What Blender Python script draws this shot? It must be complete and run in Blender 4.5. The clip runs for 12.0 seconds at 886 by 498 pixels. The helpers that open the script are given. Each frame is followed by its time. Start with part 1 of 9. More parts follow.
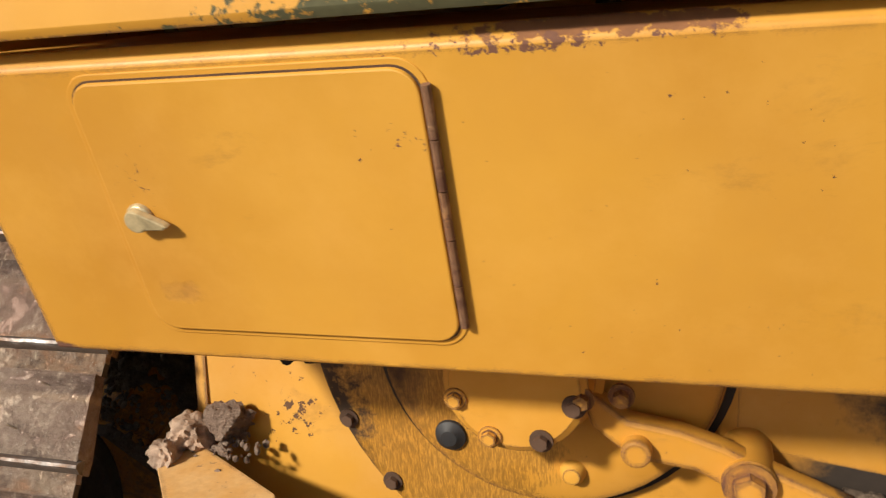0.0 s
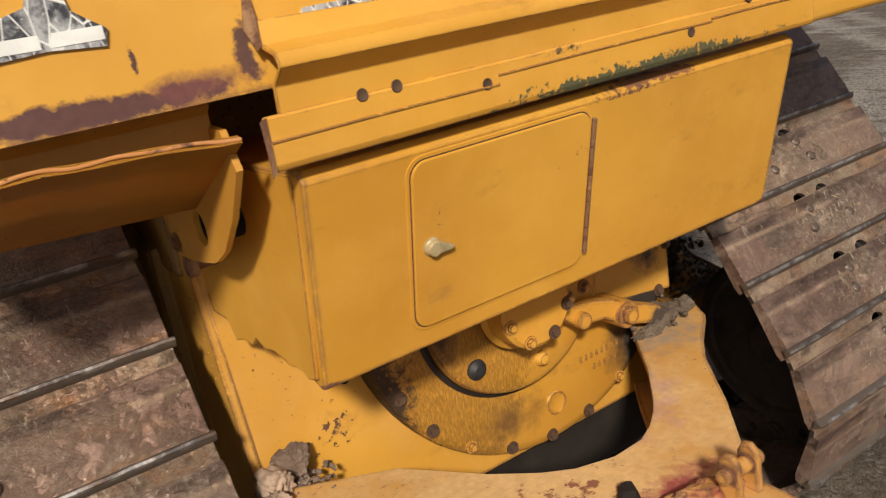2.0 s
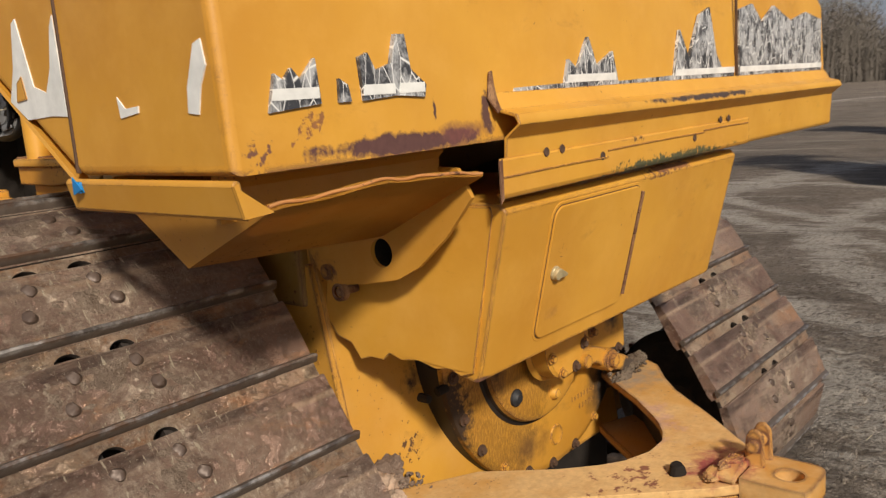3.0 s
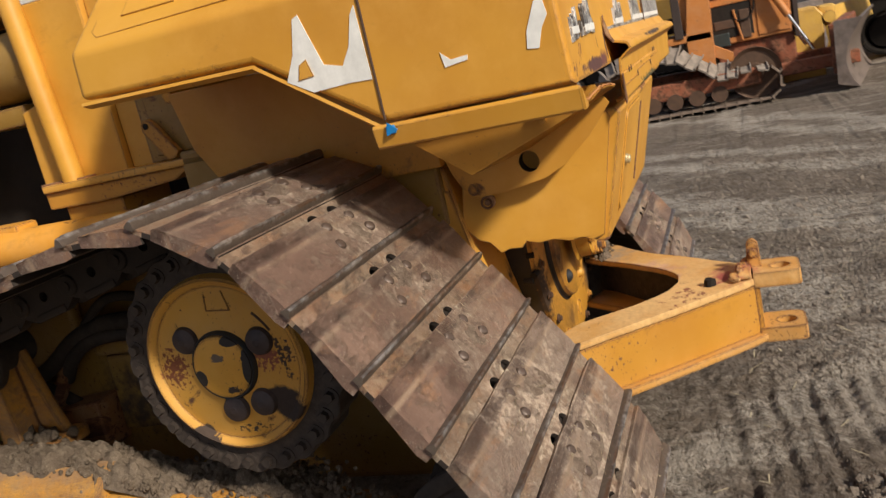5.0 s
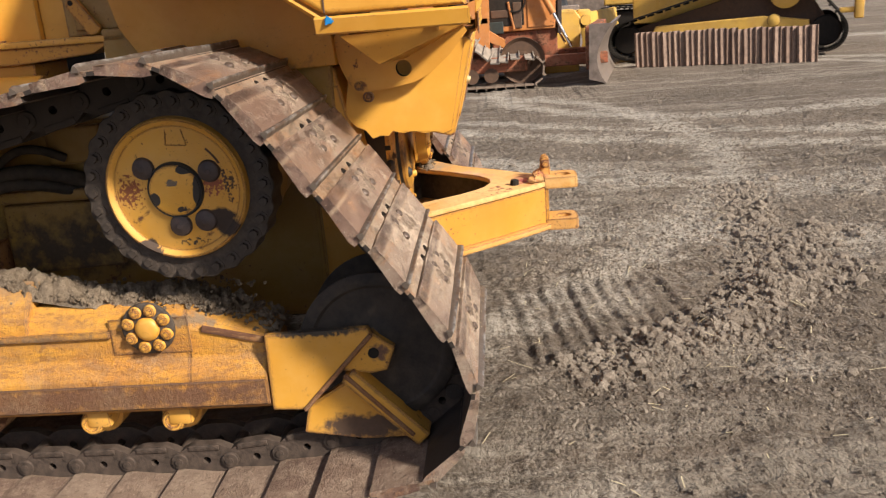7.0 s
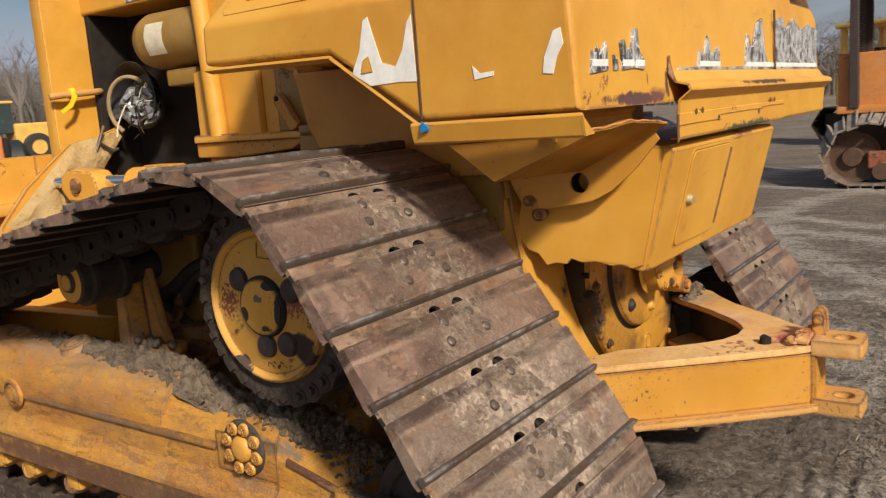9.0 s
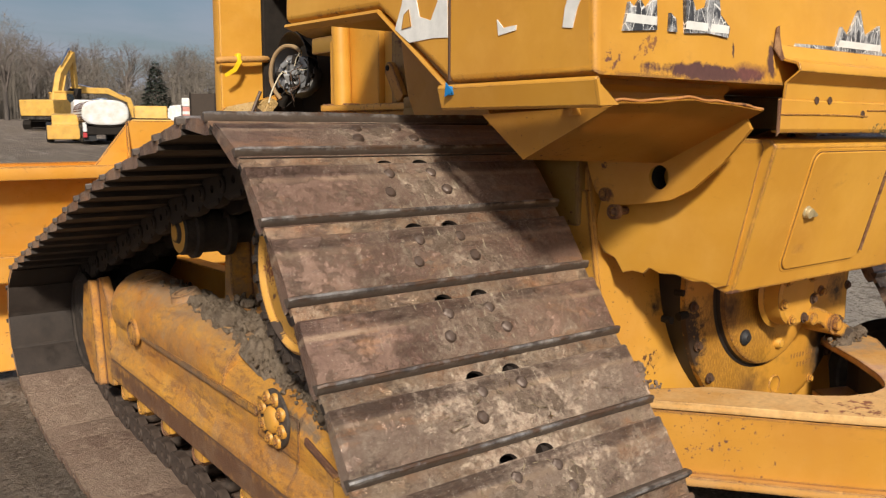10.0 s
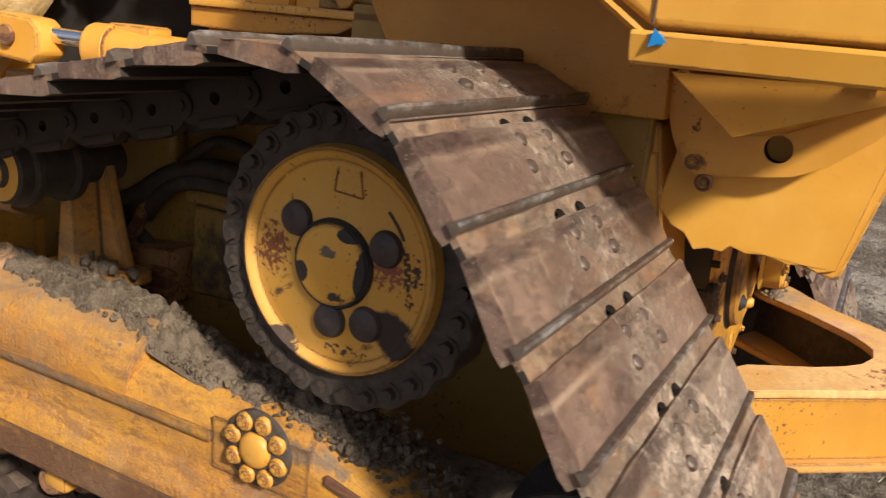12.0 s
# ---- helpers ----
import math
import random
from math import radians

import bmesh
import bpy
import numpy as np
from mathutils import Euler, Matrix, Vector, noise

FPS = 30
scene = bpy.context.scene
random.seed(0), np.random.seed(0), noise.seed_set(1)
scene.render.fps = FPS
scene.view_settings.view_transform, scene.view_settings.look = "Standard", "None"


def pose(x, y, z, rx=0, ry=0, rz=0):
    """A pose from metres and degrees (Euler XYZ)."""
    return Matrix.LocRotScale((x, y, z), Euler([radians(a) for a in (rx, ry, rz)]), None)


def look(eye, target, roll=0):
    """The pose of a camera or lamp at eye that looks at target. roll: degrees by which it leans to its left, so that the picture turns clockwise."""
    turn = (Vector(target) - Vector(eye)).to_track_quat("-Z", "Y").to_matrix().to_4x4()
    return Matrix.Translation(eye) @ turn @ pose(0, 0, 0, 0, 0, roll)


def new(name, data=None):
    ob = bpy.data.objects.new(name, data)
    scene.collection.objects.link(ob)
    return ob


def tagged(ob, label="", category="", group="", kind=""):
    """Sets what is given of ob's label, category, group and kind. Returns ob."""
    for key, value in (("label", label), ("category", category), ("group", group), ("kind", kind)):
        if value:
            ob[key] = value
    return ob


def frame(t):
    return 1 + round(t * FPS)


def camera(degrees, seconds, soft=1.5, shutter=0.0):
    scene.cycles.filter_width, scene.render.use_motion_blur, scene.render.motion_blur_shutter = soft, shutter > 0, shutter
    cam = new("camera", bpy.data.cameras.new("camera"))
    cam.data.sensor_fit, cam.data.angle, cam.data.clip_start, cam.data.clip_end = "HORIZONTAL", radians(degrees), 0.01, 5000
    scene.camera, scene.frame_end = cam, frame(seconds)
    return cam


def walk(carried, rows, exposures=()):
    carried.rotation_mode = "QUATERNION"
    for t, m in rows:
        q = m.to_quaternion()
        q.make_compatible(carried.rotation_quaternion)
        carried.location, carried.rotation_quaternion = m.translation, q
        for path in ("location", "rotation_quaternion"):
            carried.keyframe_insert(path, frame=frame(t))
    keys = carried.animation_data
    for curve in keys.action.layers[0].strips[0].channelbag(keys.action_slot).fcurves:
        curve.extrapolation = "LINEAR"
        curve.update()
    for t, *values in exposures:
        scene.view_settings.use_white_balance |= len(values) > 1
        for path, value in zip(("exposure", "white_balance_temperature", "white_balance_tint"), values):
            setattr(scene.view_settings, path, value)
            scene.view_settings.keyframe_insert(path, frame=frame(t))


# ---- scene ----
cam = camera(56.3, 12.0, 1.2, shutter=0.15)
PATH = [
    (0, (0.253, 1.681, 1.519), (-0.337, 3.499, 0.93), -4.6),
    (0.5, (-0.059, 1.483, 1.609), (-0.157, 3.353, 0.907), -7.8),
    (1, (-0.389, 1.467, 1.604), (0.063, 3.285, 0.903), -4.7),
    (1.1, (-0.457, 1.459, 1.614), (0.096, 3.264, 0.955), -4.4),
    (1.5, (-0.694, 1.358, 1.664), (0.102, 3.088, 1.054), -4.8),
    (2, (-0.954, 1.327, 1.711), (0.034, 2.954, 1.098), -9.7),
    (2.5, (-1.353, 1.442, 1.689), (-0.176, 2.973, 1.168), -8.0),
    (2.7, (-1.52, 1.434, 1.682), (-0.217, 2.882, 1.231), -6.2),
    (4.3, (-2.725, 1.659, 1.813), (-0.921, 2.513, 1.679), -4.3),
    (4.5, (-2.828, 1.705, 1.807), (-1.034, 2.572, 1.631), -5.5),
    (5, (-2.83, 2.065, 1.714), (-1.011, 2.776, 1.282), -12.9),
    (5.5, (-3.04, 2.319, 1.72), (-1.121, 2.519, 1.196), -11.2),
    (6, (-3.31, 2.439, 1.779), (-1.364, 2.364, 1.324), -8.8),
    (6.5, (-3.565, 2.35, 1.654), (-1.63, 2.355, 1.147), -7.4),
    (7, (-3.714, 2.295, 1.635), (-1.805, 2.443, 1.056), -4.6),
    (7.5, (-3.629, 2.096, 1.65), (-1.742, 2.523, 1.143), -3.9),
    (7.7, (-3.513, 1.999, 1.642), (-1.648, 2.535, 1.157), -3.8),
    (9.3, (-2.627, 1.537, 1.628), (-1.13, 2.816, 1.281), -3.7),
    (9.5, (-2.508, 1.541, 1.604), (-1.095, 2.907, 1.232), -3.1),
    (10, (-2.236, 1.326, 1.517), (-1.05, 2.909, 1.225), 0.3),
    (10.5, (-2.048, 1.267, 1.519), (-0.87, 2.853, 1.21), 5.3),
    (11, (-2.166, 1.523, 1.519), (-0.896, 2.977, 0.996), 7.7),
    (11.5, (-2.313, 1.922, 1.565), (-0.762, 3.07, 1.039), 10.4),
    (12, (-2.499, 2.43, 1.582), (-0.78, 3.314, 1.066), 5.6),
]
EXPOSURES = [(0.0, 0.22), (0.5, -0.20), (1.0, -0.27), (1.5, -0.04), (2.0, -0.06), (2.5, -0.10), (2.7, -0.10), (4.4, -0.05), (5.0, 0.06), (5.5, 0.68), (6.0, 0.70), (6.5, 0.52), (7.0, 0.78), (7.5, 0.8), (7.7, 0.72), (9.3, 0.12), (10.5, 0.1), (11.2, 0.08), (11.6, 0.22), (12.0, 0.5)]
walk(cam, [(t, look(eye, target, roll)) for t, eye, target, roll in PATH], EXPOSURES)

# ---- world and light ----
SUN_FROM = Vector((-0.455, -0.695, 0.557)).normalized()
world = bpy.data.worlds.new("world")
scene.world = world
world.use_nodes = True
wn, wl = world.node_tree.nodes, world.node_tree.links
wbg = wn["Background"]
sky = wn.new("ShaderNodeTexSky")
sky.sky_type = "NISHITA"
sky.sun_disc = False
sky.sun_elevation = math.asin(SUN_FROM.z)
sky.sun_rotation = math.atan2(SUN_FROM.x, SUN_FROM.y)
sky.altitude = 100.0
sky.air_density, sky.dust_density, sky.ozone_density = 1.0, 3.5, 2.0
# broken cloud layer over the clear sky
wtc = wn.new("ShaderNodeTexCoord")
wsep = wn.new("ShaderNodeSeparateXYZ")
wl.new(wtc.outputs["Generated"], wsep.inputs[0])
wadd = wn.new("ShaderNodeMath"); wadd.operation = "ADD"; wadd.inputs[1].default_value = 0.12
wl.new(wsep.outputs["Z"], wadd.inputs[0])
wabs = wn.new("ShaderNodeMath"); wabs.operation = "MAXIMUM"; wabs.inputs[1].default_value = 0.05
wl.new(wadd.outputs[0], wabs.inputs[0])
wdx = wn.new("ShaderNodeMath"); wdx.operation = "DIVIDE"
wdy = wn.new("ShaderNodeMath"); wdy.operation = "DIVIDE"
wl.new(wsep.outputs["X"], wdx.inputs[0]); wl.new(wabs.outputs[0], wdx.inputs[1])
wl.new(wsep.outputs["Y"], wdy.inputs[0]); wl.new(wabs.outputs[0], wdy.inputs[1])
wcomb = wn.new("ShaderNodeCombineXYZ")
wl.new(wdx.outputs[0], wcomb.inputs[0]); wl.new(wdy.outputs[0], wcomb.inputs[1])
wnoise = wn.new("ShaderNodeTexNoise")
wnoise.inputs["Scale"].default_value = 0.55
wnoise.inputs["Detail"].default_value = 6.0
wnoise.inputs["Distortion"].default_value = 0.5
wl.new(wcomb.outputs[0], wnoise.inputs["Vector"])
wramp = wn.new("ShaderNodeMapRange")
wramp.inputs["From Min"].default_value, wramp.inputs["From Max"].default_value = 0.36, 0.66
wl.new(wnoise.outputs["Fac"], wramp.inputs["Value"])
wmix = wn.new("ShaderNodeMix"); wmix.data_type = "RGBA"
wmix.inputs["B"].default_value = (4.9, 5.2, 6.3, 1)
wl.new(wramp.outputs[0], wmix.inputs["Factor"])
wl.new(sky.outputs[0], wmix.inputs["A"])
wl.new(wmix.outputs["Result"], wbg.inputs["Color"])
wbg.inputs["Strength"].default_value = 0.072

sun_data = bpy.data.lights.new("sun", "SUN")
sun_data.energy, sun_data.angle, sun_data.color = 4.7, radians(5.0), (1.0, 0.91, 0.78)
sun = new("sun", sun_data)
sun.matrix_world = look((0, 0, 30), tuple(Vector((0, 0, 30)) - SUN_FROM))
scene.view_settings.exposure = 0.0


# ---- materials ----
class Nodes:
    """Small helper that strings shader nodes together."""

    def __init__(self, name, shift=False):
        self.mat = bpy.data.materials.new(name)
        self.mat.use_nodes = True
        self.n, self.l = self.mat.node_tree.nodes, self.mat.node_tree.links
        self.bsdf = self.n["Principled BSDF"]
        self.raw = self.co = self.n.new("ShaderNodeTexCoord").outputs["Object"]
        if shift:
            k = self.n.new("ShaderNodeVectorMath")
            k.operation = "MULTIPLY_ADD"
            self.l.new(self.rand(), k.inputs[0])
            k.inputs[1].default_value = (41.0, 23.0, 67.0)
            self.l.new(self.co, k.inputs[2])
            self.co = k.outputs[0]

    def put(self, value, socket):
        if hasattr(value, "is_output"):
            self.l.new(value, socket)
        else:
            socket.default_value = value

    def noise(self, scale, detail=4.0, rough=0.55, stretch=None, distort=0.0):
        v = self.co
        if stretch:
            mp = self.n.new("ShaderNodeMapping")
            mp.inputs["Scale"].default_value = stretch
            self.l.new(v, mp.inputs[0])
            v = mp.outputs[0]
        t = self.n.new("ShaderNodeTexNoise")
        t.inputs["Scale"].default_value, t.inputs["Detail"].default_value = scale, detail
        t.inputs["Roughness"].default_value, t.inputs["Distortion"].default_value = rough, distort
        self.l.new(v, t.inputs["Vector"])
        return t.outputs["Fac"]

    def voronoi(self, scale, feature="F1", stretch=None):
        v = self.co
        if stretch:
            mp = self.n.new("ShaderNodeMapping")
            mp.inputs["Scale"].default_value = stretch
            self.l.new(v, mp.inputs[0])
            v = mp.outputs[0]
        t = self.n.new("ShaderNodeTexVoronoi")
        t.feature = feature
        t.inputs["Scale"].default_value = scale
        self.l.new(v, t.inputs["Vector"])
        return t.outputs["Distance"]

    def cell(self, scale):
        """One grey value for each pebble of a broken surface."""
        t = self.n.new("ShaderNodeTexVoronoi")
        t.inputs["Scale"].default_value = scale
        self.l.new(self.co, t.inputs["Vector"])
        return t.outputs["Color"], t.outputs["Distance"]

    def math(self, op, a, b=0.0):
        m = self.n.new("ShaderNodeMath")
        m.operation = op
        self.put(a, m.inputs[0]); self.put(b, m.inputs[1])
        return m.outputs[0]

    def ramp(self, value, lo, hi, a=0.0, b=1.0):
        m = self.n.new("ShaderNodeMapRange")
        self.put(value, m.inputs["Value"])
        m.inputs["From Min"].default_value, m.inputs["From Max"].default_value = lo, hi
        m.inputs["To Min"].default_value, m.inputs["To Max"].default_value = a, b
        return m.outputs[0]

    def mix(self, fac, a, b):
        m = self.n.new("ShaderNodeMix")
        m.data_type = "RGBA"
        self.put(fac, m.inputs["Factor"])
        self.put(a if hasattr(a, "is_output") else (*a, 1), m.inputs["A"])
        self.put(b if hasattr(b, "is_output") else (*b, 1), m.inputs["B"])
        return m.outputs["Result"]

    def blob(self, centre, size):
        """1 at the centre of an ellipsoid of that size, 0 at its skin."""
        a = self.n.new("ShaderNodeVectorMath"); a.operation = "SUBTRACT"
        self.l.new(self.co, a.inputs[0]); a.inputs[1].default_value = centre
        b = self.n.new("ShaderNodeVectorMath"); b.operation = "DIVIDE"
        self.l.new(a.outputs[0], b.inputs[0]); b.inputs[1].default_value = size
        c = self.n.new("ShaderNodeVectorMath"); c.operation = "LENGTH"
        self.l.new(b.outputs[0], c.inputs[0])
        return self.math("SUBTRACT", 1.0, c.outputs["Value"])

    def ring(self, centre, radius, width):
        """1 on a circle in the ground plane, 0 at the width from it."""
        a = self.n.new("ShaderNodeVectorMath"); a.operation = "SUBTRACT"
        self.l.new(self.co, a.inputs[0]); a.inputs[1].default_value = centre
        b = self.n.new("ShaderNodeVectorMath"); b.operation = "MULTIPLY"
        self.l.new(a.outputs[0], b.inputs[0]); b.inputs[1].default_value = (1, 1, 0)
        c = self.n.new("ShaderNodeVectorMath"); c.operation = "LENGTH"
        self.l.new(b.outputs[0], c.inputs[0])
        d = self.math("ABSOLUTE", self.math("SUBTRACT", c.outputs["Value"], radius))
        return self.ramp(d, 0.0, width, 1.0, 0.0)

    def edge(self, radius):
        """Rises towards the thing's edges, for worn rims."""
        b = self.n.new("ShaderNodeBevel")
        b.samples = 4
        b.inputs["Radius"].default_value = radius
        g = self.n.new("ShaderNodeNewGeometry")
        d = self.n.new("ShaderNodeVectorMath"); d.operation = "DOT_PRODUCT"
        self.l.new(b.outputs[0], d.inputs[0]); self.l.new(g.outputs["Normal"], d.inputs[1])
        return self.math("SUBTRACT", 1.0, d.outputs["Value"])

    def rand(self):
        return self.n.new("ShaderNodeObjectInfo").outputs["Random"]

    def bump(self, height, strength=0.3, distance=0.01):
        b = self.n.new("ShaderNodeBump")
        b.inputs["Strength"].default_value, b.inputs["Distance"].default_value = strength, distance
        self.l.new(height, b.inputs["Height"])
        self.l.new(b.outputs[0], self.bsdf.inputs["Normal"])

    def done(self, color, rough=0.5, metal=0.0, spec=0.5):
        self.put(color if hasattr(color, "is_output") else (*color, 1), self.bsdf.inputs["Base Color"])
        self.put(rough, self.bsdf.inputs["Roughness"])
        self.put(metal, self.bsdf.inputs["Metallic"])
        self.bsdf.inputs["Specular IOR Level"].default_value = spec
        return self.mat


RUST = (0.105, 0.045, 0.026)
DUST = (0.36, 0.27, 0.17)


def paint(name, base, chips=0.5, dust=0.3, wear=0.0, rough=0.42, stains=(), streak=0.0, runs=None, rims=0.6, grain=(1, 1, 1), reach=0.016):
    """Old machine enamel: uneven fade, dust film, chips down to rust, and stains of a shape of their own."""
    m = Nodes(name)
    hue = tuple(c * k for c, k in zip(base, (0.82, 0.74, 0.6)))
    col = m.mix(m.ramp(m.noise(2.3, 5), 0.35, 0.7), base, hue)
    col = m.mix(m.math("MULTIPLY", m.ramp(m.noise(9, 6, 0.65), 0.45, 0.75), 0.35), col, tuple(min(1, c * 1.2 + 0.015) for c in base))
    if dust:
        col = m.mix(m.ramp(m.noise(4.5, 8, 0.7), 0.42, 0.78, 0, dust), col, DUST)
    if streak:
        s = m.noise(170, 6, 0.78, (2.0, 2.0, 0.30))
        reach_ = m.ramp(m.math("ADD", m.blob(*runs), m.math("MULTIPLY", m.math("SUBTRACT", m.noise(9, 5, 0.7), 0.5), 1.2)), 0.0, 0.45)
        col = m.mix(m.ramp(m.math("MULTIPLY", s, reach_), 0.40, 0.54, 0, streak), col, (0.12, 0.055, 0.010))
    scuff = m.math("MULTIPLY", m.ramp(m.noise(5, 7, 0.72, (0.7, 0.7, 2.0), 0.4), 0.58, 0.70), m.ramp(m.noise(33, 4, 0.7), 0.40, 0.60))
    col = m.mix(m.math("MULTIPLY", scuff, 0.42), col, tuple(c * k for c, k in zip(base, (0.42, 0.40, 0.6))))
    area = m.ramp(m.noise(1.9, 3), 0.42, 0.62)
    chip = m.math("ADD", m.noise(85, 6, 0.62), m.math("MULTIPLY", area, 0.05 + 0.11 * chips))
    chip = m.ramp(chip, 0.79 - 0.03 * chips, 0.805 - 0.03 * chips)
    fine = m.ramp(m.math("ADD", m.noise(150, 2), m.math("MULTIPLY", m.noise(2.7, 3), 0.3 * chips)), 0.87, 0.90)
    chip = m.math("MAXIMUM", chip, fine)
    if wear:
        worn = m.ramp(m.math("ADD", m.noise(13, 8, 0.7, grain, 0.6), m.math("MULTIPLY", m.noise(2.2, 3), 0.35)), 0.84 - 0.2 * wear, 0.90 - 0.2 * wear)
        chip = m.math("MAXIMUM", chip, worn)
    if rims:
        e = m.edge(reach)
        worn_rim = m.math("ADD", m.ramp(e, 0.0, 0.09, 0.0, 1.25), m.math("MULTIPLY", m.math("SUBTRACT", m.noise(30, 7, 0.72), 0.5), 3.4))
        worn_rim = m.math("ADD", worn_rim, m.ramp(m.noise(3.1, 3), 0.3, 0.7, -0.35, 0.35))
        worn_rim = m.math("MULTIPLY", m.ramp(worn_rim, 1.05 - 0.4 * rims, 1.15 - 0.4 * rims), m.ramp(e, 0.004, 0.015))
        chip = m.math("MAXIMUM", chip, worn_rim)
    col = m.mix(chip, col, m.mix(m.noise(80, 4), (0.07, 0.03, 0.018), (0.17, 0.075, 0.038)))
    for centre, size, colour, soft, *more in stains:
        grain, amount, edge = more or (24, 1.5, 0.32)
        b = m.math("ADD", m.blob(centre, size), m.math("MULTIPLY", m.math("SUBTRACT", m.noise(grain, 7, 0.68), 0.5), amount))
        f = m.ramp(b, edge, edge + soft)
        col = m.mix(f, col, m.mix(m.noise(70, 4), colour, tuple(c * 1.9 for c in colour)))
        chip = m.math("MAXIMUM", chip, f)
    m.bump(m.math("ADD", m.math("MULTIPLY", chip, -0.6), m.math("MULTIPLY", m.noise(28, 6), 0.35)), 0.35, 0.003)
    r = m.math("ADD", m.ramp(m.noise(6, 4), 0.3, 0.7, rough, rough + 0.16), m.math("MULTIPLY", chip, 0.3))
    return m.done(col, r)


YEL = (0.63, 0.32, 0.039)
SOOT = (0.04, 0.028, 0.02)
M_YEL = paint("yellow_enamel", YEL, 0.25, 0.12, reach=0.005)
M_SHEET = paint("yellow_sheet_enamel", YEL, 0.6, 0.2, rims=0)
M_TANK = paint("yellow_tank_enamel", YEL, 0.30, 0.08, stains=[
    ((-0.77, 2.36, 1.629), (0.30, 0.08, 0.024), (0.066, 0.028, 0.024), 0.25, 34, 1.5, 0.22),
    ((-0.63, 2.36, 1.636), (0.13, 0.08, 0.034), (0.10, 0.035, 0.030), 0.5, 22, 1.3, 0.3),
    ((-0.97, 2.36, 1.665), (0.10, 0.05, 0.09), (0.18, 0.075, 0.025), 0.08, 45, 2.2, 0.75),
    ((-1.07, 2.37, 1.64), (0.06, 0.06, 0.06), RUST, 0.05, 70, 2.4, 0.85),
    ((-0.560, 2.37, 1.665), (0.022, 0.06, 0.075), (0.07, 0.032, 0.024), 0.3, 50, 2.0, 0.3),
    ((-0.70, 2.37, 1.685), (0.008, 0.05, 0.045), (0.06, 0.028, 0.022), 0.2, 70, 2.4, 0.5)])
M_FASCIA = paint("yellow_fascia_enamel", YEL, 0.4, 0.10, 0.0, reach=0.005, stains=[
    ((0.0, 2.33, 1.60), (0.7, 0.05, 0.10), RUST, 0.05, 75, 2.2, 1.12),
    ((-0.05, 2.32, 1.575), (0.10, 0.05, 0.02), (0.05, 0.03, 0.02), 0.1, 40, 1.6, 0.5),
    ((0.12, 2.33, 1.508), (0.46, 0.05, 0.030), (0.055, 0.052, 0.022), 0.12, 60, 2.2, 0.30),
    ((0.30, 2.30, 1.655), (0.55, 0.05, 0.016), (0.04, 0.025, 0.02), 0.2)])
M_TOOLBOX = paint("yellow_toolbox_enamel", YEL, 0.35, 0.06, stains=[
    ((0.17, 2.375, 1.487), (0.22, 0.05, 0.018), (0.15, 0.062, 0.022), 0.10, 60, 1.6, 0.45),
    ((0.12, 2.38, 1.474), (0.42, 0.05, 0.022), RUST, 0.05, 90, 2.4, 0.85),
    ((0.60, 2.46, 1.128), (0.06, 0.04, 0.012), RUST, 0.2), ((-0.52, 2.46, 1.128), (0.05, 0.04, 0.015), RUST, 0.2),
    ((-0.32, 2.39, 1.37), (0.07, 0.04, 0.09), RUST, 0.03, 190, 2.8, 1.2), ((-0.335, 2.41, 1.25), (0.015, 0.05, 0.12), RUST, 0.1, 60, 2.2, 0.8),
    ((0.00, 2.39, 1.40), (0.08, 0.04, 0.06), RUST, 0.04, 110, 2.6, 1.1), ((0.55, 2.40, 1.40), (0.5, 0.05, 0.05), (0.22, 0.10, 0.02), 0.3, 12, 2.0, 0.9)])
M_DOOR = paint("yellow_door_enamel", YEL, 0.35, 0.06, rims=0, stains=[
    ((-0.31, 2.40, 1.36), (0.09, 0.06, 0.14), RUST, 0.03, 190, 2.8, 1.18), ((0.00, 2.39, 1.40), (0.08, 0.04, 0.06), RUST, 0.04, 110, 2.6, 1.05),
    ((-0.30, 2.43, 1.22), (0.06, 0.05, 0.04), (0.30, 0.14, 0.02), 0.4, 30, 1.6, 0.5), ((-0.1, 2.43, 1.35), (0.35, 0.08, 0.2), RUST, 0.03, 120, 2.6, 1.3)])
M_CASE = paint("oily_yellow_enamel", (0.60, 0.30, 0.038), 0.6, 0.2, 0.05, stains=[
    ((-0.40, 2.75, 0.86), (0.20, 0.3, 0.20), (0.075, 0.035, 0.014), 0.05, 55, 2.6, 0.95),
    ((-0.33, 2.75, 1.02), (0.10, 0.2, 0.06), (0.035, 0.02, 0.012), 0.4),
    ((0.48, 2.76, 0.99), (0.10, 0.1, 0.11), SOOT, 0.5),
    ((0.47, 2.67, 0.84), (0.11, 0.1, 0.06), SOOT, 0.3, 40, 1.2, 0.1)])
M_OIL = paint("oil_streaked_yellow", (0.58, 0.28, 0.034), 0.5, 0.1, 0.0, streak=0.6, runs=((-0.12, 2.70, 0.86), (0.27, 0.3, 0.36)), rims=0.3, stains=[
    ((-0.17, 2.70, 1.00), (0.10, 0.14, 0.12), (0.05, 0.024, 0.010), 0.7),
    # smear on the left edge, with the gap's shade put into its black
    ((-0.30, 2.74, 0.88), (0.11, 0.1, 0.26), (0.030, 0.016, 0.008), 0.3, 40, 1.6, 0.32),
    ((0.00, 2.73, 0.72), (0.20, 0.1, 0.10), (0.10, 0.045, 0.010), 0.9),
    # black towards the drawbar: shade of that recess painted into the enamel
    ((0.50, 2.73, 0.78), (0.22, 0.2, 0.24), (0.022, 0.015, 0.010), 0.35, 12, 0.7, 0.1)])
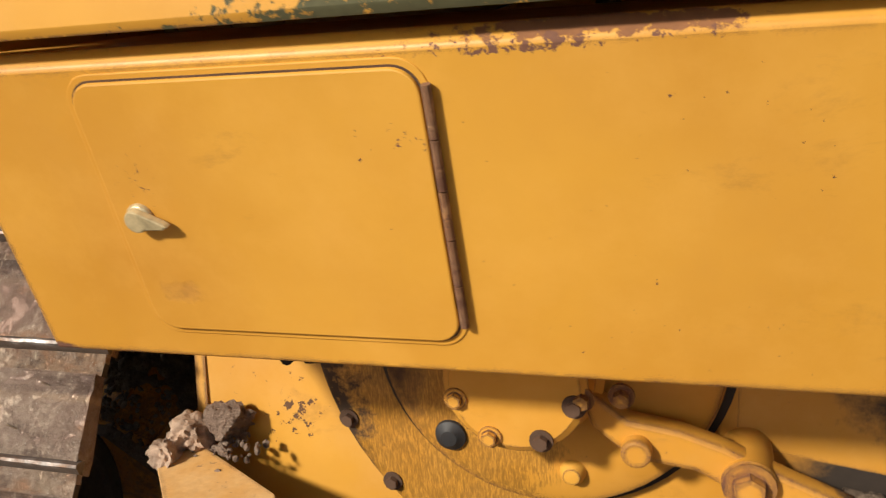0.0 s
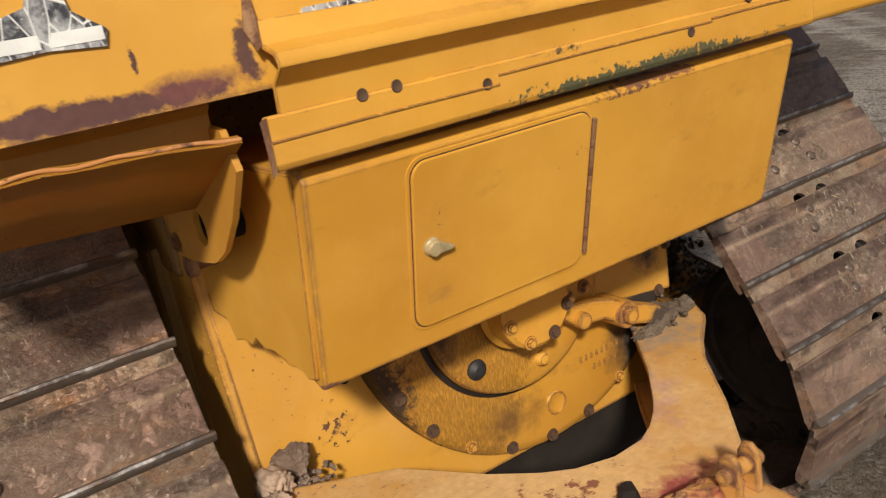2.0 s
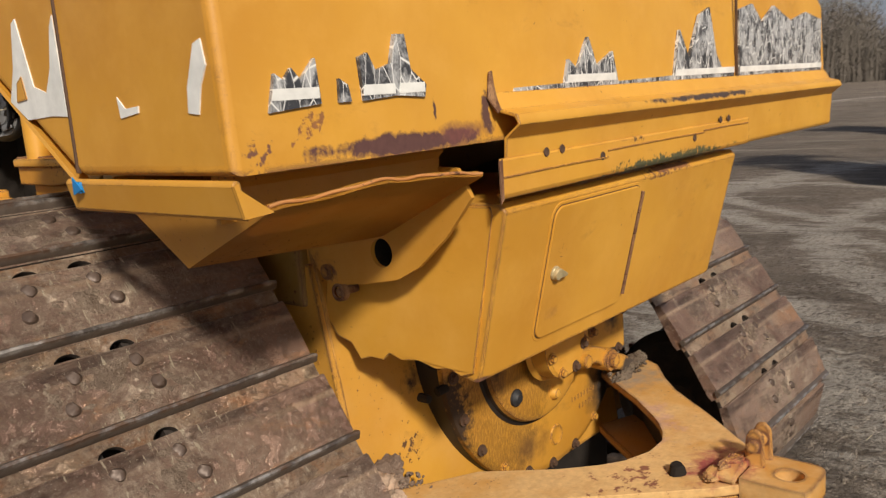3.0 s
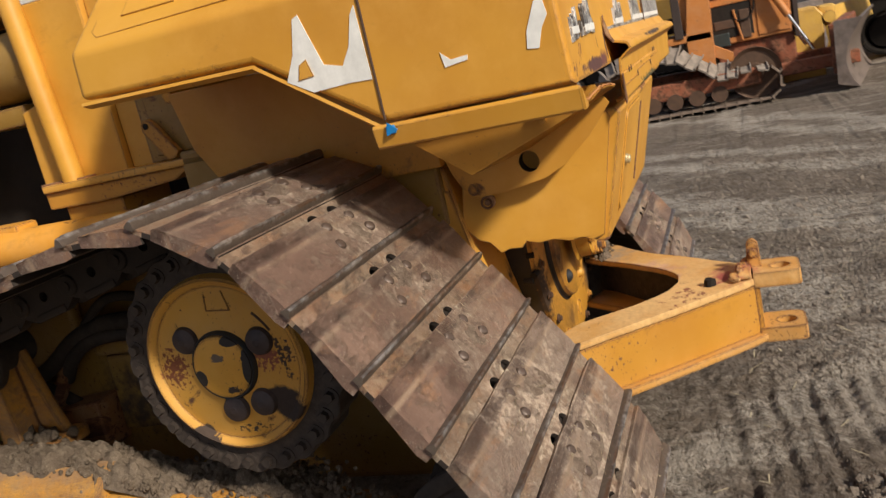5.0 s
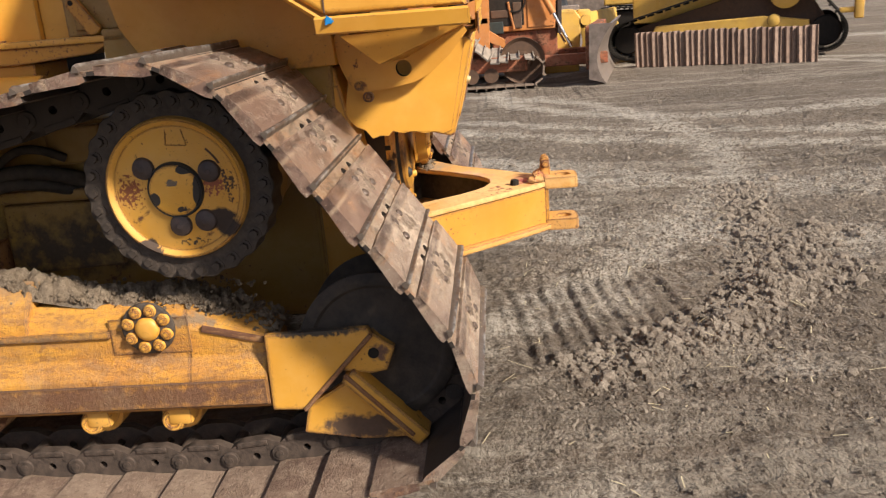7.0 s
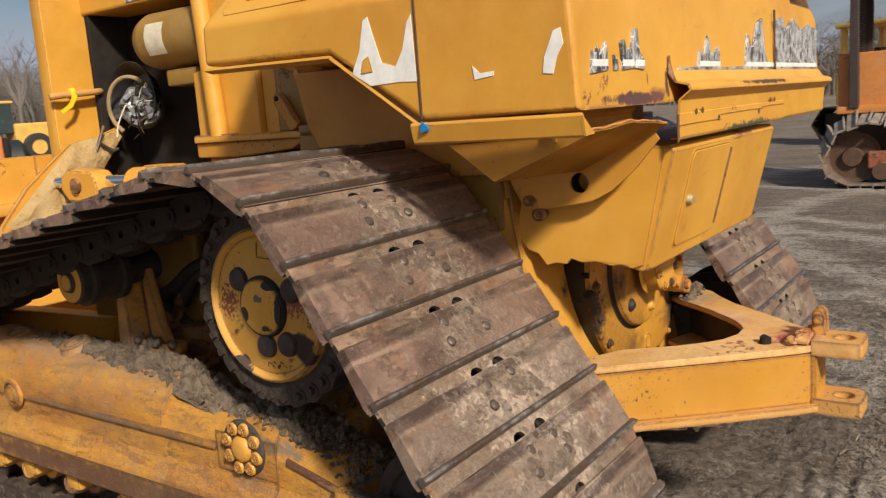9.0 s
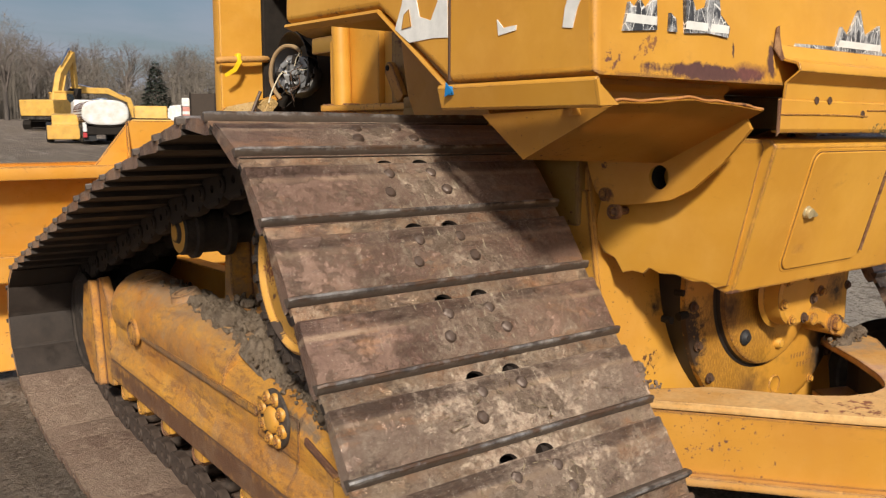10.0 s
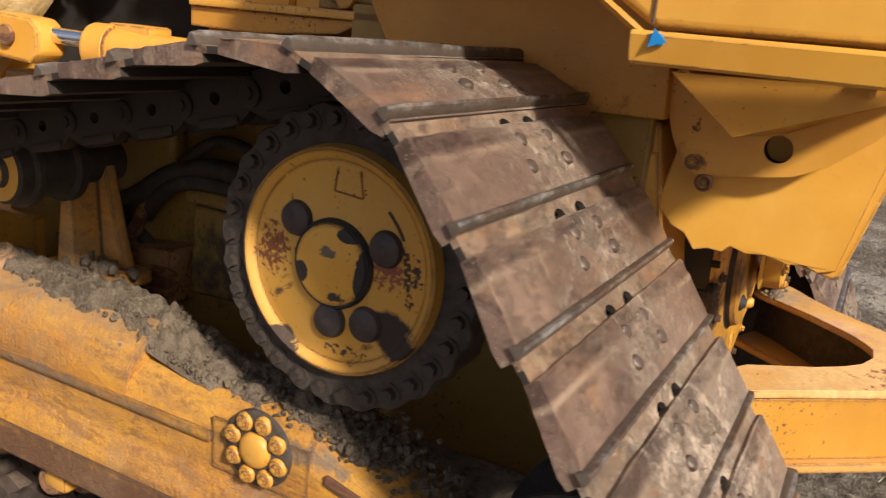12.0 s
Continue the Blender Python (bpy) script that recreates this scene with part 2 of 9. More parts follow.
M_DRAW = paint("worn_drawbar_yellow", (0.56, 0.285, 0.062), 0.9, 0.45, 0.05, 0.6, stains=[
    ((-0.15, 2.45, 0.82), (0.9, 0.9, 0.05), (0.42, 0.26, 0.105), 0.6, 9, 1.6, 0.25),
    ((-0.03, 2.17, 0.83), (0.20, 0.13, 0.06), (0.20, 0.045, 0.035), 0.5, 22, 2.0, 0.35),
    ((0.10, 2.40, 0.83), (0.5, 0.4, 0.05), (0.30, 0.17, 0.16), 0.6, 12, 2.2, 0.7),
    ((-0.20, 2.30, 0.82), (0.5, 0.5, 0.05), (0.16, 0.06, 0.03), 0.1, 30, 2.4, 1.0),
    ((0.40, 2.62, 0.83), (0.22, 0.16, 0.05), (0.20, 0.15, 0.10), 0.6)])
M_WEB = paint("drawbar_web_yellow", (0.50, 0.238, 0.028), 1.0, 0.08, 0.05)


def frame_paint(name, dust, stains=()):
    """Ochre paint on a track frame, rubbed to rust along the run, grimed and dusty."""
    m = Nodes(name)
    col = m.mix(m.ramp(m.noise(5, 8, 0.70, (1, 0.5, 1.1), 0.4), 0.38, 0.62), (0.62, 0.305, 0.040), (0.45, 0.185, 0.030))
    rub = m.math("ADD", m.noise(7, 10, 0.80, (1, 0.40, 1.3), 0.5), m.math("MULTIPLY", m.math("SUBTRACT", m.noise(70, 5, 0.8), 0.5), 0.30))
    col = m.mix(m.ramp(rub, 0.515, 0.575, 0, 0.7), col, m.mix(m.noise(60, 6, 0.75), (0.105, 0.040, 0.020), (0.30, 0.125, 0.034)))
    col = m.mix(m.ramp(m.noise(95, 7, 0.80), 0.58, 0.64, 0, 0.6), col, (0.11, 0.055, 0.028))
    col = m.mix(m.ramp(m.noise(150, 4, 0.8), 0.66, 0.70, 0, 0.35), col, (0.55, 0.36, 0.14))
    grime = m.math("ADD", m.noise(5, 10, 0.80, (1, 0.35, 1.2), 0.5), m.math("MULTIPLY", m.math("SUBTRACT", m.noise(45, 6, 0.8), 0.5), 0.35))
    col = m.mix(m.ramp(grime, 0.44, 0.60, 0, 0.65), col, m.mix(m.noise(30, 6, 0.75), (0.20, 0.095, 0.042), (0.36, 0.20, 0.085)))
    for centre, size, colour, soft, grain, amount, edge in stains:
        b = m.math("ADD", m.blob(centre, size), m.math("MULTIPLY", m.math("SUBTRACT", m.noise(grain, 7, 0.7), 0.5), amount))
        col = m.mix(m.ramp(b, edge, edge + soft, 0, 0.9), col, m.mix(m.noise(70, 5), colour, tuple(c * 1.7 for c in colour)))
    film = m.math("ADD", m.noise(4, 8, 0.72), m.math("MULTIPLY", m.noise(60, 4, 0.7), 0.35))
    col = m.mix(m.ramp(film, 0.68, 0.84, 0, dust), col, (0.30, 0.21, 0.13))
    e = m.edge(0.018)
    lit = m.math("ADD", m.ramp(e, 0.0, 0.07, 0.0, 1.35), m.math("MULTIPLY", m.math("SUBTRACT", m.noise(26, 6, 0.7), 0.5), 3.0))
    col = m.mix(m.math("MULTIPLY", m.ramp(lit, 0.65, 0.95), m.ramp(e, 0.004, 0.015, 0, 0.95)), col, (0.085, 0.042, 0.024))
    m.bump(m.math("ADD", m.noise(34, 8, 0.72), m.math("MULTIPLY", m.noise(120, 4, 0.7), 0.6)), 0.8, 0.007)
    return m.done(col, m.ramp(m.noise(8, 4), 0.3, 0.7, 0.5, 0.8))


M_FRAME = frame_paint("muddy_frame_yellow", 0.4, [
    ((-1.25, 4.2, 0.645), (0.07, 1.1, 0.035), (0.13, 0.085, 0.05), 0.4, 16, 1.8, 0.35),
    ((-1.22, 3.3, 0.68), (0.07, 0.5, 0.05), (0.15, 0.105, 0.065), 0.3, 20, 2.0, 0.4),
    ((-1.22, 2.84, 0.25), (0.1, 0.25, 0.07), (0.07, 0.045, 0.03), 0.3, 20, 1.8, 0.25)])
M_RAIL = frame_paint("grimy_lower_rail", 0.3, [
    ((-1.26, 4.1, 0.430), (0.2, 2.0, 0.075), (0.085, 0.040, 0.024), 0.35, 22, 1.4, 0.20)])
M_HOUSING = frame_paint("dusty_housing_yellow", 0.6, [
    ((-1.02, 4.3, 0.86), (0.26, 1.3, 0.20), (0.19, 0.14, 0.098), 0.8, 18, 1.5, 0.05)])
M_FRAMED = paint("rusty_frame_yellow", (0.30, 0.14, 0.05), 1.0, 0.8, 0.75, 0.65, grain=(1, 0.2, 1.2))
M_SPROCK = paint("sprocket_yellow", (0.66, 0.345, 0.050), 1.0, 0.35, 0.10, 0.55, rims=0.9, reach=0.010, stains=[
    ((-1.26, 3.45, 1.13), (0.06, 0.085, 0.10), (0.15, 0.050, 0.022), 0.06, 85, 2.6, 0.55),
    ((-1.26, 3.18, 1.15), (0.06, 0.065, 0.085), (0.17, 0.055, 0.03), 0.08, 80, 2.4, 0.5),
    ((-1.26, 3.18, 1.03), (0.06, 0.085, 0.045), (0.030, 0.020, 0.016), 0.2, 30, 1.0, 0.15),
    ((-1.26, 3.15, 1.00), (0.06, 0.055, 0.035), (0.030, 0.020, 0.016), 0.2, 30, 1.0, 0.1),
    ((-1.26, 3.42, 0.94), (0.06, 0.055, 0.05), (0.045, 0.030, 0.022), 0.1, 40, 1.2, 0.2),
    ((-1.26, 3.28, 0.96), (0.06, 0.16, 0.035), SOOT, 0.05, 70, 2.4, 0.75),
    ((-1.26, 3.30, 1.31), (0.06, 0.10, 0.06), (0.09, 0.05, 0.03), 0.06, 60, 2.4, 0.95),
    ((-1.26, 3.12, 1.13), (0.06, 0.06, 0.20), (0.05, 0.03, 0.02), 0.06, 70, 2.2, 0.8)])
M_HUBCAP = paint("worn_hub_cap_yellow", (0.70, 0.365, 0.048), 1.0, 0.1, 0.1, rims=0.5, stains=[
    ((-1.27, 3.222, 1.11), (0.06, 0.024, 0.075), (0.022, 0.018, 0.016), 0.05, 45, 0.9, 0.12),
    ((-1.27, 3.258, 1.195), (0.06, 0.03, 0.018), (0.022, 0.018, 0.016), 0.05, 45, 0.8, 0.15),
    ((-1.27, 3.366, 1.105), (0.06, 0.022, 0.024), (0.022, 0.018, 0.016), 0.05, 45, 0.6, 0.1),
    ((-1.27, 3.305, 1.155), (0.06, 0.028, 0.022), (0.10, 0.075, 0.055), 0.05, 60, 1.6, 0.4),
    ((-1.27, 3.28, 1.07), (0.06, 0.05, 0.02), (0.035, 0.024, 0.02), 0.05, 60, 2.0, 0.6)])
M_ROLLER = paint("roller_yellow", (0.66, 0.34, 0.05), 0.9, 0.3, 0.25, rims=0.8, reach=0.008)
M_RIMRUST = paint("rust_chipped_rim", (0.55, 0.24, 0.075), 1.0, 0.4, 0.35, rims=0)
M_FENDER = paint("grimy_fender_yellow", (0.56, 0.275, 0.035), 0.9, 0.12, 0.0, rims=0, stains=[
    ((-0.61, 2.79, 1.345), (0.03, 0.035, 0.03), (0.10, 0.045, 0.022), 0.3, 45, 1.6, 0.3),
    ((-0.61, 2.80, 1.42), (0.03, 0.05, 0.05), (0.10, 0.045, 0.022), 0.1, 60, 2.4, 0.75),
    ((-0.62, 3.10, 1.40), (0.08, 0.45, 0.22), (0.16, 0.08, 0.03), 0.4, 16, 2.2, 0.55)])
M_ENDPLATE = paint("chipped_end_plate_yellow", (0.62, 0.315, 0.042), 1.0, 0.25, 0.10, rims=1.0, reach=0.022, stains=[
    ((-1.25, 2.92, 0.64), (0.1, 0.22, 0.03), (0.035, 0.026, 0.018), 0.3, 60, 1.8, 0.2),
    ((-1.22, 2.80, 0.27), (0.1, 0.22, 0.07), (0.06, 0.035, 0.022), 0.3, 24, 1.6, 0.2),
    ((-1.25, 2.72, 0.55), (0.1, 0.06, 0.05), (0.10, 0.05, 0.03), 0.3, 40, 1.8, 0.35)])
M_BLADE = paint("blade_yellow", (0.70, 0.33, 0.04), 0.6, 0.25, 0.1)
# chipped yellow with the shade between the tracks put into its colour
M_OLIVE = paint("shade_dimmed_yellow", (0.30, 0.175, 0.032), 0.9, 0.3, 0.15, stains=[
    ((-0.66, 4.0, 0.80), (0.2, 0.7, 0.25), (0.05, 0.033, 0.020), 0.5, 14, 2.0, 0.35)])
M_ORANGE = paint("faded_orange_enamel", (0.50, 0.185, 0.040), 0.9, 0.3, 0.2, 0.55)
M_ORUST = paint("rusted_orange_enamel", (0.26, 0.075, 0.032), 1.0, 0.3, 0.7, 0.6)
M_YELFAR = paint("pale_yellow_enamel", (0.66, 0.40, 0.075), 0.5, 0.3, 0.05, 0.5)
M_WHITE = paint("white_vehicle_enamel", (0.74, 0.75, 0.77), 0.1, 0.15)
M_RED = paint("red_enamel", (0.45, 0.03, 0.04), 0.2, 0.1)
M_TRACTOR = paint("orange_tractor_enamel", (0.60, 0.17, 0.03), 0.3, 0.2)


def plain(name, base, rough=0.6, metal=0.0, vary=0.35, scale=14.0, bump=0.2, spec=0.5):
    m = Nodes(name)
    lo = tuple(c * (1 - vary) for c in base)
    hi = tuple(min(1, c * (1 + vary)) for c in base)
    col = m.mix(m.ramp(m.noise(scale, 6, 0.65), 0.3, 0.7), lo, hi)
    col = m.mix(m.ramp(m.noise(scale * 0.22, 4), 0.4, 0.75, 0, 0.5), col, tuple(c * 0.7 + 0.05 * min(1, 8 * c) for c in base))
    m.bump(m.noise(scale * 3, 5), bump, 0.004)
    return m.done(col, m.ramp(m.noise(scale, 3), 0.3, 0.7, max(0, rough - 0.08), min(1, rough + 0.1)), metal, spec)


M_DARK = plain("black_metal", (0.022, 0.018, 0.015), 0.8, spec=0.15)
M_BLACK = plain("black_rubber", (0.02, 0.02, 0.021), 0.55)
# oil on the rims, blackened further for the shade in the gap
M_RIMDARK = plain("oily_shaded_flange_rim", (0.020, 0.013, 0.009), 0.6, 0, 0.6)
M_IDLER = plain("dusty_black_idler", (0.040, 0.030, 0.023), 0.75, 0.05, 0.8, 14, 0.9)
M_DARKSTEEL = plain("dark_brown_steel", (0.062, 0.048, 0.039), 0.65, 0.1, 0.6, 30, 0.6, spec=0.3)
M_BOLT = plain("oxidised_bolt_steel", (0.095, 0.064, 0.048), 0.5, 0.3)
# steel kept near black: the shade under the top run is in its colour
M_LINKTOP = plain("shade_darkened_chain_steel", (0.034, 0.025, 0.020), 0.65, 0.15, 0.5, 16)
M_LINKMUD = plain("muddy_chain_link_steel", (0.060, 0.042, 0.032), 0.75, 0.1, 0.7, 30, 0.6)
M_HUBBOLT = plain("grimy_purple_brown_bolt_steel", (0.060, 0.043, 0.040), 0.6, 0.2, 0.4, 40)
M_NUT = plain("greasy_rim_nut_steel", (0.050, 0.038, 0.031), 0.6, 0.2)
M_CHROME = plain("chrome_rod", (0.75, 0.75, 0.76), 0.12, 1.0, 0.1, 8, 0.02)
M_GREYMETAL = plain("grey_cast_aluminium", (0.22, 0.22, 0.22), 0.45, 0.6)
M_MESH = plain("dark_woven_wire", (0.05, 0.035, 0.025), 0.7, 0.3)
M_BROWN = plain("rust_brown_steel", (0.090, 0.050, 0.030), 0.7, 0.2)
M_CANOPY = plain("rust_black_canopy_steel", (0.040, 0.026, 0.021), 0.7, 0.1)
M_BLADESTEEL = plain("scoured_blade_steel", (0.24, 0.19, 0.16), 0.5, 0.5, 0.4, 7)
M_BLUE = plain("blue_plastic_tape", (0.01, 0.20, 0.55), 0.4, 0, 0.2)
M_TAG = plain("yellow_ribbon", (0.85, 0.55, 0.01), 0.5, 0, 0.2)
M_COIL = plain("black_corrugated_hose", (0.015, 0.015, 0.017), 0.5)
M_PAPER = plain("faded_paper_label", (0.62, 0.55, 0.40), 0.7, 0, 0.3)
M_SEAT = plain("dark_green_seat_vinyl", (0.02, 0.028, 0.026), 0.55)
M_BARK = plain("grey_bark", (0.13, 0.11, 0.095), 0.9)
M_TWIG = plain("bare_twigs", (0.15, 0.125, 0.11), 0.9, 0, 0.3, 3)
M_WOODS = plain("hazy_leafless_woods", (0.15, 0.128, 0.105), 0.95, 0, 0.25, 0.12)
M_PINE = plain("dark_conifer_needles", (0.028, 0.04, 0.026), 0.8, 0, 0.4, 2)
M_GLASSDARK = plain("tinted_cab_glass", (0.03, 0.042, 0.042), 0.2, 0.0, 0.2, 1, 0.0)
M_GLASSPALE = plain("sky_reflecting_cab_glass", (0.50, 0.58, 0.58), 0.05, 0.5, 0.2, 1, 0.0)
M_ALU = plain("bright_polished_tank_aluminium", (0.86, 0.87, 0.88), 0.22, 0.9, 0.08, 2, 0.02)
M_PALESHOE = plain("pale_dust_on_shoes", (0.23, 0.19, 0.155), 0.85, 0, 0.45, 7, 0.4)
M_SHOEPILE = plain("weathered_spare_shoe_steel", (0.17, 0.125, 0.095), 0.7, 0.2, 0.5, 5)


def track_steel(name="worn_track_shoe_steel", muddy=0.0):
    m = Nodes(name, True)
    sep = m.n.new("ShaderNodeSeparateXYZ")
    m.l.new(m.raw, sep.inputs[0])
    mid = m.ramp(m.math("ABSOLUTE", m.math("SUBTRACT", sep.outputs["X"], 0.04)), 0.36, 0.05, 0.0, 0.11)
    r = m.rand()
    y_ = sep.outputs["Y"]
    base = m.mix(m.ramp(m.noise(3.4, 6, 0.6), 0.38, 0.62), (0.140, 0.078, 0.058), (0.330, 0.215, 0.160))
    base = m.mix(m.math("MULTIPLY", r, 0.4), base, (0.31, 0.205, 0.150))
    if muddy > 0:
        base = m.mix(m.ramp(m.noise(5, 7, 0.7), 0.36, 0.60, 0.15, 0.75), base, (0.37, 0.275, 0.215))
    # bare and rusty ledge behind the grouser
    ledge = m.ramp(y_, 0.047, 0.043)
    rusty = m.mix(m.ramp(m.noise(9, 7, 0.72), 0.40, 0.60), (0.30, 0.150, 0.072), (0.42, 0.32, 0.215))
    rusty = m.mix(m.ramp(m.noise(24, 7, 0.75, (0.6, 1.2, 1.2)), 0.50, 0.60, 0, 0.85), rusty, (0.075, 0.047, 0.034))
    base = m.mix(m.math("MULTIPLY", ledge, m.ramp(m.noise(8, 5, 0.7), 0.36, 0.60, 0.35, 0.95)), base, rusty)
    scr = m.ramp(m.noise(9, 8, 0.75, (0.6, 1.6, 1.6), 0.6), 0.52, 0.64, 0, 0.75)
    base = m.mix(scr, base, (0.066, 0.040, 0.030))
    warm = m.ramp(m.noise(7, 7, 0.7, (0.6, 1.6, 1.6), 0.5), 0.55, 0.64, 0, 0.7)
    base = m.mix(warm, base, (0.42, 0.225, 0.120))
    mud = m.math("ADD", m.math("ADD", m.noise(11, 10, 0.82, None, 0.4), m.math("MULTIPLY", m.noise(70, 6, 0.8), 0.40)), mid)
    mf = m.ramp(mud, 0.68 - muddy, 0.86 - muddy, 0, 0.75)
    base = m.mix(mf, base, m.mix(m.ramp(m.noise(75, 6, 0.8), 0.40, 0.60), (0.25, 0.175, 0.128), (0.54, 0.435, 0.325)))
    # darker band before the crease; the pale line paints the crease's soft highlight
    band = m.math("MULTIPLY", m.ramp(y_, 0.086, 0.072, 0.0, 0.8), m.math("MULTIPLY", m.ramp(y_, 0.046, 0.049), m.ramp(m.noise(9, 7, 0.75, (0.5, 2, 2)), 0.38, 0.58)))
    base = m.mix(band, base, (0.062, 0.036, 0.027))
    line = m.math("MULTIPLY", m.ramp(m.math("ABSOLUTE", m.math("SUBTRACT", y_, 0.088)), 0.009, 0.002), m.ramp(m.noise(6, 6, 0.7, (0.6, 3, 3)), 0.40, 0.58, 0, 0.85))
    base = m.mix(line, base, (0.42, 0.30, 0.205))
    # rubs along the run
    rubs = m.math("MULTIPLY", m.ramp(m.noise(30, 6, 0.75, (1.8, 0.4, 1), 0.5), 0.58, 0.66, 0, 0.7), m.ramp(m.noise(4, 4), 0.42, 0.6))
    base = m.mix(rubs, base, (0.44, 0.35, 0.265))
    straw = m.ramp(m.math("ADD", m.noise(120, 3, 0.6, (1.0, 0.25, 0.25), 0.5), mid), 0.73, 0.78, 0, 0.85)
    base = m.mix(straw, base, (0.54, 0.46, 0.33))
    spk = m.ramp(m.noise(210, 2, 0.6), 0.67, 0.71, 0, 0.75)
    base = m.mix(spk, base, (0.54, 0.48, 0.39))
    m.bump(m.math("ADD", m.math("MULTIPLY", mf, 1.0), m.math("MULTIPLY", m.noise(60, 8, 0.75), 0.9)), 0.9, 0.006)
    return m.done(base, m.ramp(mf, 0, 1, 0.30, 0.85), m.ramp(mf, 0, 1, 0.35, 0.0))


def grouser_steel():
    m = Nodes("polished_grouser_steel", True)
    base = m.mix(m.ramp(m.noise(26, 5, 0.65), 0.4, 0.62), (0.12, 0.105, 0.096), (0.42, 0.395, 0.37))
    base = m.mix(m.ramp(m.noise(9, 6, 0.7), 0.48, 0.60), base, (0.16, 0.100, 0.068))
    sep = m.n.new("ShaderNodeSeparateXYZ")
    m.l.new(m.raw, sep.inputs[0])
    tip = m.ramp(m.math("ADD", sep.outputs["Z"], m.math("MULTIPLY", m.math("SUBTRACT", m.noise(40, 5, 0.7), 0.5), 0.012)), 0.011, 0.016)
    base = m.mix(tip, m.mix(m.noise(50, 6, 0.7), (0.05, 0.038, 0.031), (0.15, 0.115, 0.09)), base)
    m.bump(m.noise(90, 5), 0.4, 0.003)
    return m.done(base, m.ramp(m.noise(18, 4), 0.3, 0.7, 0.32, 0.6), m.ramp(tip, 0, 1, 0.2, 0.7))


def soil(name, a, b, c, scale=1.0, rough=0.95, apart=0.0):
    m = Nodes(name)
    col = m.mix(m.ramp(m.noise(0.9 * scale, 6, 0.6), 0.36, 0.66), a, b)
    if apart:
        col = m.mix(m.math("MULTIPLY", m.rand(), apart), col, c)
    col = m.mix(m.ramp(m.noise(7 * scale, 8, 0.7), 0.45, 0.75, 0, 0.8), col, c)
    col = m.mix(m.ramp(m.noise(60 * scale, 4, 0.6), 0.60, 0.74, 0, 0.55), col, tuple(x * 1.6 for x in c))
    col = m.mix(m.ramp(m.noise(26 * scale, 6, 0.7), 0.56, 0.70, 0, 0.6), col, tuple(x * 0.45 for x in a))
    m.bump(m.math("ADD", m.noise(22 * scale, 9, 0.7), m.math("MULTIPLY", m.noise(95 * scale, 5, 0.6), 0.4)), 0.9, 0.02)
    return m.done(col, rough, 0.0, 0.2)


M_SHOE = track_steel("worn_track_shoe_steel", -0.035)
M_SHOE_MUDDY = track_steel("mud_filmed_track_shoe_steel", 0.03)
M_STRAW = plain("dry_straw", (0.50, 0.42, 0.27), 0.8, 0, 0.3)
M_GROUSER = grouser_steel()
M_MUD = soil("dried_mud_on_metal", (0.120, 0.088, 0.062), (0.215, 0.162, 0.115), (0.37, 0.295, 0.215), 3.5)
M_MUDSHOE = soil("mud_packed_on_shoes", (0.115, 0.072, 0.053), (0.230, 0.152, 0.114), (0.39, 0.295, 0.22), 2.2, 0.95, 0.4)
M_CLOD = soil("broken_clods", (0.19, 0.152, 0.120), (0.28, 0.232, 0.186), (0.38, 0.325, 0.265), 4.0)
M_LATCH = plain("worn_latch_metal", (0.50, 0.40, 0.22), 0.4, 0.3, 0.3, 60)
M_CRUST = plain("pale_clay_crust", (0.36, 0.255, 0.18), 0.9, 0, 0.55, 40, 0.8, 0.2)


def decal_foil():
    m = Nodes("scratched_silver_black_foil")
    patch = m.ramp(m.noise(28, 6, 0.7, (1, 1, 0.7)), 0.44, 0.56)
    col = m.mix(patch, (0.045, 0.046, 0.052), (0.40, 0.40, 0.40))
    crack = m.ramp(m.voronoi(38, "DISTANCE_TO_EDGE", (1.3, 1.0, 0.5)), 0.035, 0.012)
    fine = m.ramp(m.noise(95, 5, 0.75, (1.6, 1, 0.5), 1.5), 0.60, 0.66)
    col = m.mix(m.math("MAXIMUM", crack, fine), col, (0.74, 0.73, 0.70))
    return m.done(col, 0.35, 0.0)


M_FOIL = decal_foil()
M_DECAL = plain("torn_white_decal", (0.74, 0.73, 0.69), 0.5, 0, 0.15, 20, 0.1)


# ---- mesh helpers ----
def box(bm, x0, x1, y0, y1, z0, z1, bev=0.0, m=None, seg=2):
    r = bmesh.ops.create_cube(bm, size=1.0)
    t = Matrix.Translation(((x0 + x1) / 2, (y0 + y1) / 2, (z0 + z1) / 2)) @ Matrix.Diagonal((x1 - x0, y1 - y0, z1 - z0, 1))
    bmesh.ops.transform(bm, matrix=t, verts=r["verts"])
    vs = r["verts"]
    if bev:
        es = list({e for v in vs for e in v.link_edges})
        out = bmesh.ops.bevel(bm, geom=es, offset=bev, segments=seg, profile=0.5, affect="EDGES")
        vs = list({v for f in out["faces"] for v in f.verts} | {v for v in vs if v.is_valid})
    if m is not None:
        bmesh.ops.transform(bm, matrix=m, verts=[v for v in vs if v.is_valid])
    return vs


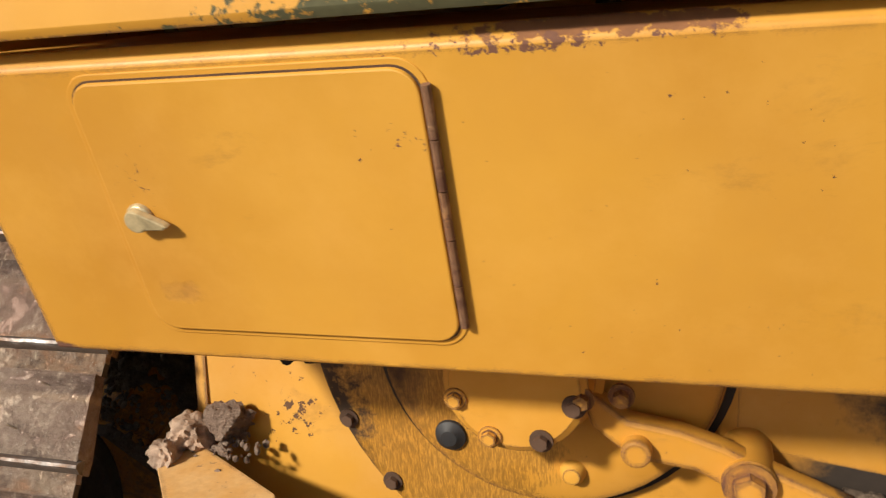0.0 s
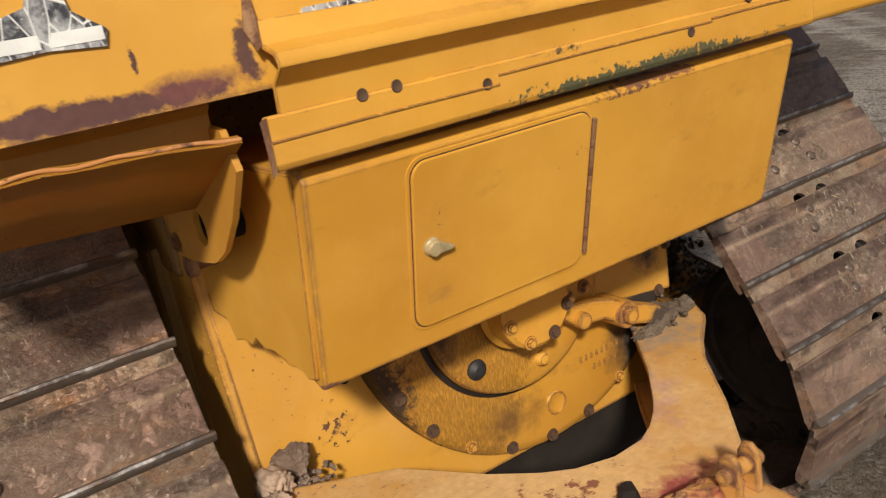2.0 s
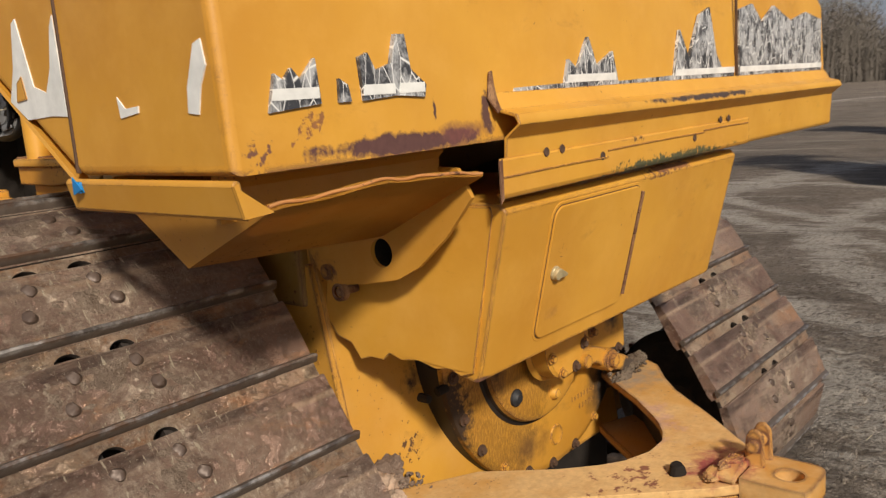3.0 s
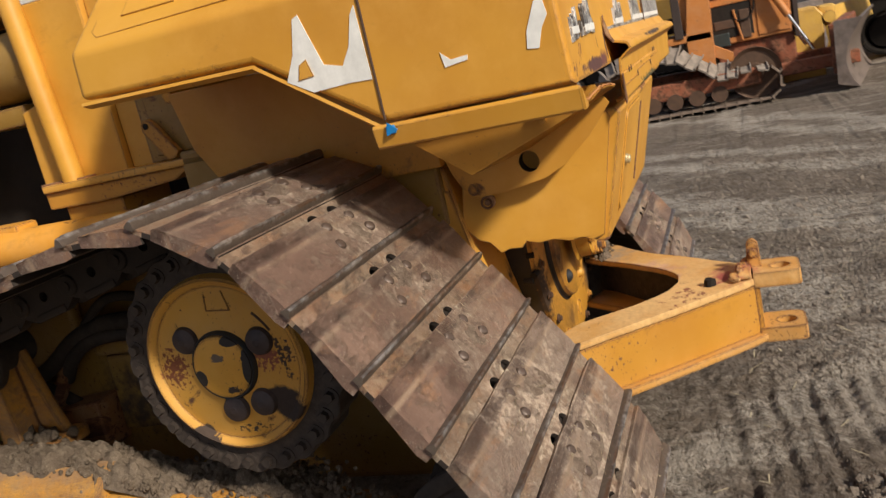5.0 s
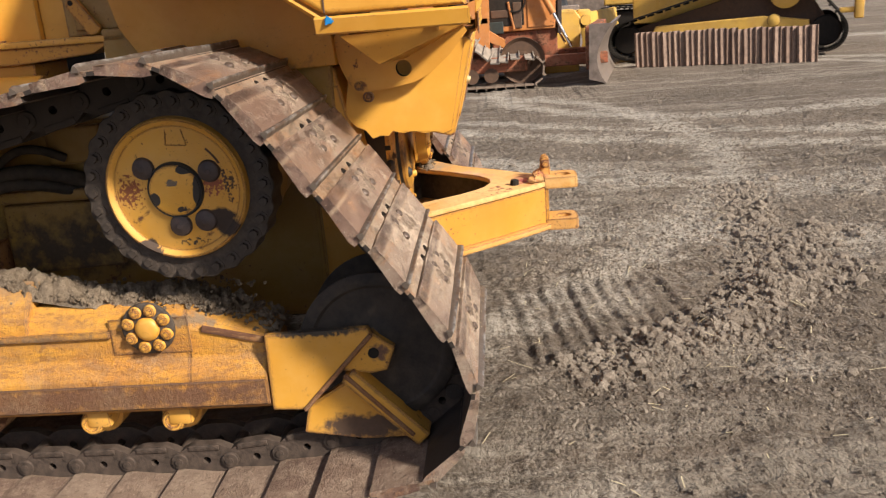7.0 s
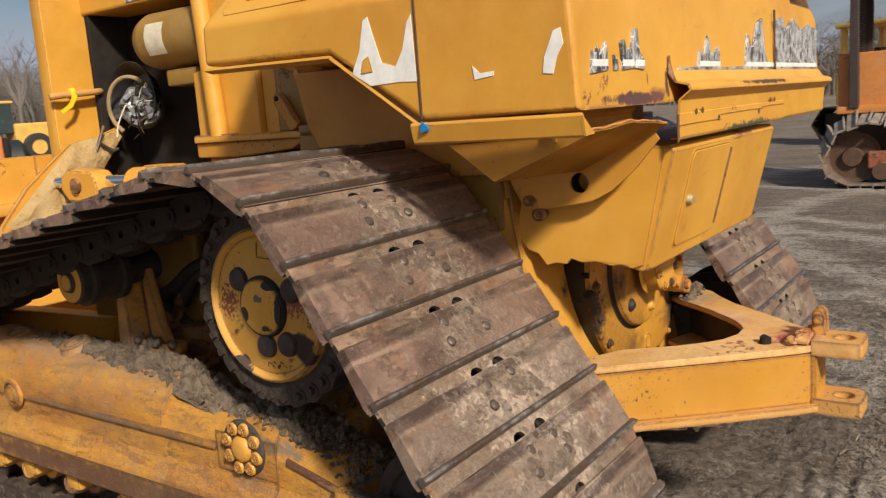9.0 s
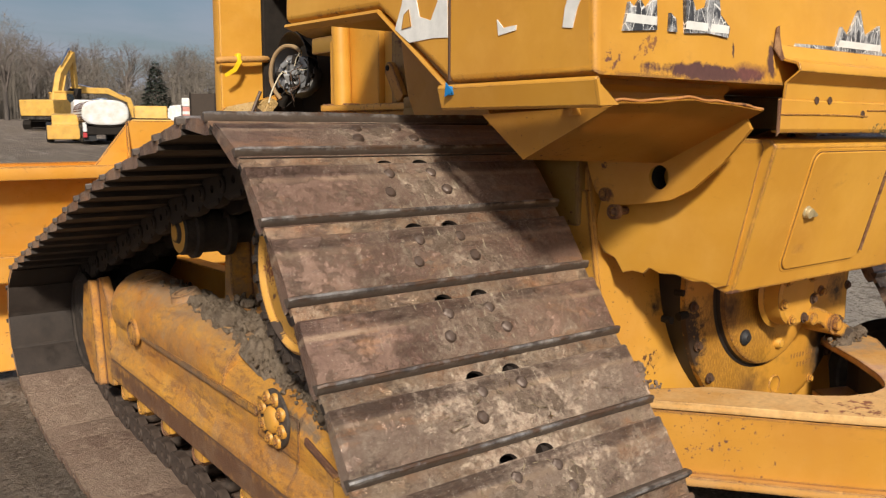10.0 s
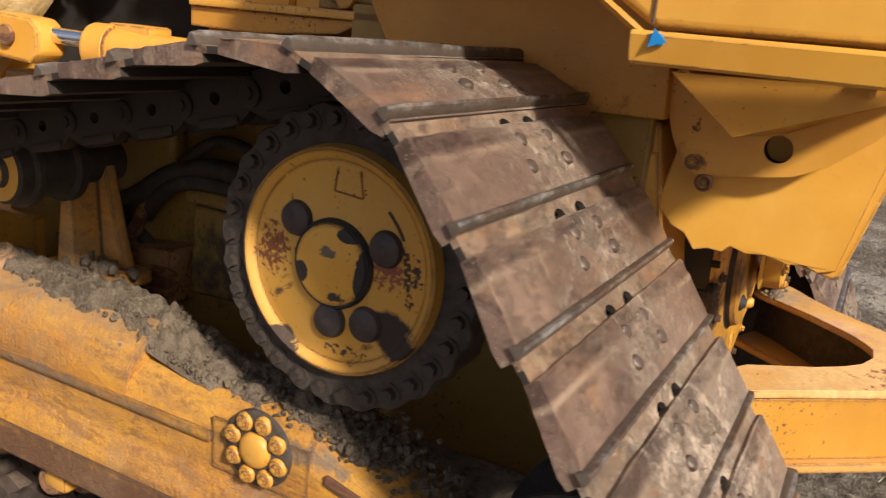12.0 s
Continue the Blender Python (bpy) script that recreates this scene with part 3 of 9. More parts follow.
def prism(bm, pts, axis, a, b, bev=0.0, seg=2):
    """A flat outline pushed from a to b along an axis. The outline is (y, z) for x, (x, z) for y, (x, y) for z."""
    def at(p, h):
        return {"x": (h, p[0], p[1]), "y": (p[0], h, p[1]), "z": (p[0], p[1], h)}[axis]
    lo = [bm.verts.new(at(p, a)) for p in pts]
    hi = [bm.verts.new(at(p, b)) for p in pts]
    n = len(pts)
    fs = [bm.faces.new(lo), bm.faces.new(hi)]
    for i in range(n):
        fs.append(bm.faces.new((lo[i], lo[(i + 1) % n], hi[(i + 1) % n], hi[i])))
    bmesh.ops.recalc_face_normals(bm, faces=fs)
    if bev:
        es = list({e for f in fs for e in f.edges})
        bmesh.ops.bevel(bm, geom=es, offset=bev, segments=seg, profile=0.5, affect="EDGES")


def cyl(bm, p, q, r, r2=None, n=24, bev=0.0):
    p, q = Vector(p), Vector(q)
    d = q - p
    out = bmesh.ops.create_cone(bm, cap_ends=True, segments=n, radius1=r, radius2=r if r2 is None else r2, depth=d.length)
    m = Matrix.Translation((p + q) / 2) @ d.to_track_quat("Z", "Y").to_matrix().to_4x4()
    bmesh.ops.transform(bm, matrix=m, verts=out["verts"])
    if bev:
        es = [e for e in {e for v in out["verts"] for e in v.link_edges} if len(e.link_faces) == 2 and any(len(f.verts) > 4 for f in e.link_faces)]
        bmesh.ops.bevel(bm, geom=es, offset=bev, segments=2, profile=0.5, affect="EDGES")


def lathe(bm, profile, centre, axis, n=40):
    """Turns (radius, height) pairs round an axis through centre."""
    q = Vector(axis).to_track_quat("Z", "Y").to_matrix()
    rings = []
    for r, h in profile:
        if r < 1e-5:
            rings.append([bm.verts.new(Vector(centre) + q @ Vector((0, 0, h)))])
        else:
            rings.append([bm.verts.new(Vector(centre) + q @ Vector((r * math.cos(2 * math.pi * i / n), r * math.sin(2 * math.pi * i / n), h))) for i in range(n)])
    for a, b in zip(rings, rings[1:]):
        for i in range(n):
            j = (i + 1) % n
            if len(a) == 1 and len(b) == 1:
                continue
            if len(a) == 1:
                bm.faces.new((a[0], b[i], b[j]))
            elif len(b) == 1:
                bm.faces.new((a[i], b[0], a[j]))
            else:
                bm.faces.new((a[i], b[i], b[j], a[j]))
    bmesh.ops.recalc_face_normals(bm, faces=bm.faces)


def tube(bm, pts, r, n=12, smooth=4):
    """A round bar along a rounded path."""
    pts = [Vector(p) for p in pts]
    for _ in range(smooth):
        out = [pts[0]]
        for a, b in zip(pts, pts[1:]):
            out += [a.lerp(b, 0.25), a.lerp(b, 0.75)]
        pts = out + [pts[-1]]
        if len(pts) > 60:
            break
    up = Vector((0.13, 0.31, 0.94))
    rings = []
    for i, p in enumerate(pts):
        d = (pts[min(i + 1, len(pts) - 1)] - pts[max(i - 1, 0)]).normalized()
        s = d.cross(up)
        if s.length < 1e-3:
            s = d.cross(Vector((1, 0, 0)))
        s.normalize()
        u = s.cross(d)
        rings.append([bm.verts.new(p + r * (s * math.cos(2 * math.pi * k / n) + u * math.sin(2 * math.pi * k / n))) for k in range(n)])
    for a, b in zip(rings, rings[1:]):
        for k in range(n):
            bm.faces.new((a[k], a[(k + 1) % n], b[(k + 1) % n], b[k]))
    bm.faces.new(rings[0][::-1])
    bm.faces.new(rings[-1])


def sheet(bm, quad, thick):
    """A plate of that thickness on a planar outline, thick pushed along its normal."""
    q = [Vector(p) for p in quad]
    n = (q[1] - q[0]).cross(q[2] - q[1]).normalized() * thick
    a = [bm.verts.new(p) for p in q]
    b = [bm.verts.new(p + n) for p in q]
    k = len(q)
    bm.faces.new(a[::-1]); bm.faces.new(b)
    for i in range(k):
        bm.faces.new((a[i], a[(i + 1) % k], b[(i + 1) % k], b[i]))


def disc(cx, cy, r, n=24, a0=0.0, a1=360.0):
    full = abs(a1 - a0) >= 360
    return [(cx + r * math.cos(radians(a0 + (a1 - a0) * i / (n if full else n - 1))), cy + r * math.sin(radians(a0 + (a1 - a0) * i / (n if full else n - 1)))) for i in range(n)]


def flat(bm, smooth_angle=35):
    for e in bm.edges:
        e.smooth = len(e.link_faces) == 2 and e.calc_face_angle(0) < radians(smooth_angle)
        if e.smooth and e.calc_face_angle(0) > radians(3):
            p, q = (f.calc_area() for f in e.link_faces)
            e.smooth = max(p, q) < 9 * min(p, q)
    for f in bm.faces:
        f.smooth = True


def as_mesh(name, bm, material, smooth_angle=35):
    bmesh.ops.recalc_face_normals(bm, faces=bm.faces)
    flat(bm, smooth_angle)
    me = bpy.data.meshes.new(name)
    bm.to_mesh(me)
    bm.free()
    me.materials.append(material)
    return me


def part(name, bm, material, parent, label="", angle=35):
    ob = new(name, as_mesh(name, bm, material, angle))
    ob.parent = parent
    if label:
        ob["label"] = label
    return ob


def share(name, me, parent, m, label=""):
    """One more object on a mesh that others use as well."""
    ob = new(name, me)
    ob.parent = parent
    ob.matrix_basis = m
    if label:
        ob["label"] = label
    return ob


def thing(name, label, category, group="", at=(0, 0, 0)):
    ob = new(name)
    ob.empty_display_size = 0.2
    ob.location = at
    return tagged(ob, label, category, group)


def BM():
    return bmesh.new()


def hexbolt(bm, p, d, r=0.014, h=0.012, washer=True):
    p, d = Vector(p), Vector(d).normalized()
    if washer:
        cyl(bm, p - d * 0.002, p + d * 0.003, r * 1.5, n=16)
    cyl(bm, p, p + d * h, r, r * 0.93, n=6)


def jitter(bm, amount, scale=8.0, seed=0.0):
    for v in bm.verts:
        n = noise.noise_vector(v.co * scale + Vector((seed, seed * 1.7, -seed)))
        v.co += n * amount


# ---- the bulldozer ----
dozer = thing("bulldozer", "old yellow crawler bulldozer with wide muddy tracks parked on mud", "bulldozer")
TRACK_X, SHOE_W, PITCH = 1.085, 0.86, 0.19

# fuel tank with its two fenders in one welded shell
KZ, TOPZ, SEAM = 1.920, 2.200, 1.612
LX, RX = -1.115, 1.42


def tank_shell():
    bm = BM()
    lx, rx = LX, RX
    y0, y1, y2, y3 = 2.372, 2.80, 3.093, 3.60
    v = {}

    def p(k, x, y, z):
        v[k] = bm.verts.new((x, y, z))
    for s, x, tx in (("l", lx, -0.80), ("r", rx, rx - 0.30)):
        p(s + "rb", x, y0, SEAM); p(s + "rk", x, y0 + 0.014, KZ); p(s + "rt", tx, y0 + 0.075, TOPZ)
        p(s + "mb", x, y1, SEAM); p(s + "nb", x, y2, 1.803); p(s + "fb", x, y3, 1.815)
        p(s + "fk", x, y3 - 0.005, KZ + 0.01); p(s + "ft", tx, y3 - 0.02, TOPZ + 0.02)
        inner = -0.60 if s == "l" else rx - 0.5
        p(s + "ib", inner, y1, SEAM); p(s + "inb", inner, y2, 1.803); p(s + "ifb", inner, y3, 1.815); p(s + "irb", inner, y0, SEAM)
        p(s + "ift", inner, y3 - 0.02, TOPZ + 0.02)
    f = bm.faces.new
    f([v["lrb"], v["rrb"], v["rrk"], v["lrk"]])
    f([v["lrk"], v["rrk"], v["rrt"], v["lrt"]])
    for s in "lr":
        f([v[s + k] for k in ("rb", "mb", "nb", "fb", "fk", "rk")])
        f([v[s + k] for k in ("rk", "fk", "ft", "rt")])
        f([v[s + k] for k in ("mb", "ib", "inb", "nb")])
        f([v[s + k] for k in ("nb", "inb", "ifb", "fb")])
        f([v[s + k] for k in ("rb", "irb", "ib", "mb")])
        f([v[s + k] for k in ("fb", "ifb", "ift", "ft", "fk")])
    f([v["lrt"], v["rrt"], v["rft"], v["rift"], v["lift"], v["lft"]])
    f([v["lirb"], v["rirb"], v["rib"], v["lib"]])
    f([v["lib"], v["rib"], v["rinb"], v["linb"]])
    f([v["linb"], v["rinb"], v["rifb"], v["lifb"]])
    f([v["lifb"], v["rifb"], v["rift"], v["lift"]])
    bmesh.ops.recalc_face_normals(bm, faces=bm.faces)
    es = [e for e in bm.edges if e.calc_face_angle(0) > radians(12)]
    bmesh.ops.bevel(bm, geom=es, offset=0.016, segments=4, profile=0.5, affect="EDGES")
    return bm


tank = part("fuel_tank", tank_shell(), M_TANK, dozer, "yellow sheet-metal fuel tank with torn decals and rusted lower edge", 40)

# welded seams on the shell
def on_slope_at(y, s, h):
    u_ = Vector((-0.80 - LX, 0, TOPZ - KZ)).normalized()
    return Vector((LX, y, KZ)) + u_ * s + Vector((-u_.z, 0, u_.x)) * h


bm = BM()
box(bm, LX - 0.004, LX + 0.004, 2.798, 2.803, SEAM + 0.005, KZ, 0.001)
e0, e1 = on_slope_at(2.80, 0.005, 0.0015), on_slope_at(2.765, 0.40, 0.0015)
tube(bm, [e0, e0.lerp(e1, 0.5), e1], 0.0035, 6, 0)
part("seam", bm, M_BROWN, tank)
bm = BM()
box(bm, 0.598, 0.602, 2.368, 2.376, 1.66, KZ, 0.001)
part("seam", bm, M_BROWN, tank)

# hinged battery hatch on the sloping fender
up = Vector((-0.80 - LX, 0, TOPZ - KZ)).normalized()
out = Vector((-up.z, 0, up.x))


def on_slope(y, s, h=0.0):
    """A place on the left fender's slope: y forward, s up the slope from the knuckle, h off the plate."""
    return Vector((LX, y, KZ)) + up * s + out * h


bm = BM()
oc = [(3.12, 0.05), (3.52, 0.045), (3.545, 0.07), (3.545, 0.31), (3.51, 0.34), (3.16, 0.34), (3.12, 0.30)]
sheet(bm, [on_slope(y, s, 0.002) for y, s in oc][::-1], 0.007)
hatch = part("hatch", bm, M_YEL, tank, "sloping yellow hatch lid with a recessed latch")
bm = BM()
sheet(bm, [on_slope(y, s, 0.009) for y, s in ((3.30, 0.10), (3.46, 0.10), (3.46, 0.24), (3.30, 0.24))][::-1], 0.004)
part("latch_plate", bm, M_YEL, hatch)
bm = BM()
cyl(bm, on_slope(3.40, 0.16, 0.01), on_slope(3.33, 0.165, 0.028), 0.018, 0.012, 12)
cyl(bm, on_slope(3.31, 0.17, 0.012), on_slope(3.31, 0.17, 0.024), 0.012, n=12)
part("latch", bm, M_YEL, hatch)
for y in (3.115,):
    for s in (0.08, 0.19, 0.29):
        bm = BM()
        cyl(bm, on_slope(y - 0.004, s, 0.006), on_slope(y - 0.012, s + 0.06, 0.006), 0.006, n=8)
        part("hinge", bm, M_YEL, hatch)

# folded lip below the seam, along the side and round the rear corner
bm = BM()
prof = [(LX - 0.004, SEAM - 0.003), (LX - 0.010, SEAM - 0.010), (LX + 0.002, SEAM - 0.056), (LX + 0.012, SEAM - 0.060), (LX + 0.010, SEAM - 0.05), (LX + 0.004, SEAM - 0.006)]
prism(bm, prof, "y", 2.362, 2.835, 0.002, 1)
part("side_lip", bm, M_YEL, tank, "folded yellow lip with a chipped end")
bm = BM()
sheet(bm, [(LX - 0.010, 2.364, 1.602), (LX + 0.002, 2.364, 1.556), (LX + 0.052, 2.366, 1.5585)], 0.006)
part("lip_corner", bm, M_SHEET, tank)
bm = BM()
sheet(bm, [(LX, 2.80, 1.60), (LX, 3.093, 1.80), (LX + 0.03, 3.093, 1.79), (LX + 0.03, 2.80, 1.585)], 0.008)
sheet(bm, [(LX, 3.09, 1.80), (LX, 3.60, 1.81), (LX + 0.03, 3.60, 1.80), (LX + 0.03, 3.09, 1.79)], 0.008)
part("fender_edge", bm, M_SHEET, tank)
bm = BM()
box(bm, LX - 0.014, LX + 0.002, 2.778, 2.800, 1.585, 1.604, 0.003)
sheet(bm, [(LX - 0.015, 2.80, 1.582), (LX - 0.018, 2.792, 1.612), (LX - 0.015, 2.770, 1.592)], 0.002)
part("blue_tape", bm, M_BLUE, tank, "scrap of blue tape at the fender seam")

# underside tray and the bracket plate with its hole
bm = BM()
n = 18
top = []
for i in range(n + 1):
    f = i / n
    x = -1.066 + f * 0.47
    top.append((x, 2.364 + 0.002 * math.sin(f * 11), 1.559 + 0.0015 * math.sin(f * 17 + 1) + (0.012 * f / 0.5 if f < 0.5 else 0.012 - 0.016 * (f - 0.5) / 0.5)))
low = [(-1.022, 2.66, 1.448), (-0.60, 2.62, 1.432)]
a = [bm.verts.new(p) for p in top]
b = [bm.verts.new(Vector(low[0]).lerp(Vector(low[1]), i / n)) for i in range(n + 1)]
c = [bm.verts.new(Vector(p) + Vector((0, 0.012, 0.009))) for p in top]
for i in range(n):
    bm.faces.new((a[i], a[i + 1], b[i + 1], b[i]))
    bm.faces.new((c[i], c[i + 1], a[i + 1], a[i]))
bmesh.ops.solidify(bm, geom=bm.faces[:], thickness=0.007)
part("tray", bm, M_FENDER, tank, "bent yellow tray plate with a wavy rusty rim")
bm = BM()
tube(bm, [Vector(p) + Vector((0, 0.004 + 0.002 * math.sin(i * 2.3), 0.006 + 0.002 * math.sin(i * 1.7))) for i, p in enumerate(top)], 0.0028, 8, 1)
part("tray_rim", bm, M_RIMRUST, tank, "rust-chipped rim of the tray")
bm = BM()
sheet(bm, [(-1.066, 2.375, 1.555), (-1.022, 2.66, 1.448), (-1.045, 2.775, 1.545)], 0.006)
sheet(bm, [(-1.022, 2.66, 1.448), (-0.60, 2.62, 1.432), (-0.60, 2.80, 1.60), (-1.06, 2.80, 1.60)], 0.006)
part("tray_end", bm, M_FENDER, tank)
bm = BM()
prism(bm, [(2.452, 1.625), (2.448, 1.600), (2.460, 1.590), (2.458, 1.540), (2.468, 1.540), (2.470, 1.625)], "x", -1.085, -0.60, 0.0015, 1)
part("inner_flange", bm, M_FENDER, tank, "scuffed inner flange under the tank's edge")


def holed(outline, hc, hr, x0, x1, n=28):
    """A plate across x with one round hole."""
    m = BM()
    ring = [(hc[0] + hr * math.cos(2 * math.pi * i / n), hc[1] + hr * math.sin(2 * math.pi * i / n)) for i in range(n)]
    pts = []
    k = len(outline)
    for i in range(n):
        d = Vector((math.cos(2 * math.pi * i / n), math.sin(2 * math.pi * i / n)))
        best = None
        for j in range(k):
            p, q = Vector(outline[j]), Vector(outline[(j + 1) % k])
            e = q - p
            den = d.x * e.y - d.y * e.x
            if abs(den) < 1e-9:
                continue
            w = p - Vector(hc)
            t = (w.x * e.y - w.y * e.x) / den
            u = (w.x * d.y - w.y * d.x) / den
            if t > 0 and -1e-6 <= u <= 1 + 1e-6 and (best is None or t < best):
                best = t
        pts.append(tuple(Vector(hc) + d * (best or hr * 1.5)))
    for x in (x0, x1):
        r = [m.verts.new((x, *p)) for p in ring]
        o = [m.verts.new((x, *p)) for p in pts]
        for i in range(n):
            m.faces.new((r[i], r[(i + 1) % n], o[(i + 1) % n], o[i]))
        if x == x0:
            r0, o0 = r, o
    for i in range(n):
        j = (i + 1) % n
        m.faces.new((r0[i], r0[j], r[j], r[i]))
        m.faces.new((o0[i], o0[j], o[j], o[i]))
    bmesh.ops.recalc_face_normals(m, faces=m.faces)
    return m


bm = holed([(2.366, 1.565), (2.372, 1.53), (2.45, 1.44), (2.528, 1.375), (2.59, 1.345), (2.66, 1.333), (2.76, 1.318), (2.795, 1.320), (2.83, 1.345), (2.87, 1.43), (2.89, 1.56), (2.60, 1.58)], (2.628, 1.398), 0.030, -0.606, -0.596)
bracket = part("bracket_plate", bm, M_FENDER, dozer, "yellow bracket plate with a round hole and a torn edge")
bm = BM()
cyl(bm, (-0.606, 2.77, 1.302), (-0.50, 2.77, 1.302), 0.010, n=16, bev=0.003)
lathe(bm, [(0.012, 0.003), (0.016, 0.006), (0.020, 0.003), (0.021, -0.012)], (-0.604, 2.77, 1.302), (-1, 0, 0), 24)
part("pivot_pin", bm, M_FRAMED, bracket)
bm = BM()
hexbolt(bm, (-0.607, 2.80, 1.345), (-1, 0, 0), 0.012, 0.008)
part("bolt", bm, M_FRAME, bracket)
# added dark cup, standing for the shaded inside behind the hole
bm = BM()
lathe(bm, [(0.0, -0.085), (0.031, -0.085), (0.031, -0.010)], (-0.606, 2.628, 1.398), (-1, 0, 0), 28)
part("shade_cup", bm, M_DARK, bracket, "added dark cup for the shaded inside of the hole")

# rear fascia: a folded ledge over the toolbox, with bolt holes
bm = BM()
prof = [(2.372, 1.70), (2.352, 1.668), (2.318, 1.658), (2.312, 1.64), (2.344, 1.615), (2.350, 1.545), (2.350, 1.518), (2.356, 1.508), (2.372, 1.508)]
inner = [(2.376, 1.694), (2.355, 1.662), (2.324, 1.653), (2.318, 1.641), (2.350, 1.617), (2.356, 1.545), (2.356, 1.520), (2.360, 1.514), (2.376, 1.514)]
prism(bm, prof + inner[::-1], "x", -0.545, RX - 0.02, 0.0015, 1)
fascia = part("fascia", bm, M_FASCIA, tank, "folded yellow ledge plate with scraped green and rusty edges", 50)
bm = BM()
prism(bm, [(2.347, 1.582), (2.3415, 1.578), (2.3415, 1.515), (2.348, 1.506)], "x", -0.570, 0.61, 0.0015, 1)
part("cover_plate", bm, M_FASCIA, fascia, "thin welded strip with bolt holes")
for x, z in ((-0.424, 1.580), (-0.368, 1.581), (-0.213, 1.552), (0.244, 1.552), (0.408, 1.587), (0.462, 1.587)):
    bm = BM()
    lathe(bm, [(0.0, 0.0006), (0.0070, 0.0008), (0.0082, 0.0016), (0.0092, 0.0)], (x, 2.3405, z), (0, -1, 0), 20)
    part("bolt_hole", bm, M_BROWN, fascia)
bm = BM()
for x0, x1, z in ((-0.565, -0.19, 1.547), (-0.19, 0.30, 1.561), (0.30, 0.60, 1.566)):
    tube(bm, [(x0, 2.341, z), ((x0 + x1) / 2, 2.3405, z + 0.002), (x1, 2.341, z)], 0.0022, 6, 1)
part("weld_seam", bm, M_FASCIA, fascia)
bm = BM()
sheet(bm, [(-0.549, 2.371, 1.735), (-0.541, 2.3705, 1.738), (-0.537, 2.3695, 1.70), (-0.545, 2.352, 1.668), (-0.552, 2.353, 1.662), (-0.558, 2.3705, 1.69)], 0.003)
part("torn_edge", bm, M_FRAMED, fascia)
bm = BM()
sheet(bm, [(-0.575, 2.341, 1.576), (-0.566, 2.3395, 1.580), (-0.567, 2.3395, 1.508), (-0.573, 2.342, 1.500)], 0.003)
part("torn_edge", bm, M_FRAMED, fascia, "rust-edged tear at the fascia's end")

# toolbox under the fascia
TBX0, TBX1 = -0.525, 0.585
bm = BM()
prof = [(2.385, 1.493), (2.371, 1.477), (2.461, 1.127), (2.475, 1.123), (2.53, 1.138), (2.68, 1.175), (2.78, 1.25), (2.83, 1.42), (2.82, 1.493)]
prism(bm, prof, "x", TBX0, TBX1, 0.0035, 2)
for v in bm.verts:
    if v.co.y > 2.6 and v.co.x < -0.5:
        v.co.x -= 0.025 * (v.co.y - 2.6) / 0.2
toolbox = part("toolbox", bm, M_TOOLBOX, dozer, "yellow steel toolbox with a latched side-hinged door", 40)
bm = BM()
prism(bm, [(2.405, 1.486), (2.400, 1.472), (2.470, 1.146), (2.505, 1.134), (2.535, 1.144), (2.570, 1.141), (2.620, 1.151), (2.660, 1.148), (2.697, 1.158), (2.713, 1.141), (2.745, 1.145), (2.775, 1.136), (2.803, 1.171), (2.832, 1.186), (2.869, 1.224), (2.866, 1.27), (2.850, 1.35), (2.842, 1.42), (2.82, 1.488)], "x", TBX0 - 0.0030, TBX0 + 0.0045, 0.001, 1)
for v in bm.verts:
    if v.co.y > 2.6:
        v.co.x -= 0.025 * (v.co.y - 2.6) / 0.2
    if v.co.z < 1.2:
        v.co.x += 0.012 * noise.noise(Vector((v.co.y * 22, 0, 3))) - 0.004
part("side_skin", bm, M_YEL, toolbox, "bent side sheet with a torn lower edge")
FN = Vector((0, -(1.477 - 1.127), -(2.461 - 2.371))).normalized()


def on_face(x, z, h=0.0):
    """A place on the toolbox's leaning rear face."""
    return Vector((x, 2.371 + (1.477 - z) * (2.461 - 2.371) / 0.35, z)) + FN * h


def rounded(x0, x1, z0, z1, r, n=6):
    pts = []
    for cx, cz, a in ((x1 - r, z1 - r, 0), (x0 + r, z1 - r, 90), (x0 + r, z0 + r, 180), (x1 - r, z0 + r, 270)):
        for i in range(n + 1):
            t = radians(a + 90 * i / n)
            pts.append((cx + r * math.cos(t), cz + r * math.sin(t)))
    return pts


def face_slab(bm, pts, h0, h1, bev=0.0):
    a = [bm.verts.new(on_face(x, z, h0)) for x, z in pts]
    b = [bm.verts.new(on_face(x, z, h1)) for x, z in pts]
    k = len(pts)
    bm.faces.new(a); bm.faces.new(b[::-1])
    for i in range(k):
        bm.faces.new((a[i], a[(i + 1) % k], b[(i + 1) % k], b[i]))
    bmesh.ops.recalc_face_normals(bm, faces=bm.faces)
    if bev:
        bmesh.ops.bevel(bm, geom=[e for e in bm.edges if all(v in b for v in e.verts)], offset=bev, segments=2, profile=0.5, affect="EDGES")


bm = BM()
face_slab(bm, rounded(-0.359, 0.026, 1.162, 1.470, 0.032), -0.002, 0.0016, 0.0012)
part("door_rim", bm, M_DOOR, toolbox)
bm = BM()
face_slab(bm, rounded(-0.353, 0.020, 1.168, 1.464, 0.028), 0.0015, 0.0020)
part("door_gap", bm, M_BROWN, toolbox)
bm = BM()
face_slab(bm, rounded(-0.3508, 0.0178, 1.1702, 1.4618, 0.0265), 0.0017, 0.0060, 0.0022)
door = part("door", bm, M_DOOR, toolbox)
bm = BM()
for i in range(5):
    z0 = 1.191 + i * 0.0515
    cyl(bm, on_face(0.0245, z0, 0.006), on_face(0.0245, z0 + 0.0495, 0.006), 0.0046, n=10)
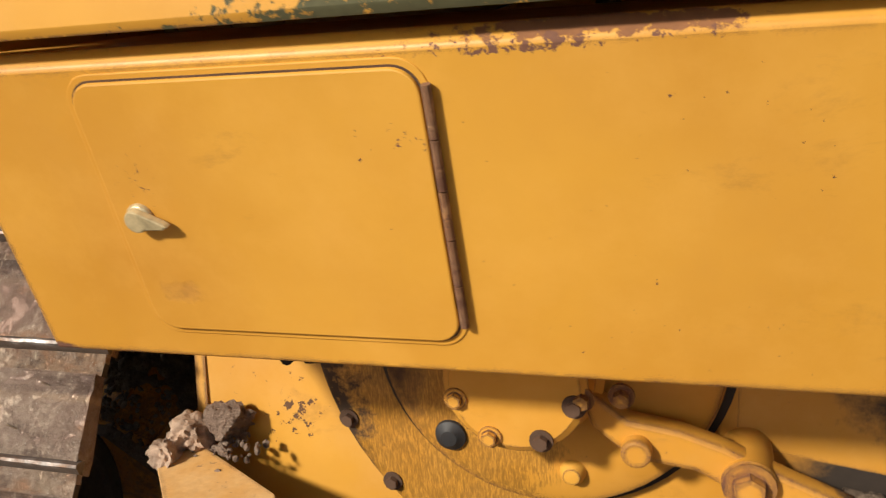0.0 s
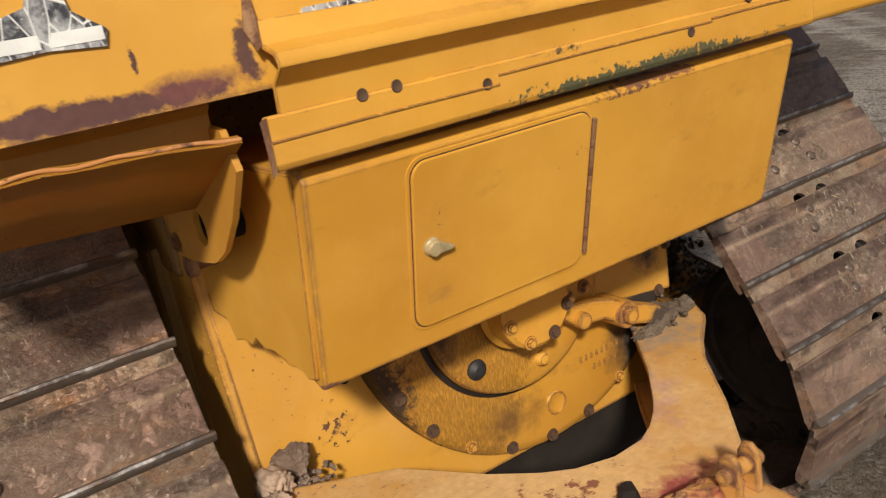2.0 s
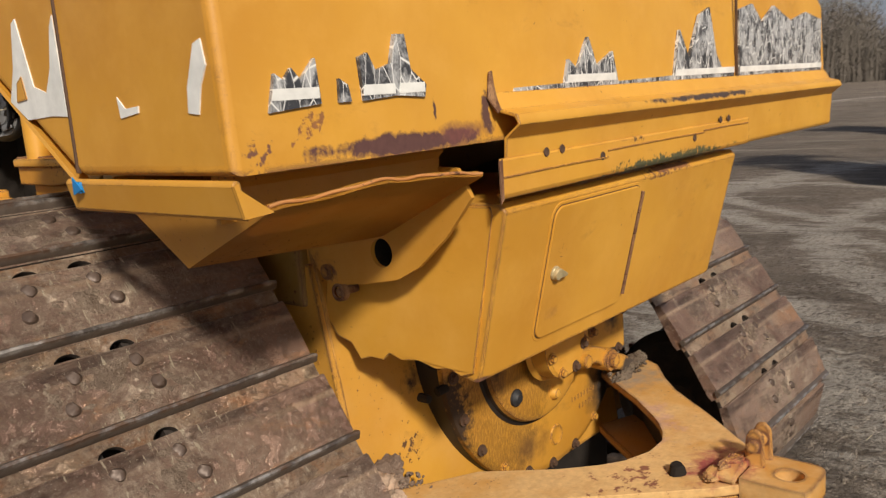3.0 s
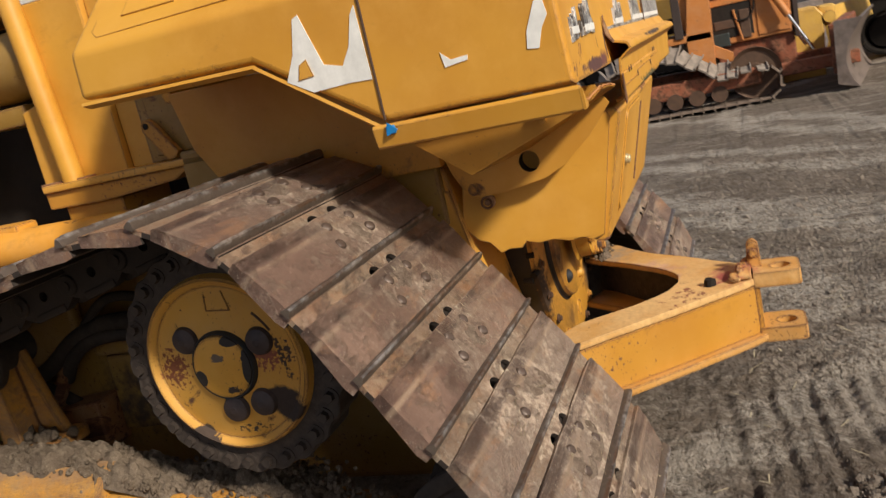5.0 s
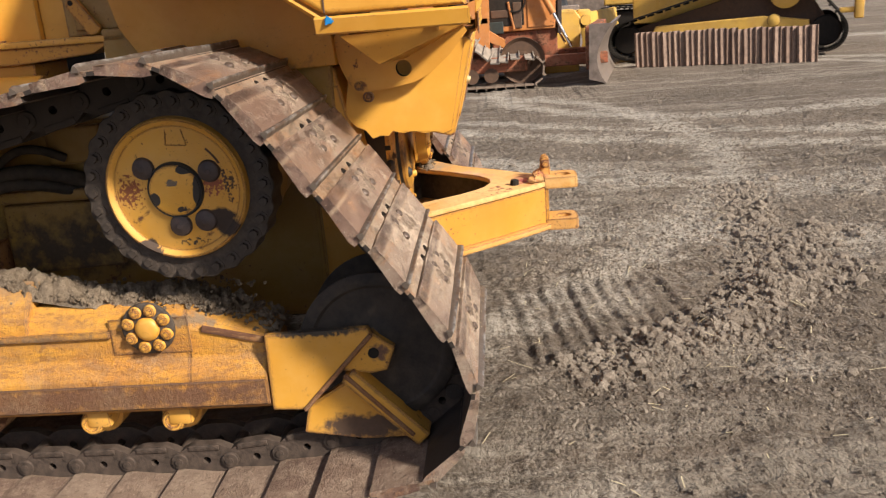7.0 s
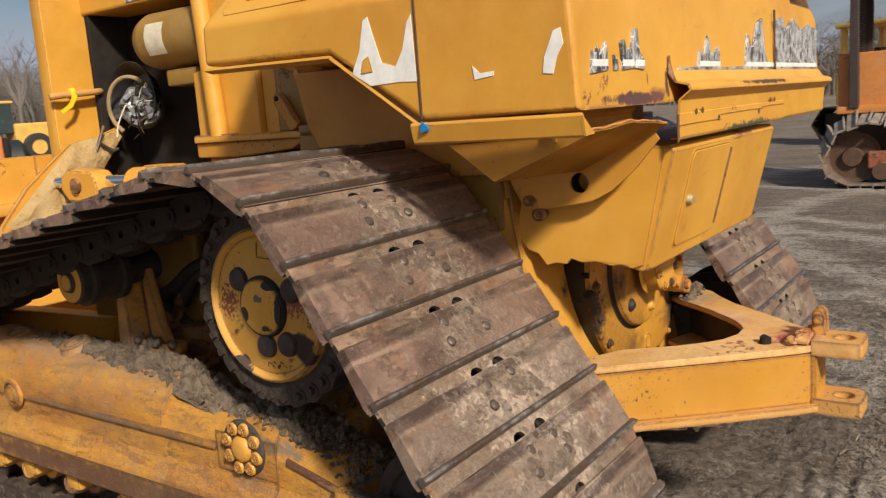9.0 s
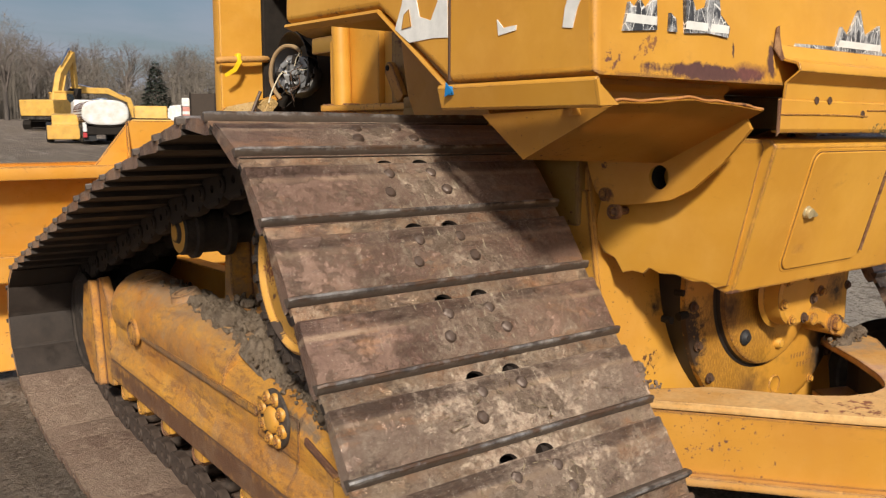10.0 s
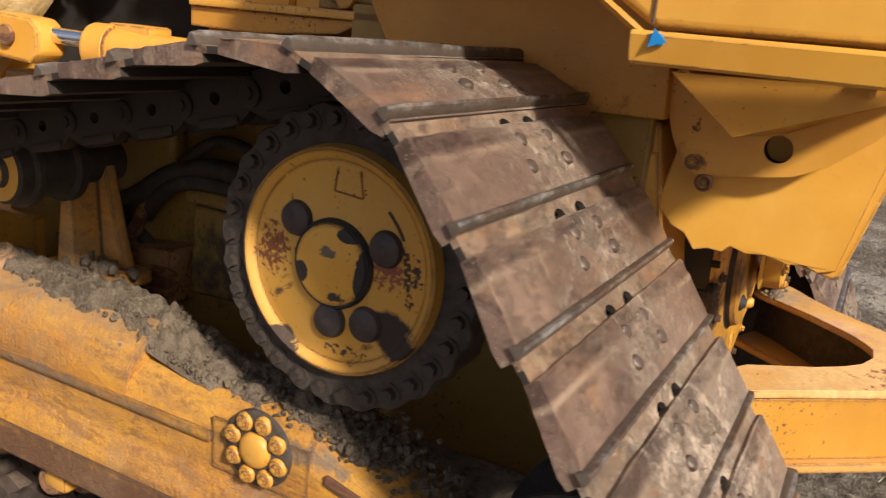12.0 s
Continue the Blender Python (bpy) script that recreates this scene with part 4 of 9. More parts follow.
part("hinge", bm, M_FRAMED, door, "rust-streaked piano hinge")
bm = BM()
cyl(bm, on_face(-0.318, 1.317, 0.005), on_face(-0.318, 1.317, 0.012), 0.017, 0.015, 24, 0.002)
drop = [(-0.318 + 0.013 * math.cos(radians(a_)), 1.317 + 0.013 * math.sin(radians(a_))) for a_ in range(50, 311, 20)]
face_slab(bm, drop + [(-0.287, 1.3075), (-0.281, 1.311), (-0.286, 1.3155)], 0.012, 0.020, 0.002)
part("latch_handle", bm, M_LATCH, door, "small yellow turn handle worn to grey metal")

# rear case with its round covers
bm = BM()
prism(bm, [(2.765, 0.60), (2.89, 1.42), (3.05, 1.42), (3.05, 0.60)], "x", -0.575, 0.565, 0.008)
case = part("rear_case", bm, M_CASE, dozer, "yellow rear drive case with scraped paint and oil stains", 40)


bm = BM()
lathe(bm, [(0.0, 0.0), (0.0, 0.038), (0.20, 0.040), (0.42, 0.040), (0.440, 0.036), (0.450, 0.026), (0.452, 0.010), (0.452, -0.06)], (0.133, 2.775, 1.062), (0, -1, 0), 84)
flange = part("flange", bm, M_OIL, case, "round oil-streaked cover flange")
bm = BM()
lathe(bm, [(0.0, 0.034), (0.18, 0.035), (0.222, 0.033), (0.238, 0.026), (0.243, 0.014)], (0.052, 2.735, 1.042), (0, -1, 0), 64)
part("inner_cover", bm, M_OIL, flange)
bm = BM()
lathe(bm, [(0.2415, 0.016), (0.2445, 0.010), (0.246, 0.002), (0.262, -0.001), (0.262, -0.004)], (0.052, 2.735, 1.042), (0, -1, 0), 64)
part("cover_rim", bm, M_RIMDARK, flange, "oily rim of the inner cover, blackened for shade")
bm = BM()
lathe(bm, [(0.0, 0.052), (0.085, 0.052), (0.095, 0.045), (0.098, 0.0), (0.11, -0.01)], (0.03, 2.66, 1.035), (0, -1, 0), 48)
cap = part("cap", bm, M_YEL, flange, "clean yellow bearing cap")
bm = BM()
lathe(bm, [(0.4530, 0.012), (0.4545, -0.01), (0.4540, -0.10)], (0.133, 2.775, 1.062), (0, -1, 0), 84)
part("flange_rim", bm, M_RIMDARK, flange, "oily rim of the flange, blackened for the gap's shade")
me_bolt = None
bm = BM()
hexbolt(bm, (0, 0, 0), (0, -1, 0), 0.0105, 0.012)
me_bolt = as_mesh("bolt", bm, M_YEL)
bm = BM()
hexbolt(bm, (0, 0, 0), (0, -1, 0), 0.0105, 0.012)
me_bolt_dark = as_mesh("bolt", bm, M_BROWN)
for i in range(22):
    t = radians(180 + 6 + i * 16.4)
    share("bolt", me_bolt_dark if i % 4 != 3 else me_bolt, flange, Matrix.Translation((0.133 + 0.430 * math.cos(t), 2.735, 1.062 + 0.430 * math.sin(t))))
for a_ in (195, 245, 295, 345, 35, 85, 145):
    t = radians(a_)
    share("bolt", me_bolt_dark if a_ > 290 else me_bolt, cap, Matrix.Translation((0.03 + 0.08 * math.cos(t), 2.608, 1.035 + 0.08 * math.sin(t))))
bm = BM()
lathe(bm, [(0.0, 0.020), (0.012, 0.019), (0.018, 0.013), (0.023, 0.010), (0.025, 0.0)], (-0.088, 2.705, 0.905), (0, -1, 0), 20)
part("plug", bm, M_BLACK, flange, "black oil plug")
bm = BM()
lathe(bm, [(0.0, 0.002), (0.022, 0.003), (0.028, 0.006), (0.032, 0.003), (0.034, -0.004)], (0.142, 2.737, 0.710), (0, -1, 0), 24)
part("boss", bm, M_OIL, flange)
bm = BM()
lathe(bm, [(0.0, 0.02), (0.012, 0.018), (0.018, 0.008), (0.02, -0.004)], (0.088, 2.702, 0.862), (0, -1, 0), 20)
part("boss", bm, M_YEL, flange)
for p, q, r in (((-0.335, 2.755, 0.99), (-0.305, 2.75, 0.995), 0.012), ((-0.34, 2.765, 1.06), (-0.335, 2.74, 1.06), 0.010), ((-0.37, 2.78, 0.985), (-0.37, 2.75, 0.985), 0.011)):
    bm = BM()
    cyl(bm, p, q, r, n=10)
    part("fitting", bm, M_DARK, case)
# worn cast marks on the flange, past reading
bm = BM()
box(bm, -0.0045, 0.0045, -0.0015, 0.0015, -0.008, 0.008, 0.001)
mark = as_mesh("cast_mark", bm, M_OIL)
for k, (x, z) in enumerate([(0.235 + 0.0175 * i, 0.785) for i in range(8)] + [(0.275 + 0.0175 * i, 0.752) for i in range(5)]):
    share("cast_mark", mark, flange, Matrix.Translation((x, 2.736, z)))
# raised pad and lifting lever on the right of the case
bm = BM()
prism(bm, [(0.30, 0.90), (0.565, 0.86), (0.565, 1.30), (0.30, 1.30)], "y", 2.735, 2.80, 0.006)
part("pad", bm, M_CASE, case)
bm = BM()
prism(bm, [(0.10, 1.03), (0.168, 0.974), (0.233, 0.964), (0.289, 0.945), (0.359, 0.911), (0.43, 0.881), (0.48, 0.85), (0.497, 0.83), (0.495, 0.811), (0.458, 0.807), (0.384, 0.847), (0.325, 0.864), (0.256, 0.905), (0.205, 0.912), (0.172, 0.917), (0.12, 0.96)], "y", 2.655, 2.690, 0.008)
lever = part("lever", bm, M_CASE, case, "cranked yellow linkage lever with greasy end")
bm = BM()
cyl(bm, (0.318, 2.645, 0.899), (0.318, 2.76, 0.899), 0.034, n=24, bev=0.004)
hexbolt(bm, (0.318, 2.645, 0.899), (0, -1, 0), 0.022, 0.018)
part("bolt", bm, M_CASE, lever)
bm = BM()
cyl(bm, (0.180, 2.635, 0.935), (0.180, 2.70, 0.935), 0.020, n=18, bev=0.004)
part("pivot", bm, M_CASE, lever)
for x, z in ((0.116, 1.022), (0.165, 1.03)):
    bm = BM()
    hexbolt(bm, (x, 2.615, z), (0, -1, 0), 0.011, 0.016)
    part("fitting", bm, M_CASE, case)
# left outer plate of the case
bm = BM()
sheet(bm, [(-0.585, 2.885, 1.35), (-0.585, 2.745, 0.56), (-0.60, 3.2, 0.56), (-0.60, 3.2, 1.35)], 0.02)
part("side_plate", bm, M_CASE, case)
bm = BM()
cyl(bm, (-0.589, 2.86, 0), (-0.583, 2.86, 0), 0.0035, n=6)
stud = as_mesh("stud", bm, M_CASE)
for i in range(9):
    share("stud", stud, case, Matrix.Translation((0, 0.0048 * i, 0.98 + i * 0.028)))
bm = BM()
box(bm, -0.55, 0.55, 2.80, 3.4, 0.42, 0.62, 0.02)
part("belly_guard", bm, M_DARK, case)

# drawbar: an A-shaped hitch frame
bm = BM()
ZT = 0.822
left_in = [(-0.56, 2.745), (-0.50, 2.712), (-0.351, 2.628), (-0.24, 2.475), (-0.171, 2.405), (-0.12, 2.368), (-0.044, 2.342), (0.03, 2.345), (0.076, 2.366), (0.125, 2.40), (0.164, 2.437), (0.25, 2.53), (0.372, 2.69), (0.43, 2.76)]
right_out = [(0.60, 2.70), (0.547, 2.612), (0.45, 2.54), (0.368, 2.466), (0.25, 2.32), (0.14, 2.20), (0.06, 2.10)]
left_out = [(-0.085, 2.085), (-0.14, 2.135), (-0.30, 2.32), (-0.456, 2.512), (-0.58, 2.66)]
prism(bm, left_in + right_out + left_out, "z", ZT - 0.022, ZT, 0.002)
drawbar = part("drawbar", bm, M_DRAW, dozer, "worn yellow A-shaped drawbar with pin lugs and red scuffs", 40)
bm = BM()
k = [(-0.10, 2.10), (-0.14, 2.148), (-0.30, 2.332), (-0.456, 2.523), (-0.58, 2.672), (-0.555, 2.692), (-0.43, 2.545), (-0.275, 2.352), (-0.12, 2.168), (-0.08, 2.12)]
prism(bm, k, "z", 0.63, ZT - 0.027, 0.002, 1)
k = [(0.05, 2.115), (0.24, 2.335), (0.36, 2.48), (0.535, 2.632), (0.585, 2.70), (0.565, 2.715), (0.515, 2.65), (0.34, 2.50), (0.22, 2.355), (0.03, 2.135)]
prism(bm, k, "z", 0.63, ZT - 0.027, 0.002, 1)
box(bm, -0.10, 0.05, 2.085, 2.12, 0.63, ZT - 0.027, 0.004)
bmesh.ops.recalc_face_normals(bm, faces=bm.faces)
# faces turned forward take the dark steel, all others the web paint
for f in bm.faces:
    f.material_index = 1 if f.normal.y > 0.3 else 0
part("web", bm, M_WEB, drawbar).data.materials.append(M_DARKSTEEL)
bm = BM()
prism(bm, [(p[0], p[1] + 0.004) for p in left_in] + right_out + [(x - 0.012, y - 0.012) for x, y in left_out], "z", 0.605, 0.631, 0.004)
part("lower_plate", bm, M_DRAW, drawbar)


def lug(z0, z1):
    m = BM()
    n = 28
    cx, cy, r = -0.035, 2.015, 0.031
    y0, y1, x0, x1 = 1.955, 2.10, -0.105, 0.045
    ring = [(cx + r * math.cos(2 * math.pi * i / n), cy + r * math.sin(2 * math.pi * i / n)) for i in range(n)]
    sq = []
    for i in range(n):
        c, s = math.cos(2 * math.pi * i / n), math.sin(2 * math.pi * i / n)
        tx = ((x1 - cx) / c) if c > 1e-6 else ((x0 - cx) / c if c < -1e-6 else 1e9)
        ty = ((y1 - cy) / s) if s > 1e-6 else ((y0 - cy) / s if s < -1e-6 else 1e9)
        t = min(tx, ty)
        t = min(t, 0.085) if s < 0 else t
        sq.append((cx + c * t, cy + s * t))
    loops = []
    for z in (z0, z1):
        loops.append(([m.verts.new((*p, z)) for p in ring], [m.verts.new((*p, z)) for p in sq]))
        a, b = loops[-1]
        for i in range(n):
            m.faces.new((a[i], a[(i + 1) % n], b[(i + 1) % n], b[i]))
    for w in (0, 1):
        a, b = loops[0][w], loops[1][w]
        for i in range(n):
            m.faces.new((a[i], a[(i + 1) % n], b[(i + 1) % n], b[i]))
    return m


part("lug", lug(0.79, 0.84), M_DRAW, drawbar, "thick drawbar lug with a pin hole")
part("lug", lug(0.60, 0.65), M_DRAW, drawbar, "thick drawbar lug with a pin hole")
bm = BM()
for x in (-0.034, 0.014):
    prism(bm, [(2.070, 0.836), (2.115, 0.836), (2.112, 0.905), (2.104, 0.922), (2.088, 0.926), (2.074, 0.912)], "x", x, x + 0.014, 0.004)
cyl(bm, (-0.050, 2.092, 0.890), (0.044, 2.092, 0.890), 0.014, n=14, bev=0.003)
prism(bm, [(-0.115, 0.826), (-0.020, 0.836), (-0.018, 0.848), (-0.070, 0.856), (-0.118, 0.838)], "y", 2.105, 2.150, 0.004)
part("pin_keeper", bm, M_DRAW, drawbar, "yellow pin keeper with caked grease")
bm = BM()
cyl(bm, (-0.118, 2.235, ZT - 0.005), (-0.118, 2.235, ZT + 0.024), 0.022, 0.016, 10, 0.003)
jitter(bm, 0.006, 40, 1.0)
part("plug", bm, M_DARK, drawbar, "dark greasy plug")


def lumps(centre, size, count, seed, r0=0.012, r1=0.035, spots=None):
    """A heap of dried mud in uneven lumps."""
    rng = random.Random(seed)
    ball = bmesh.new()
    bmesh.ops.create_icosphere(ball, subdivisions=1, radius=1.0)
    m = BM()
    for k_ in range(count):
        p = spots[k_] if spots else Vector([c + rng.gauss(0, 0.45) * s for c, s in zip(centre, size)])
        rot = Euler([rng.uniform(0, 6) for _ in range(3)]).to_matrix()
        k = Vector((1, rng.uniform(0.6, 1), rng.uniform(0.45, 0.8))) * rng.uniform(r0, r1)
        vs = [m.verts.new(p + rot @ (v.co * k) * rng.uniform(0.75, 1.2)) for v in ball.verts]
        for f in ball.faces:
            m.faces.new([vs[v.index] for v in f.verts])
    ball.free()
    return m


def mound(m, outline_fn, nx, ny, height, seed):
    """A skin of caked mud: outline_fn(u, v) gives the surface below, height its thickness."""
    g = [[None] * (ny + 1) for _ in range(nx + 1)]
    for i in range(nx + 1):
        for j in range(ny + 1):
            u, v = i / nx, j / ny
            p = Vector(outline_fn(u, v))
            e = max(0.0, min(1.0, 6 * u, 6 * (1 - u), 6 * v, 5 * (1 - v)))
            e = max(0.0, min(1.0, 1.5 * e + 0.9 * noise.fractal(p * 11 + Vector((9, seed, 0)), 1.0, 2.0, 3) - 0.30))
            h = height * e * (0.55 + 0.9 * noise.fractal(p * 15 + Vector((seed, 0, 0)), 0.8, 2.0, 5))
            h += height * e * 0.5 * abs(noise.noise(p * 34 + Vector((seed, 3, 0))))
            h += height * e * 0.45 * (0.5 - noise.voronoi(p * 42)[0][0])
            h *= 0.25 + 0.75 * min(1.0, 2.6 * (1 - u))
            g[i][j] = m.verts.new(p + Vector((0, 0, h - 0.010 * (1 - e))))
    for i in range(nx):
        for j in range(ny):
            m.faces.new((g[i][j], g[i + 1][j], g[i + 1][j + 1], g[i][j + 1]))


def chunk(centre, size, seed):
    """A broken lump of dried clay with flat facets."""
    m = BM()
    bmesh.ops.create_icosphere(m, subdivisions=4, radius=1.0)
    planes = random.Random(seed)
    cuts = [(Vector((planes.gauss(0, 1), planes.gauss(0, 1), planes.gauss(0, 1))).normalized(), planes.uniform(0.45, 0.85)) for _ in range(11)]
    for v in m.verts:
        for n_, d_ in cuts:
            over = v.co.dot(n_) - d_
            if over > 0:
                v.co -= n_ * over
        p_ = v.co * 2.0 + Vector((seed, 0, 0))
        v.co += v.co.normalized() * (0.22 * noise.fractal(p_ * 1.8, 0.8, 2.1, 6) + 0.10 * abs(noise.noise(p_ * 6)))
        v.co = Vector([c + k * q for c, k, q in zip(centre, size, v.co)])
    return m


for c, sz, sd, mt in (((-0.560, 2.742, 0.838), (0.038, 0.062, 0.040), 1.0, M_CRUST), ((-0.510, 2.770, 0.846), (0.050, 0.038, 0.040), 2.0, M_MUDSHOE),
                      ((-0.578, 2.690, 0.828), (0.028, 0.045, 0.030), 3.0, M_CRUST)):
    tagged(part("mud_crust", chunk(c, sz, sd), mt, drawbar, "pale clay crusted on the drawbar root", 60), kind="stuff")
for c, sz, sd in (((0.475, 2.69, 0.838), (0.075, 0.050, 0.030), 5.0), ((0.54, 2.675, 0.830), (0.045, 0.040, 0.026), 6.0), ((0.40, 2.655, 0.826), (0.070, 0.030, 0.012), 7.0)):
    tagged(part("mud_crust", chunk(c, sz, sd), M_MUD, drawbar, "grey mud caked on the drawbar root", 60), kind="stuff")
tagged(part("mud_lump", lumps((-0.50, 2.75, 0.822), (0.07, 0.06, 0.008), 70, 3, 0.003, 0.010), M_MUDSHOE, drawbar, "crumbs of dried mud on the drawbar root"), kind="stuff")
tagged(part("mud_lump", lumps((0.47, 2.68, 0.832), (0.08, 0.06, 0.012), 90, 4, 0.003, 0.011), M_MUD, drawbar, "crumbs of dried mud on the drawbar root"), kind="stuff")
for c, sz, sd in (((-0.055, 2.135, 0.852), (0.050, 0.026, 0.018), 8.0), ((-0.105, 2.155, 0.838), (0.040, 0.022, 0.012), 9.0), ((0.010, 2.120, 0.848), (0.030, 0.024, 0.014), 10.0)):
    tagged(part("grease_cake", chunk(c, sz, sd), M_DRAW, drawbar, "", 60), kind="stuff")


# ---- tracks ----
CIRCLES = [(5.82, 0.50, 0.33), (4.41, 1.13, 0.145), (3.30, 1.13, 0.410), (2.722, 0.50, 0.330), (3.25, 0.452, 0.38), (5.35, 0.452, 0.38)]


def belt():
    pts = []
    for cy, cz, r in CIRCLES:
        pts += [(cy + r * math.cos(2 * math.pi * i / 96), cz + r * math.sin(2 * math.pi * i / 96)) for i in range(96)]
    pts = sorted(set(pts))

    def half(seq):
        h = []
        for p in seq:
            while len(h) > 1 and (h[-1][0] - h[-2][0]) * (p[1] - h[-2][1]) - (h[-1][1] - h[-2][1]) * (p[0] - h[-2][0]) <= 0:
                h.pop()
            h.append(p)
        return h
    hull = half(pts)[:-1] + half(pts[::-1])[:-1]      # counter-clockwise in (y, z): top runs rearwards
    return hull


HULL = belt()
LEN = [0.0]
for p, q in zip(HULL, HULL[1:] + HULL[:1]):
    LEN.append(LEN[-1] + math.hypot(q[0] - p[0], q[1] - p[1]))
COUNT = round(LEN[-1] / PITCH)
STEP = LEN[-1] / COUNT


def belt_at(s):
    s %= LEN[-1]
    for i in range(len(HULL)):
        if LEN[i + 1] >= s:
            p, q = HULL[i], HULL[(i + 1) % len(HULL)]
            t = (s - LEN[i]) / max(1e-9, LEN[i + 1] - LEN[i])
            return Vector((p[0] + (q[0] - p[0]) * t, p[1] + (q[1] - p[1]) * t))


# one grouser stands at this place on the rear slope
ANCHOR = Vector((2.933, 1.312))
PHASE = min((i * 0.002 for i in range(int(LEN[-1] / 0.002))), key=lambda s: (belt_at(s) - ANCHOR).length)


def shoe_pose(i, cx):
    a, b = belt_at(PHASE + i * STEP), belt_at(PHASE + (i + 1) * STEP)
    d = (b - a).normalized()
    n = Vector((d.y, -d.x))
    return Matrix(((1, 0, 0, cx), (0, d.x, n.x, a.x), (0, d.y, n.y, a.y), (0, 0, 0, 1)))


def shoe_mesh(seed):
    """A track shoe: x across, y along the run, z outward; grouser at y = 0."""
    m = BM()
    w = SHOE_W / 2 - 0.008
    prism(m, [(-0.004, -0.001), (0.0262, -0.004), (0.0262, -0.016), (-0.004, -0.014)], "x", -w, w)
    hx = 0.052
    r = 0.026

    def arc(c, a0, a1):
        return [(c + r * math.cos(radians(a)), 0.046 - 0.019 * math.sin(radians(a))) for a in range(a0, a1 + (15 if a1 > a0 else -15), 15 if a1 > a0 else -15)]
    outline = [(-w, 0.0262), (w, 0.0262), (w, 0.0475)] + arc(hx, 0, 180) + arc(-hx, 0, 180) + [(-w, 0.0475)]
    prism(m, outline, "z", -0.0155, -0.004, 0.0, 1)
    n = 30
    prof = [(0.0465, -0.016), (0.0455, 0.007), (0.050, 0.0095), (0.072, 0.0080), (0.084, 0.0105), (0.098, 0.0085), (0.165, 0.0055), (STEP - 0.006, 0.0035), (STEP + 0.012, -0.006), (STEP + 0.012, -0.033), (STEP - 0.01, -0.035)]
    rings = []
    for i in range(n + 1):
        x = -w + 2 * w * i / n
        edge = 0.004 * noise.noise(Vector((x * 9, seed * 3.1, 0.0)))
        rings.append([m.verts.new((x + (0.006 * noise.noise(Vector((y * 60, seed, i)))) * (i in (0, n)), y + (edge if k < 3 else 0), z + 0.0025 * noise.noise(Vector((x * 5, y * 12, seed * 2.0))))) for k, (y, z) in enumerate(prof)])
    k = len(prof)
    for a, b in zip(rings, rings[1:]):
        for j in range(k):
            m.faces.new((a[j], a[(j + 1) % k], b[(j + 1) % k], b[j]))
    m.faces.new(rings[0]); m.faces.new(rings[-1][::-1])
    bmesh.ops.recalc_face_normals(m, faces=m.faces)
    # inner and low faces get the near-black steel, the underside's shade as colour
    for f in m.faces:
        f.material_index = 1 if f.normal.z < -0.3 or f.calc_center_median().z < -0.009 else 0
    me = as_mesh("track_shoe", m, M_SHOE, 30)
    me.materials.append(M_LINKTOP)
    return me


def grouser_mesh(seed):
    m = BM()
    w = SHOE_W / 2
    n = 44
    rings = []
    for i in range(n + 1):
        x = -w + 2 * w * i / n
        h = 0.0185 + 0.003 * noise.noise(Vector((x * 4, seed, 1))) + 0.002 * noise.noise(Vector((x * 40, seed, 5)))
        g = 0.0015 * noise.noise(Vector((x * 30, seed, 9)))
        if i in (0, n):
            h -= 0.004
        rings.append([m.verts.new((x, y, z)) for y, z in ((-0.010, 0.0), (-0.0055 + g, h - 0.005), (-0.002 + g, h), (0.003 + g, h - 0.001), (0.006 + g, h - 0.006), (0.011, 0.002), (0.011, -0.004), (-0.010, -0.004))])
    for a, b in zip(rings, rings[1:]):
        for j in range(8):
            m.faces.new((a[j], a[(j + 1) % 8], b[(j + 1) % 8], b[j]))
    m.faces.new(rings[0]); m.faces.new(rings[-1][::-1])
    return as_mesh("grouser", m, M_GROUSER, 40)


def link_mesh():
    """A pair of link plates with pin bosses, pocket holes and a bushing between them."""
    plate_ = [(-0.034, -0.055), (-0.022, -0.030), (0.02, -0.020), (0.165, -0.020), (STEP + 0.004, -0.032), (STEP + 0.012, -0.060), (STEP + 0.004, -0.095), (0.165, -0.112), (0.135, -0.126), (0.045, -0.126), (0.015, -0.112), (-0.020, -0.095)]
    m = holed(plate_, (0.092, -0.064), 0.014, -0.095, -0.060)
    far_ = holed(plate_, (0.092, -0.064), 0.014, 0.060, 0.095)
    for f in far_.faces:
        m.faces.new([m.verts.new(v.co) for v in f.verts])
    far_.free()
    bmesh.ops.remove_doubles(m, verts=m.verts[:], dist=0.0002)
    for s in (-1, 1):
        cyl(m, (s * 0.055, STEP, -0.066), (s * 0.104, STEP, -0.066), 0.030, n=18, bev=0.004)
        cyl(m, (s * 0.100, STEP, -0.066), (s * 0.109, STEP, -0.066), 0.014, n=12)
        box(m, min(s * 0.095, s * 0.101), max(s * 0.095, s * 0.101), 0.040, 0.150, -0.124, -0.104, 0.003)
    cyl(m, (-0.10, 0.0, -0.066), (0.10, 0.0, -0.066), 0.026, n=16)
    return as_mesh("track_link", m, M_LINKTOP)


